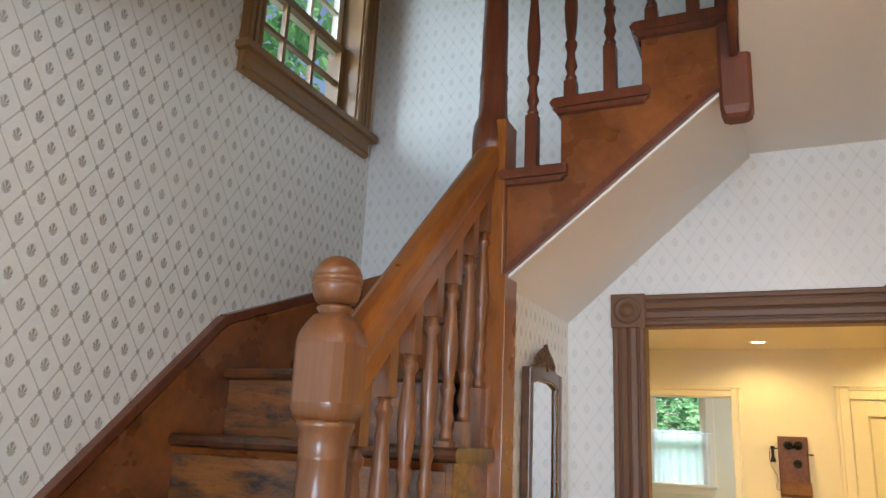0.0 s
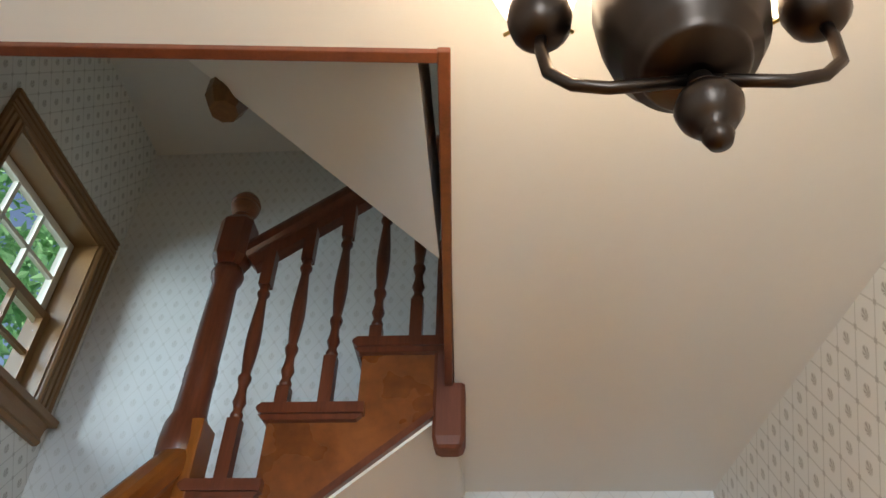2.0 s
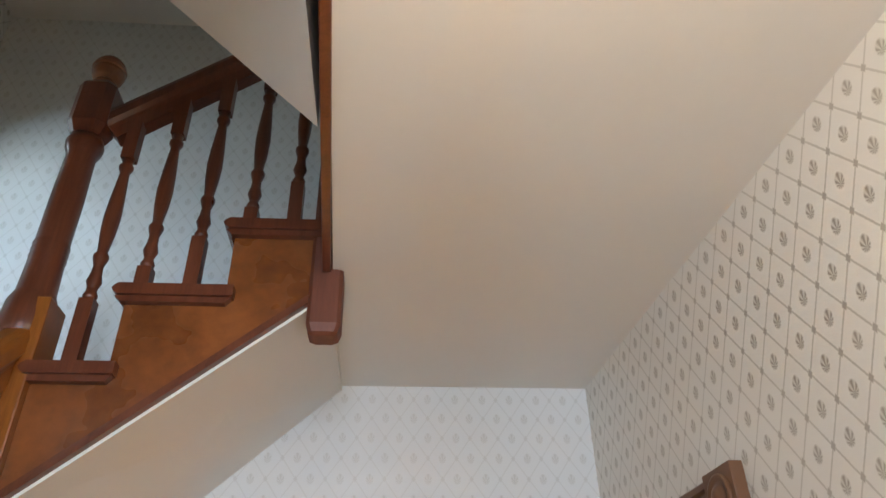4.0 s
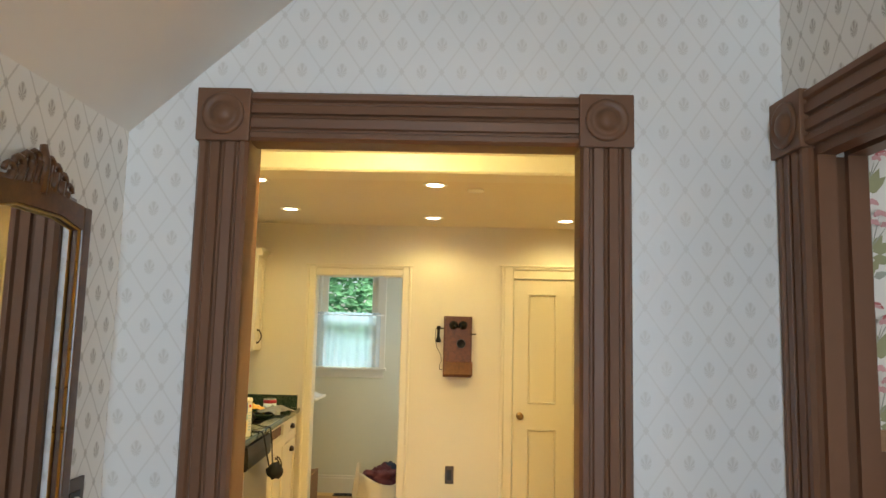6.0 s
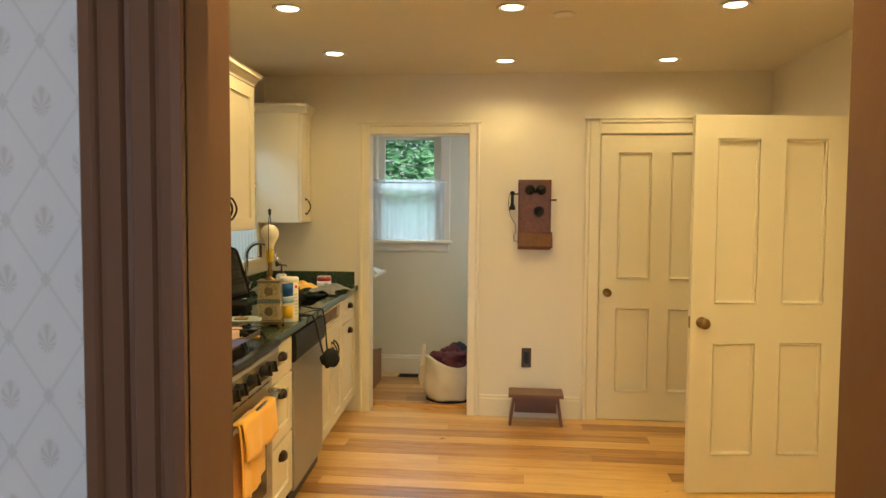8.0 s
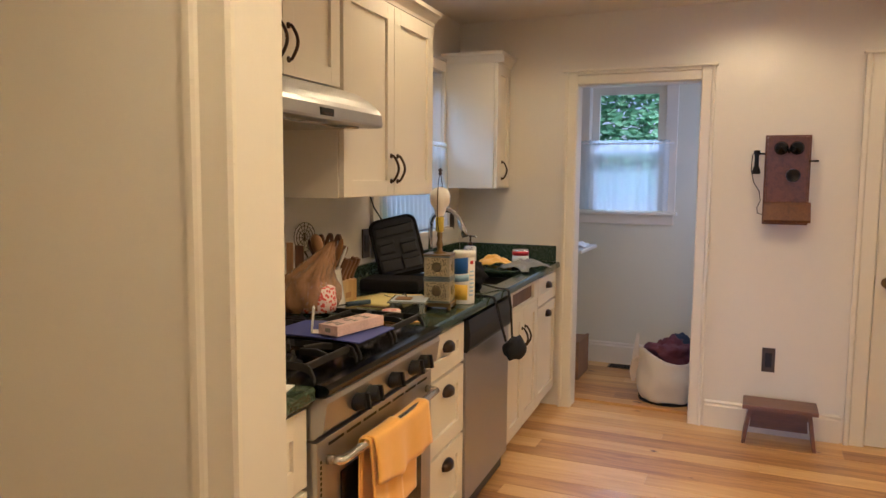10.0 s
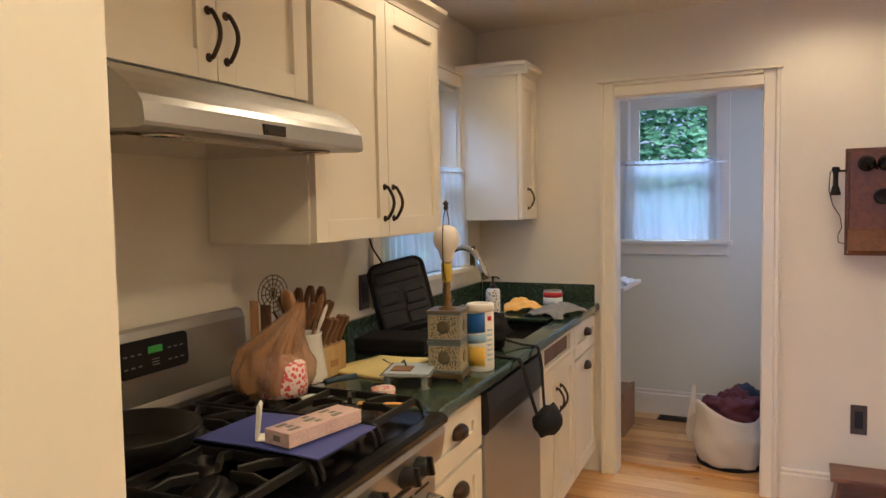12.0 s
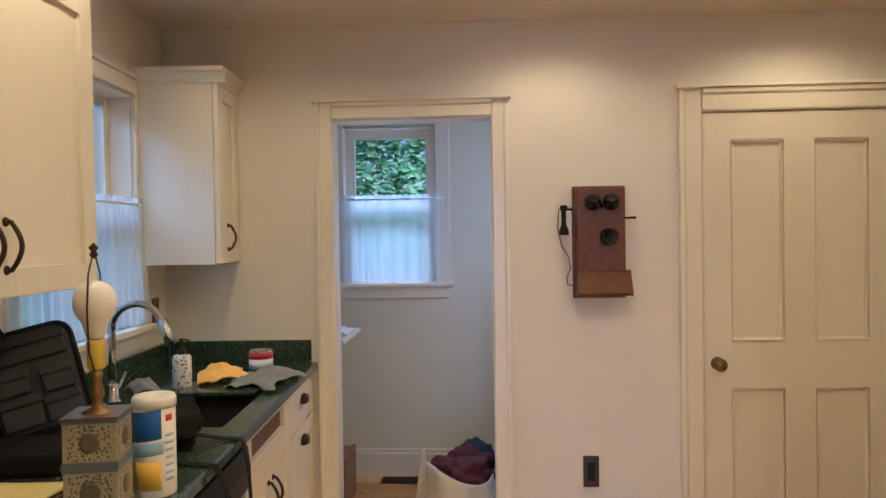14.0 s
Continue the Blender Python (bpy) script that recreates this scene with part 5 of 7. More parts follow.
# range hood
t = thing("range_hood", "brushed stainless under-cabinet range hood", "range hood", RUN)
y0, y1 = -2.975, -2.25
prof = [(0.004, 1.60), (0.502, 1.588), (0.515, 1.591), (0.517, 1.598), (0.513, 1.630), (0.503, 1.645), (0.478, 1.668), (0.445, 1.690), (0.405, 1.709), (0.365, 1.720), (0.336, 1.724), (0.004, 1.724)]
part("shell", prism(B(), prof, y0, y1, "y"), M["steel"], t)
part("filter", box(B(), 0.06, 0.42, y0 + 0.05, y1 - 0.05, 1.584, 1.596), M["chrome"], t, "aluminium grease filter")
bm = B()
box(bm, 0.5135, 0.519, -2.66, -2.585, 1.600, 1.622, 0.001)
sw = part("switch_panel", bm, M["black_plastic"], t)
part("rocker", box(B(), 0.519, 0.521, -2.652, -2.594, 1.604, 1.609), M["bronze"], sw)
for yy in (-2.86, -2.36):
    part("hood_lamp", lathe(B(), [(0.040, 1.590), (0.040, 1.584), (0.030, 1.581), (0.0, 1.581)][::-1], (0.44, yy, -0.002), 18), M["chrome"], t)

# stove
t = thing("stove", "stainless gas stove with black cast-iron grates", "stove", RUN)
SY0, SY1 = -2.978, -2.203
part("body", box(B(), 0.012, 0.645, SY0, SY1, 0.03, 0.885), M["steel"], t)
bm = B()
prism(bm, [(0.012, 0.886), (0.695, 0.886), (0.718, 0.895), (0.720, 0.908), (0.708, 0.917), (0.682, 0.919), (0.674, 0.913), (0.09, 0.913), (0.08, 0.93), (0.012, 0.93)], SY0, SY1, "y")
part("cooktop", bm, M["black_enamel"], t, "glossy black cooktop")
bm = B()
prism(bm, [(0.645, 0.775), (0.672, 0.775), (0.700, 0.800), (0.712, 0.872), (0.708, 0.885), (0.645, 0.885)], SY0 + 0.002, SY1 - 0.002, "y")
cp = part("control_panel", bm, M["steel"], t)
for yy in (-2.815, -2.735, -2.59, -2.44, -2.365):
    bm = B()
    m = pose(0.704, yy, 0.832, 0, 81, 0)
    lathe(bm, [(0.024, 0.0), (0.026, 0.006), (0.023, 0.012), (0.021, 0.034), (0.017, 0.037), (0.0, 0.037)], (0, 0, 0), 20, m)
    tmp = [m @ Vector(p) for p in ((-0.022, -0.005, 0.03), (0.022, -0.005, 0.03), (0.022, 0.005, 0.03), (-0.022, 0.005, 0.03), (-0.021, -0.004, 0.046), (0.021, -0.004, 0.046), (0.021, 0.004, 0.046), (-0.021, 0.004, 0.046))]
    vs = [bm.verts.new(p) for p in tmp]
    for f in ((3, 2, 1, 0), (4, 5, 6, 7), (0, 1, 5, 4), (1, 2, 6, 5), (2, 3, 7, 6), (3, 0, 4, 7)):
        bm.faces.new([vs[i] for i in f])
    part("knob", bm, M["black_plastic"], cp, "black control knob")
d = part("oven_door", box(B(), 0.646, 0.682, SY0 + 0.004, SY1 - 0.004, 0.215, 0.768, 0.003), M["steel"], t)
part("oven_window", box(B(), 0.6825, 0.686, SY0 + 0.12, SY1 - 0.10, 0.30, 0.655, 0.001), M["black_enamel"], d, "dark glass oven window")
bm = B()
for k in range(7):
    box(bm, 0.682, 0.6835, SY0 + 0.06 + 0.098 * k, SY0 + 0.14 + 0.098 * k, 0.745, 0.752)
for k in range(16):
    box(bm, 0.682, 0.6832, SY0 + 0.018, SY0 + 0.024, 0.50 + 0.014 * k, 0.508 + 0.014 * k)
tagged(part("vent_strip", bm, M["black_plastic"], d), kind="stuff")
bm = B()
hz = 0.712
pts = [(0.684, SY0 + 0.05, hz), (0.715, SY0 + 0.055, hz)] + [(0.722 + 0.010 * math.sin(math.pi * k / 10), SY0 + 0.06 + (SY1 - SY0 - 0.12) * k / 10, hz) for k in range(11)] + [(0.715, SY1 - 0.055, hz), (0.684, SY1 - 0.05, hz)]
tube(bm, pts, 0.0125, 12)
part("oven_handle", bm, M["chrome"], d)
part("warming_drawer", box(B(), 0.646, 0.680, SY0 + 0.004, SY1 - 0.004, 0.05, 0.205, 0.003), M["steel"], t)
bm = B()
prism(bm, [(0.012, 0.931), (0.085, 0.931), (0.082, 0.955), (0.066, 0.975), (0.058, 1.135), (0.05, 1.155), (0.03, 1.160), (0.012, 1.155)], SY0 + 0.004, SY1 + 0.035, "y")
bg = part("backguard", bm, M["steel"], t)
PX = lambda z: 0.0672 - 0.0485 * (z - 1.022)
bm = B()
r_, outline = 0.014, []
for cy_, cz_, a0 in ((-2.411 - r_, 1.134 - r_, 0), (-2.638 + r_, 1.134 - r_, 90), (-2.638 + r_, 1.046 + r_, 180), (-2.411 - r_, 1.046 + r_, 270)):
    outline += [(cy_ + r_ * math.cos(radians(a0 + 22.5 * k)), cz_ + r_ * math.sin(radians(a0 + 22.5 * k))) for k in range(5)]
lo, hi = [[bm.verts.new((PX(z) + d, y, z)) for y, z in outline] for d in (-0.004, 0.0015)]
bm.faces.new(lo[::-1])
bm.faces.new(hi)
for k in range(len(lo)):
    bm.faces.new((lo[k], lo[(k + 1) % len(lo)], hi[(k + 1) % len(lo)], hi[k]))
bmesh.ops.recalc_face_normals(bm, faces=bm.faces[:])
disp = part("clock_panel", bm, M["black_plastic"], bg, "black electronic clock panel")
part("clock_display", box(B(), PX(1.1) - 0.002, PX(1.1) + 0.0025, -2.547, -2.500, 1.096, 1.113), M["green_led"], t, "green lit clock display")
bm = B()
for zz in (1.070, 1.100):
    for yy in (-2.618, -2.596, -2.574, -2.476, -2.455, -2.434):
        box(bm, PX(zz), PX(zz) + 0.0022, yy - 0.0055, yy + 0.0055, zz - 0.0016, zz + 0.0016)
for zz in (1.066, 1.073, 1.080):
    box(bm, PX(zz), PX(zz) + 0.0022, -2.536, -2.512, zz - 0.0012, zz + 0.0012)
tagged(part("key_marks", bm, M["grey_cloth"], t, "pale key legends drawn as bars"), kind="stuff")
# burners and grates
def bar(bm, pts, w=0.006, h=0.009):
    """A cast bar of upright oblong section through pts."""
    pts = [Vector(p) for p in pts]
    rows = []
    for i, p in enumerate(pts):
        d = pts[min(i + 1, len(pts) - 1)] - pts[max(i - 1, 0)]
        side = Vector((d.y, -d.x, 0)).normalized() * w if d.xy.length > 1e-5 else Vector((w, 0, 0))
        rows.append([bm.verts.new(p + side * u + Vector((0, 0, h * v))) for u, v in ((-1, -1), (1, -1), (0.8, 0.7), (0.4, 1), (-0.4, 1), (-0.8, 0.7))])
    for a, b in zip(rows, rows[1:]):
        for k in range(6):
            bm.faces.new((a[k], a[(k + 1) % 6], b[(k + 1) % 6], b[k]))
    bm.faces.new(rows[0][::-1])
    bm.faces.new(rows[-1])


for gx0, gx1, gy0, gy1 in ((0.10, 0.668, -2.962, -2.715), (0.10, 0.668, -2.708, -2.474), (0.10, 0.668, -2.467, -2.220)):
    bm = B()
    zt = 0.955
    ya, yb, ym = gy0 + 0.010, gy1 - 0.010, (gy0 + gy1) / 2
    for y in (ya, yb):
        bar(bm, [(gx0 + 0.004, y, 0.920), (gx0 + 0.016, y, 0.944), (gx0 + 0.035, y, zt - 0.003), (gx1 - 0.035, y, zt - 0.003), (gx1 - 0.016, y, 0.944), (gx1 - 0.004, y, 0.920)])
    for x in (gx0 + 0.03, (gx0 + gx1) / 2, gx1 - 0.03):
        bar(bm, [(x, ya, zt - 0.004), (x, yb, zt - 0.004)])
    for cx in (gx0 + 0.145, gx1 - 0.145):
        for sx in (-1, 1):
            bar(bm, [(cx + sx * 0.115, ym, zt - 0.004), (cx + sx * 0.080, ym, zt + 0.006), (cx + sx * 0.030, ym, zt + 0.004)])
            for sy in (-1, 1):
                yo = ya if sy < 0 else yb
                bar(bm, [(cx + sx * 0.062, yo, zt - 0.004), (cx + sx * 0.052, ym + sy * 0.070, zt + 0.006), (cx + sx * 0.024, ym + sy * 0.026, zt + 0.004)])
    part("grate", bm, M["black_iron"], t, "cast-iron pan grate")
for bx in (0.23, 0.50):
    for by in (-2.835, -2.59, -2.345):
        part("burner", lathe(B(), [(0.050, 0.9145), (0.050, 0.922), (0.034, 0.926), (0.034, 0.936), (0.030, 0.940), (0.0, 0.940)], (bx, by, 0), 20), M["black_iron"], t)

# towel over the oven handle
t = thing("dish_towel", "orange microfibre towel hanging over the oven handle", "towel", RUN)
rng = random.Random(4)


def drape(u, v, y0, y1, zf, zb, amp=0.010):
    """Front hem at v=0, over the bar, back hem at v=1."""
    y = y0 + (y1 - y0) * u
    L1, L2 = hz + 0.016 - zf, hz + 0.016 - zb
    s = v * (L1 + L2 + 0.05)
    wv = amp * math.sin(7 * u + 3 * v) + 0.5 * amp * math.sin(17 * u + 1)
    if s < L1:
        z, x = zf + s, 0.750 + wv * (1 - s / L1) ** 0.7 + 0.008 * (1 - s / L1)
    elif s < L1 + 0.05:
        a = (s - L1) / 0.05 * math.pi
        z, x = hz + 0.016 + 0.0 + 0.004 * math.sin(a), 0.7285 + 0.0215 * math.cos(a)
    else:
        z, x = hz + 0.016 - (s - L1 - 0.05), 0.706 + 0.3 * wv * min(1, (s - L1 - 0.05) / 0.2) * 0.3
    y += 0.012 * math.sin(5 * v + 2 * u) * (1 - min(1, s / L1) if s < L1 else 0.2)
    return (x, y, z - 0.03 * (1 - v) ** 3 * math.sin(2.5 * u))


part("cloth", sheet(B(), lambda u, v: drape(u, v, -2.79, -2.40, 0.600, 0.43), 26, 34, 0.004), M["orange_cloth"], t)
bm = B()
sheet(bm, lambda u, v: drape(u, v, -2.735, -2.56, 0.475, 0.55, 0.006)[0:1] + (drape(u, v, -2.80, -2.60, 0.47, 0.55)[1], drape(u, v, -2.80, -2.60, 0.475, 0.55)[2] - 0.002), 16, 34, 0.003)
for v in bm.verts:
    v.co.x -= 0.010 if v.co.x > 0.735 else 0.0
part("under_fold", bm, M["orange_cloth"], t)

# things on the stove
t = thing("frying_pan", "black cast-iron frying pan on the stove", "pan", at(0.30, -2.835, 0.968))
part("body", lathe(B(), [(0.0, 0.0), (0.105, 0.0), (0.112, 0.006), (0.135, 0.052), (0.139, 0.054), (0.140, 0.050), (0.118, 0.010), (0.110, 0.007), (0.0, 0.006)], (0, 0, 0), 40), M["black_iron"], t)
bm = B()
tube(bm, [(0.0, -0.132, 0.046), (0.0, -0.17, 0.052), (0.0, -0.235, 0.054)], 0.011, 8)
part("handle", bm, M["black_iron"], t)
t = thing("folder", "violet card folder lying on the grates", "folder", at(0.525, -2.625, 0.970, -3))
bm = B()
sheet(bm, lambda u, v: (-0.158 + 0.316 * u, -0.105 + 0.21 * v, 0.004 * math.sin(3 * u) + 0.003 * u * v + 0.001), 8, 6, 0.003, False)
part("cover", bm, M["purple"], t)
t = thing("carton", "long pale pink patterned box on the folder", "box", at(0.595, -2.622, 0.980, -13))
part("body", box(B(), -0.036, 0.036, -0.104, 0.104, 0, 0.030, 0.002), M["pinkbox"], t)
for k in range(9):
    part("printed_mark", box(B(), -0.026 + 0.019 * (k % 3), -0.014 + 0.019 * (k % 3), -0.088 + 0.060 * (k // 3) + 0.012 * (k % 2), -0.060 + 0.060 * (k // 3), 0.0301, 0.0306), M["grey_cloth"], t)
part("end_mark", box(B(), -0.010, 0.010, -0.1046, -0.1041, 0.009, 0.021), M["grey_cloth"], t)
t = thing("folded_card", "small cream card standing folded open", "card", at(0.500, -2.690, 0.978, 30))
bm = B()
prism(bm, [(-0.003, 0.0), (0.002, 0.0), (0.010, 0.068), (0.006, 0.075), (0.002, 0.070)], -0.02, 0.02, "y")
box(bm, 0.0, 0.07, -0.025, 0.025, 0.0, 0.0015)
part("card", bm, M["paper"], t)
t = thing("tape_roll", "red and white printed tape roll", "tape", at(0.50, -2.14, 0.915))
part("roll", lathe(B(), [(0.016, 0.0), (0.033, 0.0), (0.034, 0.003), (0.034, 0.033), (0.033, 0.036), (0.016, 0.036)], (0, 0, 0), 20), M["red_check"], t)
t = thing("screwdriver", "small blue screwdriver lying by the stove", "tool", at(0.36, -2.215, 0.972, -28))
part("blade", tube(B(), [(0.0, -0.09, 0.0), (0.0, 0.02, 0.0)], 0.003, 6), M["chrome"], t)
part("handle", tube(B(), [(0.0, 0.0, 0.0), (0.0, 0.03, 0.001), (0.0, 0.10, 0.0)], 0.009, 8), M["blue_dark"], t)
t = thing("paper_slip", "white paper lying on the worktop beside the stove", "paper", at(0.57, -3.08, 0.9155, 12))
part("sheet", box(B(), -0.10, 0.08, -0.07, 0.07, 0, 0.002), M["paper"], t)

t = thing("paper_slip", "creased white paper lying beside the shopping bag", "paper", at(0.335, -2.16, 0.9155, -35))
part("sheet", sheet(B(), lambda u, v: (-0.035 + 0.07 * u, -0.075 + 0.15 * v, 0.002 + 0.006 * math.sin(3.1 * v) + 0.002 * math.sin(7 * u)), 6, 10, 0.001, False), M["paper"], t)
t = thing("card_strip", "orange printed card strip at the worktop's edge", "card", at(0.53, -2.165, 0.9155, -70))
part("strip", box(B(), -0.016, 0.016, -0.085, 0.085, 0.0, 0.003), M["orange_cloth"], t)

# plastic shopping bag
t = thing("shopping_bag", "translucent brown plastic shopping bag, half full", "bag", at(0.280, -2.335, 0.966))


def bagf(u, v):
    a = 2 * math.pi * u
    n = noise.noise(Vector((2.2 * math.cos(a), 2.2 * math.sin(a), 3.1 * v)))
    pleat = 0.012 * noise.noise(Vector((4.5 * math.cos(a) + 7, 4.5 * math.sin(a), 3.0 * v))) * min(1, 3 * v) + 0.008 * abs(noise.noise(Vector((9 * math.cos(a), 9 * math.sin(a) + 3, 7.0 * v)))) + 0.006 * abs(noise.noise(Vector((17 * math.cos(a), 17 * math.sin(a) + 3, 15.0 * v))))
    close = max(0.0, (v - 0.50) / 0.50)
    sq = 1 / max(abs(math.cos(a)), abs(math.sin(a))) ** (0.55 * (1 - close))
    r = (0.078 + 0.010 * math.sin(math.pi * min(1, v * 2.2))) * sq * (1 - 0.90 * close) + 0.014 * n * (1 - 0.8 * close) + 0.5 * pleat * (1 - 0.6 * close)
    if v < 0.04:
        r *= 0.9
    return (r * math.cos(a) + 0.072 * close, r * math.sin(a) + 0.030 * close, 0.238 * v + 0.014 * math.sin(a + 1.0) * close * (1 - close))


bm = sheet(B(), bagf, 96, 30, 0.0)
bmesh.ops.remove_doubles(bm, verts=bm.verts[:], dist=0.0005)
part("film", bm, M["bag_film"], t)
part("packet", lathe(B(), [(0.0, 0.004), (0.062, 0.004), (0.066, 0.03), (0.06, 0.085), (0.03, 0.10), (0.0, 0.10)], (0.040, -0.015, 0), 14), M["red_check"], t)

# crock with utensils
t = thing("utensil_crock", "white glazed crock full of cooking spoons", "crock", at(0.215, -2.085, 0.914))
part("pot", lathe(B(), [(0.0, 0.0), (0.050, 0.0), (0.060, 0.012), (0.062, 0.04), (0.052, 0.10), (0.046, 0.155), (0.049, 0.165), (0.045, 0.165), (0.042, 0.155), (0.046, 0.06), (0.0, 0.05)], (0, 0, 0), 28), M["white_china"], t)


def spoon(tip, base, rx, ry, mat, name="spoon"):
    tip, base = Vector(tip), Vector(base)
    d = (tip - base).normalized()
    bm = B()
    tube(bm, [base, base.lerp(tip, 0.75)], 0.005, 8)
    m = Matrix.Translation(tip) @ d.to_track_quat("Z", "Y").to_matrix().to_4x4()
    lathe(bm, [(0.004, -0.05), (rx * 0.7, -0.035), (rx, -0.005), (rx * 0.85, 0.022), (rx * 0.4, 0.036), (0.0, 0.039)], (0, 0, 0), 14, m, ry)
    return part(name, bm, mat, t)


spoon((-0.022, -0.050, 0.262), (0, -0.01, 0.06), 0.034, 0.55, M["spoon"])
spoon((-0.055, -0.030, 0.240), (0, 0.01, 0.06), 0.028, 0.35, M["walnut"])
spoon((0.030, 0.030, 0.240), (0.0, -0.01, 0.06), 0.022, 0.35, M["spoon"])
spoon((0.058, 0.005, 0.215), (0.0, -0.01, 0.06), 0.016, 0.35, M["white_plastic"], "spatula")
bm = B()
c = Vector((-0.065, -0.065, 0.287))
for r in (0.055, 0.042, 0.028, 0.014):
    tube(bm, [(c.x + 0.012 * math.cos(radians(a)) * r / 0.055, c.y + r * math.cos(radians(a)), c.z + r * math.sin(radians(a))) for a in range(0, 361, 24)], 0.0013, 5)
for a in range(0, 180, 30):
    k = 0.055
    tube(bm, [(c.x, c.y + k * math.cos(radians(a)), c.z + k * math.sin(radians(a))), (c.x, c.y - k * math.cos(radians(a)), c.z - k * math.sin(radians(a)))], 0.0013, 5)
tube(bm, [c + Vector((0, 0.0, -0.055)), (0.0, 0.0, 0.06)], 0.003, 6)
part("wire_skimmer", bm, M["bronze"], t)
bm = B()
box(bm, -0.122, -0.096, -0.102, -0.094, 0.004, 0.268, 0.002)
part("wooden_paddle", bm, M["spoon"], t)
part("scraper", box(B(), -0.088, -0.052, -0.098, -0.092, 0.10, 0.258, 0.002), M["walnut"], t)

# knife block
t = thing("knife_block", "pale wooden knife block with brown handled knives", "knife block", at(0.160, -1.928, 0.914))
bm = B()
prism(bm, [(-0.085, 0.0), (0.055, 0.0), (0.055, 0.098), (-0.085, 0.150)], -0.070, 0.070, "y")
bmesh.ops.bevel(bm, geom=bm.edges[:], offset=0.002, segments=1, affect="EDGES")
o = part("block", bm, M["maple"], t)
part("maker_mark", box(B(), 0.0552, 0.0556, -0.026, 0.020, 0.030, 0.052), M["spoon"], o)
for r in range(2):
    for k in range(4):
        bm = B()
        y, x = -0.050 + 0.033 * k, -0.030 + 0.062 * r
        m = pose(x, y, 0.128 - 0.030 * r, 0, 24, 0)
        L = 0.118 - 0.016 * r - 0.006 * (k % 2)
        rows = [[bm.verts.new(m @ Vector((u * w, q * 0.0085, z))) for u, q in ((-1, -0.7), (-0.7, -1), (0.7, -1), (1, -0.7), (1, 0.7), (0.7, 1), (-0.7, 1), (-1, 0.7))]
                for z, w in ((-0.02, 0.011), (0.02, 0.0115), (L * 0.55, 0.0105), (L * 0.85, 0.0135), (L, 0.011))]
        for a, b in zip(rows, rows[1:]):
            for q in range(8):
                bm.faces.new((a[q], a[(q + 1) % 8], b[(q + 1) % 8], b[q]))
        bm.faces.new(rows[0][::-1])
        bm.faces.new(rows[-1])
        part("knife", bm, M["knife_handle"], t)
for dx_, dy_, tall in ((-0.052, -0.040, 0.046), (-0.030, -0.008, 0.050), (-0.010, 0.026, 0.044)):
    part("scissors", tube(B(), [(dx_ + 0.012 * math.cos(radians(a)) + 0.15 * tall * math.sin(radians(a)), dy_, 0.232 + tall * math.sin(radians(a))) for a in range(-90, 271, 24)], 0.0085, 8), M["walnut"], t)
    part("scissor_shank", tube(B(), [(dx_ - 0.012, dy_, 0.12), (dx_ - 0.006, dy_, 0.19)], 0.009, 8), M["walnut"], t)

# notepad, tray
t = thing("legal_pad", "yellow legal pad with curled pages", "notepad", at(0.30, -1.78, 0.914, -8))
bm = B()
sheet(bm, lambda u, v: (-0.105 + 0.21 * u, -0.14 + 0.28 * v, 0.010 + 0.010 * u * u * v + 0.003 * math.sin(5 * v)), 10, 12, 0.007)
part("page_block", bm, M["yellow_paper"], t)
part("backing", box(B(), -0.107, 0.107, -0.145, 0.142, 0.0, 0.003), M["carton"], t)
t = thing("acrylic_stand", "small clear acrylic stand with a pale paper on top", "stand", at(0.49, -1.945, 0.914, 14))
part("top", box(B(), -0.075, 0.075, -0.085, 0.085, 0.040, 0.046, 0.002), M["acrylic"], t)
part("paper", box(B(), -0.065, 0.068, -0.075, 0.070, 0.0465, 0.0485), M["blue_paper"], t)
part("note", box(B(), -0.05, 0.01, -0.05, 0.01, 0.049, 0.053, 0.001), M["carton"], t)
for x in (-0.055, 0.055):
    for y in (-0.065, 0.065):
        part("leg", lathe(B(), [(0.016, 0.0), (0.016, 0.004), (0.010, 0.010), (0.012, 0.0395)], (x, y, 0), 12), M["acrylic"], t)

# table lamp without a shade
t = thing("table_lamp", "tiled two-tier table lamp base with a bare bulb and harp", "lamp", at(0.572, -1.845, 0.914, 8))
part("foot", box(B(), -0.058, 0.058, -0.058, 0.058, 0.012, 0.028, 0.003), M["old_brass"], t)
for sx in (-1, 1):
    for sy in (-1, 1):
        part("claw", lathe(B(), [(0.006, 0.0), (0.011, 0.004), (0.008, 0.014)], (sx * 0.049, sy * 0.049, 0), 8), M["old_brass"], t)
for z0, z1 in ((0.029, 0.118), (0.124, 0.212)):
    part("tier", box(B(), -0.050, 0.050, -0.050, 0.050, z0, z1, 0.002), M["tile_body"], t, "pale tiles with green medallions")
    for zz in (z0, z1 - 0.007):
        part("tile_border", box(B(), -0.0515, 0.0515, -0.0515, 0.0515, zz, zz + 0.007), M["tile_blue"], t)
    for face in range(4):
        bm = B()
        box(bm, -0.034, 0.034, -0.040, 0.040, 0.0502, 0.0512)
        ros = lathe(B(), [(0.020, 0.0), (0.020, 0.001), (0.013, 0.0018), (0.006, 0.0012), (0.0, 0.0016)], (0, 0, 0.0512), 8)
        for v in ros.verts:
            v.co = Matrix.Rotation(radians(90 * face), 4, "Z") @ pose(0, 0, (z0 + z1) / 2, 0, 90, 0) @ v.co
        for v in bm.verts:
            v.co = pose(0, 0, (z0 + z1) / 2, 0, 90, 0) @ v.co
            v.co = Matrix.Rotation(radians(90 * face), 4, "Z") @ v.co
        med = part("medallion", bm, M["tile_print"], t)
        part("rosette", ros, M["rosette"], med)
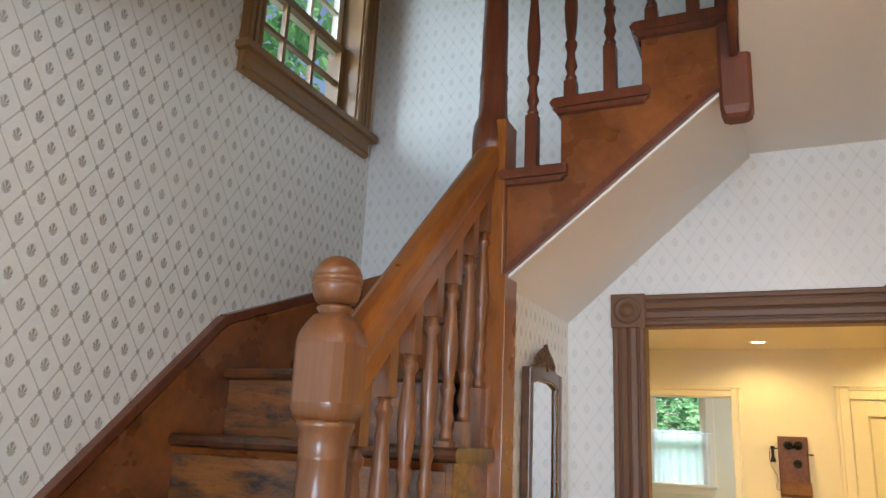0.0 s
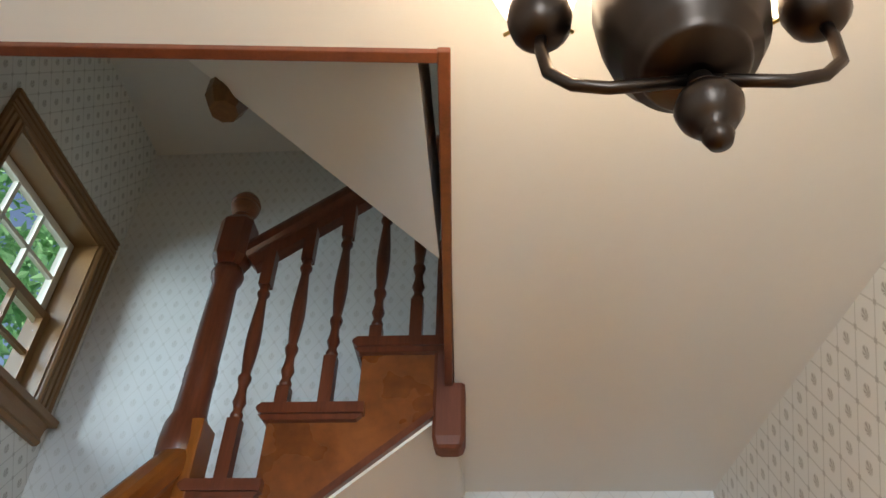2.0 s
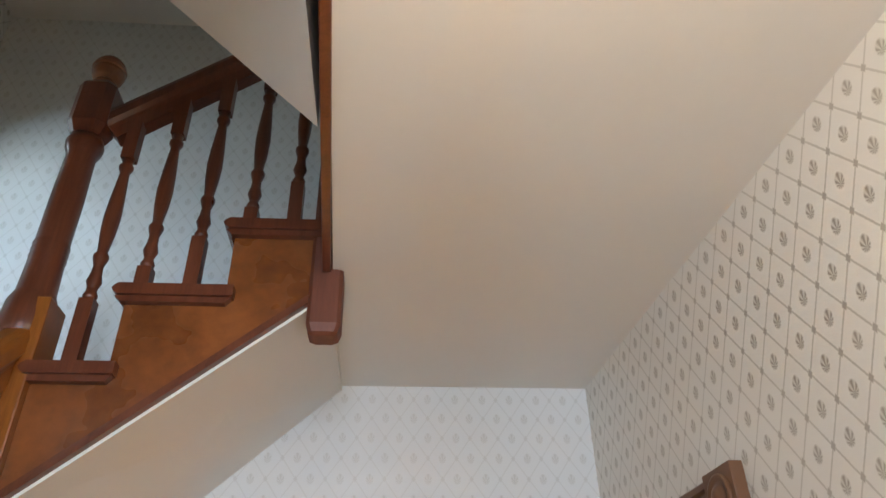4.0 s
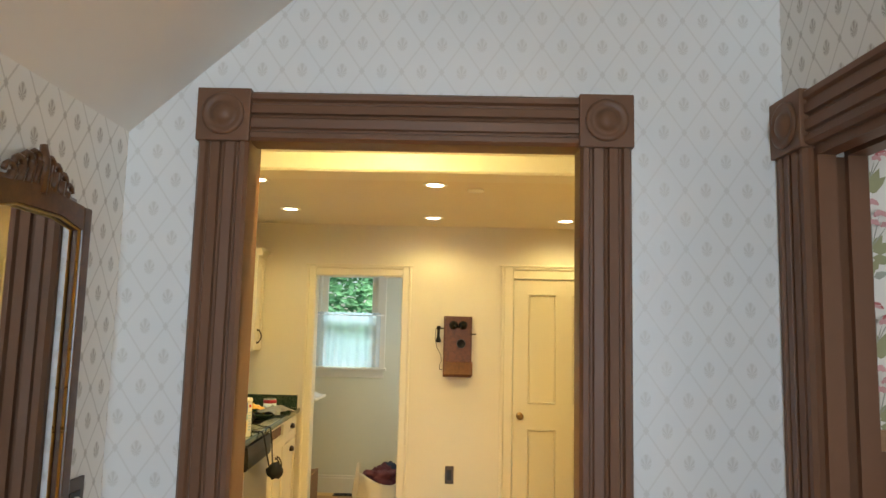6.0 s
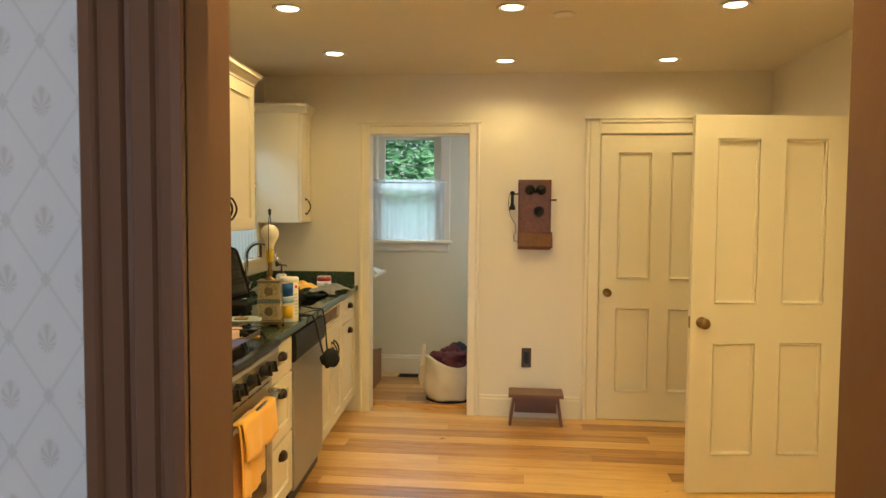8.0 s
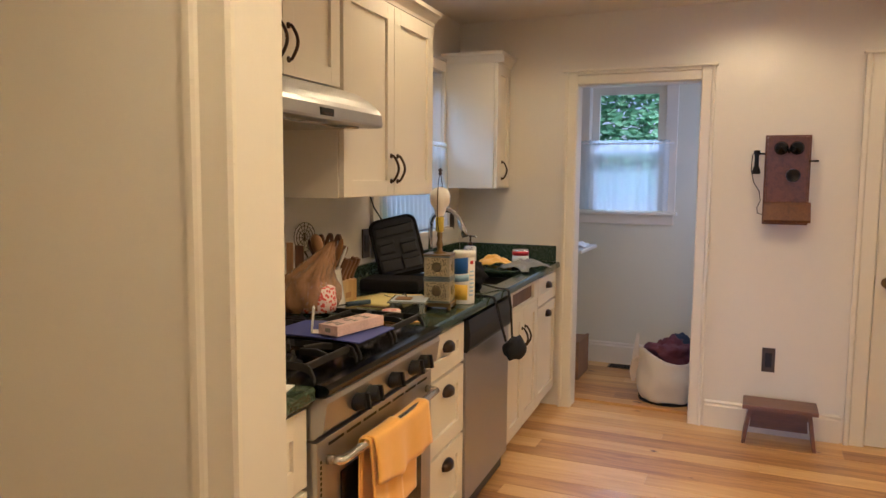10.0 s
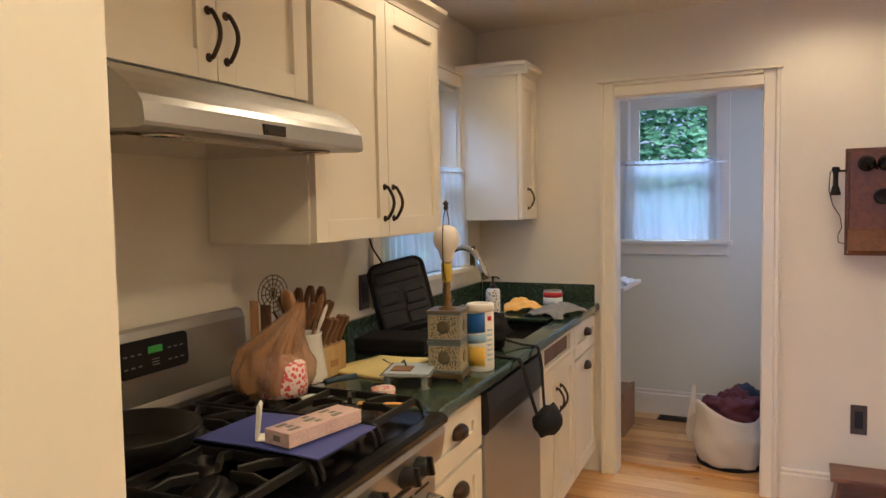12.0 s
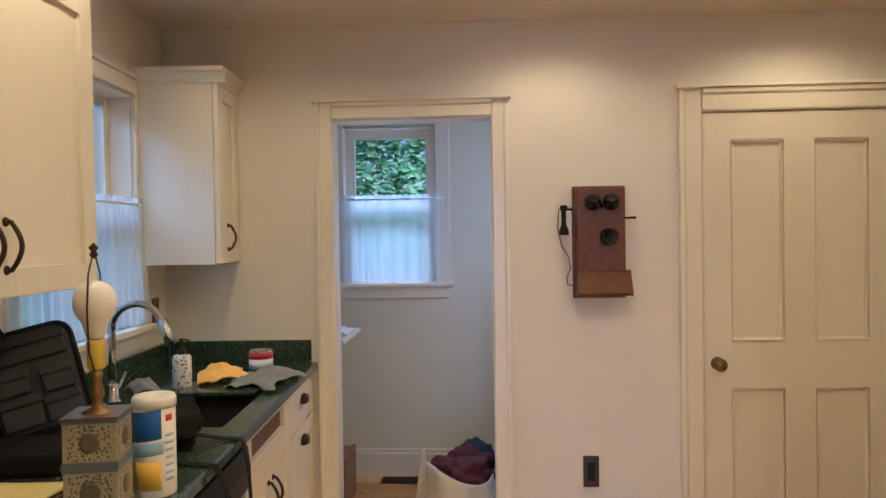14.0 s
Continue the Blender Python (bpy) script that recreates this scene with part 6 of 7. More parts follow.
part("top_plate", box(B(), -0.054, 0.054, -0.054, 0.054, 0.2122, 0.2170, 0.001), M["old_brass"], t)
part("collar", box(B(), -0.053, 0.053, -0.053, 0.053, 0.1185, 0.1235), M["tile_blue"], t)
part("stem", lathe(B(), [(0.030, 0.2125), (0.030, 0.218), (0.012, 0.226), (0.009, 0.24), (0.014, 0.25), (0.012, 0.262), (0.008, 0.275), (0.011, 0.285), (0.011, 0.300)], (0, 0, 0), 18), M["old_brass"], t)
part("socket", lathe(B(), [(0.011, 0.300), (0.0165, 0.304), (0.017, 0.355), (0.015, 0.360)], (0, 0, 0), 18), M["gold"], t, "brass coloured bulb socket")
part("bulb", lathe(B(), [(0.014, 0.361), (0.019, 0.372), (0.024, 0.392), (0.027, 0.398), (0.035, 0.408), (0.040, 0.424), (0.0405, 0.436), (0.037, 0.453), (0.027, 0.467), (0.013, 0.474), (0.0, 0.476)], (0, 0, 0), 24), M["bulb"], t, "unlit white bulb")
bm = B()
tube(bm, [(0.0, 0.016, 0.303), (0.0, 0.040, 0.34), (0.0, 0.046, 0.42), (0.0, 0.034, 0.49), (0.0, 0.012, 0.520), (0.0, -0.012, 0.520), (0.0, -0.034, 0.49), (0.0, -0.046, 0.42), (0.0, -0.040, 0.34), (0.0, -0.016, 0.303)], 0.0019, 6)
part("harp", bm, M["bronze"], t)
part("finial", lathe(B(), [(0.004, 0.520), (0.009, 0.527), (0.005, 0.533), (0.010, 0.541), (0.0, 0.551)], (0, 0, 0), 10), M["bronze"], t)
bm = B()
tube(bm, [(-0.03, -0.052, 0.018), (-0.07, -0.10, 0.010), (-0.10, -0.10, 0.045), (-0.13, -0.04, 0.060), (-0.17, 0.04, 0.03), (-0.22, 0.10, 0.012), (-0.28, 0.18, 0.010)], 0.0028, 6)
part("cord", bm, M["black_plastic"], t)

# wipes canister
t = thing("wipes_canister", "white cleaning wipes canister with a blue and yellow label", "canister", at(0.622, -1.692, 0.914, -10))
part("tub", lathe(B(), [(0.0, 0.0), (0.042, 0.0), (0.044, 0.004), (0.044, 0.188), (0.041, 0.192)], (0, 0, 0), 32), M["white_plastic"], t)
part("lid", lathe(B(), [(0.041, 0.1922), (0.0465, 0.193), (0.0465, 0.210), (0.043, 0.216), (0.030, 0.216), (0.028, 0.213), (0.0, 0.213)], (0, 0, 0), 32), M["white_plastic"], t)


def wrap(a0, a1, z0, z1, mat, name="label_patch", r=0.0446, skew=0.0):
    bm = sheet(B(), lambda u, v: (r * math.cos(radians(a0 + (a1 - a0) * u)), r * math.sin(radians(a0 + (a1 - a0) * u)), z0 + (z1 - z0) * v + skew * u), 10, 2, 0.0003)
    part(name, bm, mat, t)


wrap(-150, -40, 0.118, 0.182, M["blue"], skew=0.010)
wrap(-150, -34, 0.086, 0.114, M["pale_blue"], skew=0.010)
wrap(-120, -42, 0.018, 0.080, M["yellow"])
wrap(-28, -6, 0.164, 0.178, M["red"], r=0.0447)
for k in range(7):
    wrap(-30, 0, 0.035 + 0.016 * k, 0.041 + 0.016 * k, M["pale_blue"], "label_line")

# black tool case standing open
t = thing("tool_case", "open black nylon tool case with slate pockets", "case", at(0.20, -1.50, 0.914, 8))
bm = B()
box(bm, -0.115, 0.155, -0.10, 0.10, 0.0, 0.058, 0.015)
part("base", bm, M["black_cloth"], t)
lidm = Matrix.Translation((0.02, 0.105, 0.05)) @ Matrix.Rotation(radians(14), 4, "Z") @ Matrix.Rotation(radians(-20), 4, "X") @ Matrix.Rotation(radians(-14), 4, "Y")


def case_leaf(x0, x1, z0, z1, y0, y1, r):
    """A soft panel with rounded upper corners and a padded rim."""
    pts = [(x0, z0), (x1, z0)]
    for cx_, a0 in ((x1 - r, 0), (x0 + r, 90)):
        pts += [(cx_ + r * math.cos(radians(a0 + 15 * k)), z1 - r + r * math.sin(radians(a0 + 15 * k))) for k in range(7)]
    bm = prism(B(), pts, y0, y1, "y")
    bmesh.ops.bevel(bm, geom=bm.edges[:], offset=min(0.007, (y1 - y0) * 0.3), segments=2, affect="EDGES", clamp_overlap=True)
    return bm


lid = part("lid", case_leaf(-0.098, 0.135, 0.0, 0.295, 0.0, 0.036, 0.045), M["black_cloth"], t, m=lidm)
part("lining", case_leaf(-0.082, 0.120, 0.015, 0.280, -0.006, 0.001, 0.036), M["dark_cloth"], lid)
for x0, x1, z0, z1 in ((-0.072, 0.022, 0.025, 0.105), (0.030, 0.112, 0.025, 0.092), (-0.068, 0.004, 0.115, 0.178), (0.036, 0.108, 0.102, 0.168), (-0.070, 0.110, 0.198, 0.262)):
    bm = B()
    box(bm, x0, x1, -0.026, -0.0065, z0, z1 - 0.022, 0.006)
    box(bm, x0 - 0.003, x1 + 0.003, -0.030, -0.0065, z1 - 0.021, z1, 0.005)
    part("pocket", bm, M["dark_cloth"], lid)
part("zip", tube(B(), [(-0.09, -0.001, 0.02), (-0.09, -0.001, 0.26), (-0.07, -0.001, 0.285), (0.11, -0.001, 0.285), (0.13, -0.001, 0.26), (0.13, -0.001, 0.02)], 0.003, 6), M["black_plastic"], lid)
bm = B()
tube(bm, [(-0.08, 0.15, 0.30), (-0.13, 0.16, 0.37), (-0.15, 0.16, 0.43), (-0.12, 0.16, 0.48)], 0.004, 6)
part("cord", bm, M["black_plastic"], t)

# black pouch on the counter with a strap hanging over the dishwasher
t = thing("camera_pouch", "black soft pouch with a strap hanging over the worktop's edge", "pouch", at(0.515, -1.36, 0.914))


def blob(bm, cx, cy, cz, rx, ry, rz, seed, amp=0.15, nu=24, nv=14):
    def f(u, v):
        a, b = 2 * math.pi * u, math.pi * (v - 0.5)
        d = Vector((math.cos(a) * math.cos(b), math.sin(a) * math.cos(b), math.sin(b)))
        k = 1 + amp * noise.noise(d * 2.3 + Vector((seed, 0, 0))) + amp * 0.5 * noise.noise(d * 5.5 + Vector((0, seed, 0)))
        return (cx + rx * d.x * k, cy + ry * d.y * k, max(0.0005, cz + rz * d.z * k))
    sheet(bm, f, nu, nv)
    bmesh.ops.remove_doubles(bm, verts=bm.verts[:], dist=0.0004)
    return bm


part("body", blob(B(), 0, 0, 0.062, 0.088, 0.10, 0.075, 3.0, 0.3, 32, 20), M["black_cloth"], t)


def ribbon(bm, pts, w, axis):
    pts = [Vector(p) for p in pts]
    ax = Vector(axis) * (w / 2)
    g = [(bm.verts.new(p - ax), bm.verts.new(p + ax)) for p in pts]
    fs = [bm.faces.new((a[0], b[0], b[1], a[1])) for a, b in zip(g, g[1:])]
    bm.normal_update()
    bmesh.ops.solidify(bm, geom=fs, thickness=0.003)
    return bm


part("strap", ribbon(B(), [(0.03, -0.08, 0.012), (0.10, -0.14, 0.006), (0.165, -0.155, 0.005), (0.182, -0.150, 0.000), (0.194, -0.135, -0.04), (0.204, -0.095, -0.13), (0.212, -0.045, -0.215)], 0.026, (0, 1, 0)), M["black_cloth"], t)
part("strap", ribbon(B(), [(0.05, 0.05, 0.03), (0.13, 0.07, 0.008), (0.170, 0.080, 0.005), (0.184, 0.085, -0.005), (0.198, 0.082, -0.08), (0.206, 0.070, -0.17), (0.214, 0.055, -0.225)], 0.026, (0, 1, 0)), M["black_cloth"], t)
bm = B()


def cup_skin(u, v):
    """A folded cloth mask hanging by its loops: wide below, drawn in above, creased along its middle."""
    a = 2 * math.pi * u
    w = 0.050 + 0.070 * math.sin(math.pi * min(1.0, 0.18 + 0.62 * v)) if v < 0.97 else 0.02
    d = 0.052 * math.sin(math.pi * (0.12 + 0.70 * v))
    return (d * math.cos(a) * (0.8 + 0.2 * math.cos(2 * a)), w * math.sin(a), -0.078 * v - 0.010 * math.cos(a) * v + 0.004 * math.sin(5 * a + 6 * v))


sheet(bm, cup_skin, 28, 14)
bmesh.ops.remove_doubles(bm, verts=bm.verts[:], dist=0.0006)
bmesh.ops.holes_fill(bm, edges=[e for e in bm.edges if e.is_boundary])
for v in bm.verts:
    v.co += Vector((0.236, 0.010, -0.212))
part("hanging_mask", bm, M["black_cloth"], t, "folded black cloth mask")

# faucet
t = thing("faucet", "brushed nickel gooseneck faucet", "faucet", at(0.12, -0.80, 0.9145))
part("base", lathe(B(), [(0.028, 0.0), (0.028, 0.008), (0.020, 0.014), (0.017, 0.060), (0.014, 0.066)], (0, 0, 0), 20), M["chrome"], t)
bm = B()
tube(bm, [(0, 0, 0.06), (0, 0, 0.25)] + arc((0.088, 0, 0.25), 0.088, 180, 25, 14, "xz") + [(0.183, 0, 0.255), (0.195, 0, 0.225)], 0.0125, 14)
part("spout", bm, M["chrome"], t)
bm = B()
tube(bm, [(0.170, 0, 0.285), (0.192, 0, 0.232), (0.203, 0, 0.195)], 0.0165, 14, 1.15)
part("spray_head", bm, M["chrome"], t)
part("lever", tube(B(), [(0, 0.018, 0.035), (0, 0.05, 0.045), (0.0, 0.10, 0.085)], 0.006, 10), M["chrome"], t)

# far end of the worktop
t = thing("soap_dispenser", "white patterned soap dispenser with a dark pump", "soap dispenser", at(0.285, -0.60, 0.914))
part("bottle", lathe(B(), [(0.0, 0.0), (0.033, 0.0), (0.035, 0.004), (0.035, 0.118), (0.030, 0.128), (0.014, 0.132)], (0, 0, 0), 24), M["china_pattern"], t)
bm = B()
lathe(bm, [(0.015, 0.132), (0.015, 0.150), (0.006, 0.152), (0.005, 0.180), (0.010, 0.182), (0.010, 0.190)], (0, 0, 0), 14)
tube(bm, [(0, 0, 0.186), (0.03, -0.012, 0.186), (0.038, -0.015, 0.178)], 0.004, 8)
part("pump", bm, M["bronze"], t)
t = thing("cutting_board", "dark board across the sink", "board", at(0.36, -0.60, 0.9145, 0))
part("board", box(B(), -0.10, 0.22, -0.12, 0.08, 0.0, 0.012, 0.003), M["granite"], t)


def crumple(label, name, m, rx, ry, h, mat, seed):
    t = thing(name, label, "cloth", m)

    def f(u, v):
        x, y = rx * (2 * u - 1), ry * (2 * v - 1)
        e = max(0.0, 1 - ((2 * u - 1) ** 2 + (2 * v - 1) ** 2) * 0.55)
        q = Vector((x * 22 + seed, y * 22, seed))
        z = h * e * (0.75 + 0.5 * noise.noise(q)) + 0.006 * (1 + noise.noise(q * 2.2)) + 0.004 * abs(math.sin(60 * x + 30 * y))
        return (x * (1 + 0.25 * noise.noise(q * 0.7)), y * (1 + 0.25 * noise.noise(q * 0.8 + Vector((5, 0, 0)))), max(0.001, z))
    part("cloth", sheet(B(), f, 26, 26, 0.003), mat, t)
    return t


crumple("crumpled orange microfibre cloth on the worktop", "orange_cloth", at(0.385, -0.46, 0.927, 20), 0.085, 0.125, 0.050, M["orange_cloth"], 2.0)
crumple("crumpled grey rag on the worktop", "grey_rag", at(0.575, -0.52, 0.9145, -15), 0.10, 0.15, 0.055, M["grey_cloth"], 5.0)
crumple("grey rag beside the soap dispenser", "grey_rag", at(0.16, -0.66, 0.9145, 40), 0.05, 0.07, 0.055, M["grey_cloth"], 9.0)
t = thing("tin_can", "small red and white tin can", "can", at(0.475, -0.20, 0.914))
part("tin", lathe(B(), [(0.0, 0.0), (0.048, 0.0), (0.050, 0.003), (0.050, 0.078), (0.048, 0.082), (0.044, 0.082), (0.043, 0.079), (0.0, 0.079)], (0, 0, 0), 28), M["chrome"], t)
part("label_band", lathe(B(), [(0.0503, 0.006), (0.0503, 0.048)], (0, 0, 0), 28), M["white_plastic"], t)
part("label_band", lathe(B(), [(0.0504, 0.048), (0.0504, 0.074)], (0, 0, 0), 28), M["red"], t)
t = thing("book", "thin book with a green and blue cover on the sill", "book", at(0.115, -0.95, 0.9145, 25))
part("cover", box(B(), -0.05, 0.05, -0.075, 0.075, 0.0, 0.014, 0.002), M["navy"], t)
part("cover_panel", box(B(), -0.04, 0.045, -0.06, 0.0, 0.0142, 0.0152), M["pale_blue"], t)
part("cover_panel", box(B(), -0.04, 0.045, 0.002, 0.06, 0.0142, 0.0152), M["green"], t)


def plate(name, label, m, w, h, holes=True):
    t = thing(name, label, "socket", m)
    part("plate", box(B(), -w / 2, w / 2, -h / 2, h / 2, 0, 0.006, 0.002), M["dark_plate"], t)
    part("insert", box(B(), -w * 0.26, w * 0.26, -h * 0.30, h * 0.30, 0.006, 0.009, 0.001), M["black_plastic"], t)
    return t


RUN_FACE = RUN @ Matrix(((0, 0, 1, 0), (1, 0, 0, 0), (0, 1, 0, 0), (0, 0, 0, 1)))
plate("wall_socket", "dark bronze socket plate on the kitchen wall", RUN_FACE @ Matrix.Translation((-1.355, 1.108, 0.001)), 0.075, 0.14)
plate("wall_socket", "dark bronze socket plate on the kitchen wall", RUN_FACE @ Matrix.Translation((-0.13, 1.16, 0.001)), 0.07, 0.115)
plate("wall_socket", "dark bronze socket plate low on the kitchen wall", Matrix.Translation((0.803, 9.069, 0.424)) @ FACE_S, 0.068, 0.137)


# cafe curtains
def cafe(name, label, m, y0, y1, z0, z1, folds, amp, lap):
    t = thing(name, label, "curtain", m)
    part("rod", tube(B(), [(0.012, y0 - 0.03, z1 - 0.012), (0.012, y1 + 0.03, z1 - 0.012)], 0.005, 8), M["white_plastic"], t)

    def f(u, v):
        y = y0 + (y1 - y0) * u
        a = amp * (0.35 + 0.65 * (1 - v)) if v < 0.93 else amp * 0.5
        return (0.012 + a * math.sin(2 * math.pi * folds * u + 1.5 * math.sin(5 * u)) * (1.0 + 0.3 * math.sin(9 * u)) + lap * (1 - v), y, z0 + (z1 + 0.012 - z0) * v + (0.004 * math.sin(2 * math.pi * folds * 2 * u) if v > 0.95 else 0))
    part("voile", sheet(B(), f, 120, 14), M["sheer"], t)
    return t


cafe("cafe_curtain", "white voile cafe curtain on a rod over the sink window", RUN @ pose(0.018, 0, 0), -1.27, -0.27, 1.135, 1.625, 17, 0.010, 0.01)
cafe("cafe_curtain", "white voile cafe curtain on a rod in the pantry", Matrix.Translation((0, 10.205, 0)) @ pose(0, 0, 0, 0, 0, -90), -0.56, 0.10, 1.20, 1.705, 9, 0.009, 0.006)

# ---- back wall of the kitchen and the pantry ----
t = thing("wall_telephone", "antique red brown wooden wall telephone with black bells", "telephone", Matrix.Translation((0.732, 9.069, 1.187)) @ FACE_S)
part("backboard", box(B(), 0.0, 0.228, 0.0, 0.486, 0.0, 0.018, 0.005), M["phone_wood"], t)
part("box", box(B(), 0.012, 0.216, 0.012, 0.474, 0.018, 0.085, 0.006), M["phone_wood"], t)
bm = B()
prism(bm, [(0.018, 0.0855), (0.018, 0.14), (0.03, 0.145), (0.115, 0.0975), (0.125, 0.0855)], 0.008, 0.235, "x")
part("writing_shelf", bm, M["phone_wood"], t, "sloping wooden writing shelf")
for x in (0.076, 0.152):
    part("bell", lathe(B(), [(0.033, 0.086), (0.036, 0.092), (0.035, 0.102), (0.026, 0.116), (0.010, 0.123), (0.006, 0.129), (0.0, 0.130)], (x + 0.003, 0.413, 0), 22), M["black_enamel"], t, "black metal bell")
part("clapper", tube(B(), [(0.117, 0.39, 0.087), (0.117, 0.41, 0.105)], 0.006, 8), M["black_enamel"], t)
bm = B()
lathe(bm, [(0.036, 0.0855), (0.034, 0.092), (0.018, 0.098), (0.015, 0.125), (0.019, 0.130), (0.032, 0.150), (0.034, 0.154), (0.029, 0.153), (0.012, 0.135), (0.0, 0.133)], (0.142, 0.268, 0), 24)
part("mouthpiece", bm, M["black_plastic"], t)
bm = B()
tube(bm, [(0.0, 0.385, 0.05), (-0.035, 0.385, 0.05)], 0.005, 8)
tube(bm, [(-0.035, 0.398, 0.033), (-0.048, 0.398, 0.05), (-0.035, 0.398, 0.067)], 0.004, 6)
part("hook", bm, M["black_enamel"], t)
m = Matrix.Rotation(radians(-90), 4, "X")
bm = B()
lathe(bm, [(0.020, 0.0), (0.022, 0.010), (0.017, 0.030), (0.011, 0.045), (0.0105, 0.095), (0.013, 0.105), (0.017, 0.118), (0.015, 0.128), (0.0, 0.130)], (0, 0, 0), 18, Matrix.Translation((-0.040, 0.275, 0.05)) @ m)
part("receiver", bm, M["black_plastic"], t)
part("cord", tube(B(), [(-0.040, 0.405, 0.05), (-0.062, 0.38, 0.05), (-0.066, 0.30, 0.05), (-0.050, 0.23, 0.048), (-0.020, 0.18, 0.045), (-0.012, 0.13, 0.04), (-0.028, 0.09, 0.035), (-0.024, 0.06, 0.03), (0.0, 0.055, 0.03)], 0.0022, 6), M["black_cloth"], t)
bm = B()
tube(bm, [(0.216, 0.345, 0.05), (0.240, 0.345, 0.05), (0.243, 0.345, 0.075)], 0.004, 8)
tube(bm, [(0.236, 0.345, 0.078), (0.262, 0.345, 0.078)], 0.005, 8)
part("crank", bm, M["black_enamel"], t)
for x in (0.014, 0.214):
    for y in (0.014, 0.472):
        part("screw", lathe(B(), [(0.006, 0.018), (0.006, 0.0225), (0.0, 0.0235)], (x * 0.93 + 0.0, y, 0), 10), M["chrome"], t)

t = thing("step_stool", "small brown wooden step stool standing by the wall", "stool", pose(0.868, 8.93, 0, 0, 0, 0))
part("top", box(B(), -0.185, 0.185, -0.105, 0.095, 0.198, 0.220, 0.004), M["stool_wood"], t)
for s in (-1, 1):
    bm = B()
    prism(bm, [(s * 0.165, 0.0), (s * 0.183, 0.0), (s * 0.155, 0.1975), (s * 0.137, 0.1975)], -0.085, 0.085, "y")
    part("side_panel", bm, M["stool_wood"], t)
bm = B()
prism(bm, [(-0.146, 0.06), (0.146, 0.06), (0.140, 0.15), (-0.140, 0.15)], 0.035, 0.050, "y")
part("stretcher", bm, M["stool_wood"], t)
part("apron", box(B(), -0.139, 0.139, -0.080, -0.066, 0.160, 0.1975), M["stool_wood"], t)

# canvas laundry bag
t = thing("laundry_bag", "cream canvas laundry bag filled with maroon clothes", "bag", pose(0.225, 9.45, 0))


def bagwall(u, v):
    a = 2 * math.pi * u
    n = noise.noise(Vector((1.6 * math.cos(a), 1.6 * math.sin(a), 2.5 * v)))
    r = 0.150 + 0.045 * math.sin(math.pi * (0.15 + 0.7 * v)) + 0.026 * n + 0.010 * noise.noise(Vector((5 * math.cos(a), 5 * math.sin(a), 3 * v + 4)))
    return (r * math.cos(a), r * math.sin(a), 0.034 + 0.285 * v + 0.04 * math.sin(2 * a + 0.6) * v + 0.015 * n * v)


bm = sheet(B(), bagwall, 40, 14, 0.004)
part("canvas", bm, M["canvas"], t)
part("base_band", lathe(B(), [(0.0, 0.0), (0.168, 0.0), (0.180, 0.010), (0.178, 0.036), (0.0, 0.036)], (0, 0, 0), 32), M["black_cloth"], t, "black base band")
part("handle", ribbon(B(), [(-0.17, -0.10, 0.30), (-0.20, -0.12, 0.27), (-0.215, -0.11, 0.20), (-0.205, -0.08, 0.13), (-0.19, -0.06, 0.17), (-0.185, -0.05, 0.26)], 0.03, (0.5, 0.86, 0)), M["canvas"], t)
crumple_m = pose(0.225, 9.45, 0.27)
t = thing("clothes", "maroon clothes heaped in the laundry bag", "clothes", crumple_m)
part("garment", blob(B(), 0.0, 0.0, 0.03, 0.150, 0.145, 0.10, 1.5, 0.5, 44, 28), M["maroon"], t)
t = thing("clothes", "navy garment in the laundry bag", "clothes", pose(0.29, 9.55, 0.29))
part("garment", blob(B(), 0.0, 0.0, 0.04, 0.095, 0.075, 0.10, 6.5, 0.25), M["navy"], t)

t = thing("carton_box", "brown cardboard box on the pantry floor", "box", pose(-0.52, 9.78, 0.022))
part("body", box(B(), -0.14, 0.125, -0.16, 0.16, 0.0, 0.262, 0.003), M["carton"], t)
part("flap", box(B(), 0.105, 0.127, -0.16, 0.16, 0.2625, 0.270), M["carton"], t)
t = thing("wall_shelf", "narrow white shelf on the pantry wall", "shelf", pose(-0.80, 9.72, 0.93))
part("board", box(B(), 0.001, 0.44, -0.25, 0.25, 0.0, 0.022, 0.004), M["trim"], t)
part("bracket", prism(B(), [(0.001, -0.28), (0.02, -0.28), (0.36, -0.001), (0.001, -0.001)], -0.012, 0.012, "y"), M["trim"], t)
t = crumple("white folded cloth on the pantry shelf", "white_cloth", pose(-0.42, 9.72, 0.953), 0.05, 0.09, 0.03, M["paper"], 12.0)
t = thing("floor_register", "dark metal floor register", "vent", pose(-0.12, 10.13, 0.021))
part("frame", box(B(), -0.16, 0.16, -0.055, 0.055, 0.0, 0.004, 0.001), M["bronze"], t)
for k in range(9):
    part("slat", box(B(), -0.145, 0.145, -0.045 + 0.0105 * k, -0.040 + 0.0105 * k, 0.0042, 0.0065), M["black_plastic"], t)

# ceiling lights
src = None
for dx, dy in DOWNLIGHTS + [(0.60, 5.06)]:
    m = pose(dx, dy, KZ)
    if src is None:
        src = thing("downlight", "round recessed ceiling light, lit", "ceiling light", m, "recessed kitchen lights")
        part("trim_ring", lathe(B(), [(0.050, -0.001), (0.074, -0.001), (0.074, -0.004), (0.068, -0.007), (0.054, -0.005), (0.050, -0.002)], (0, 0, 0), 28), M["white_plastic"], src)
        part("lens", lathe(B(), [(0.0, -0.0015), (0.0505, -0.0015), (0.0505, -0.003), (0.0, -0.003)][::-1], (0, 0, 0), 28), M["downlight"], src, "glowing lens")
    else:
        copy_thing(src, m)
t = thing("ceiling_disc", "small flat white ceiling sensor", "sensor", pose(0.935, 7.54, KZ))
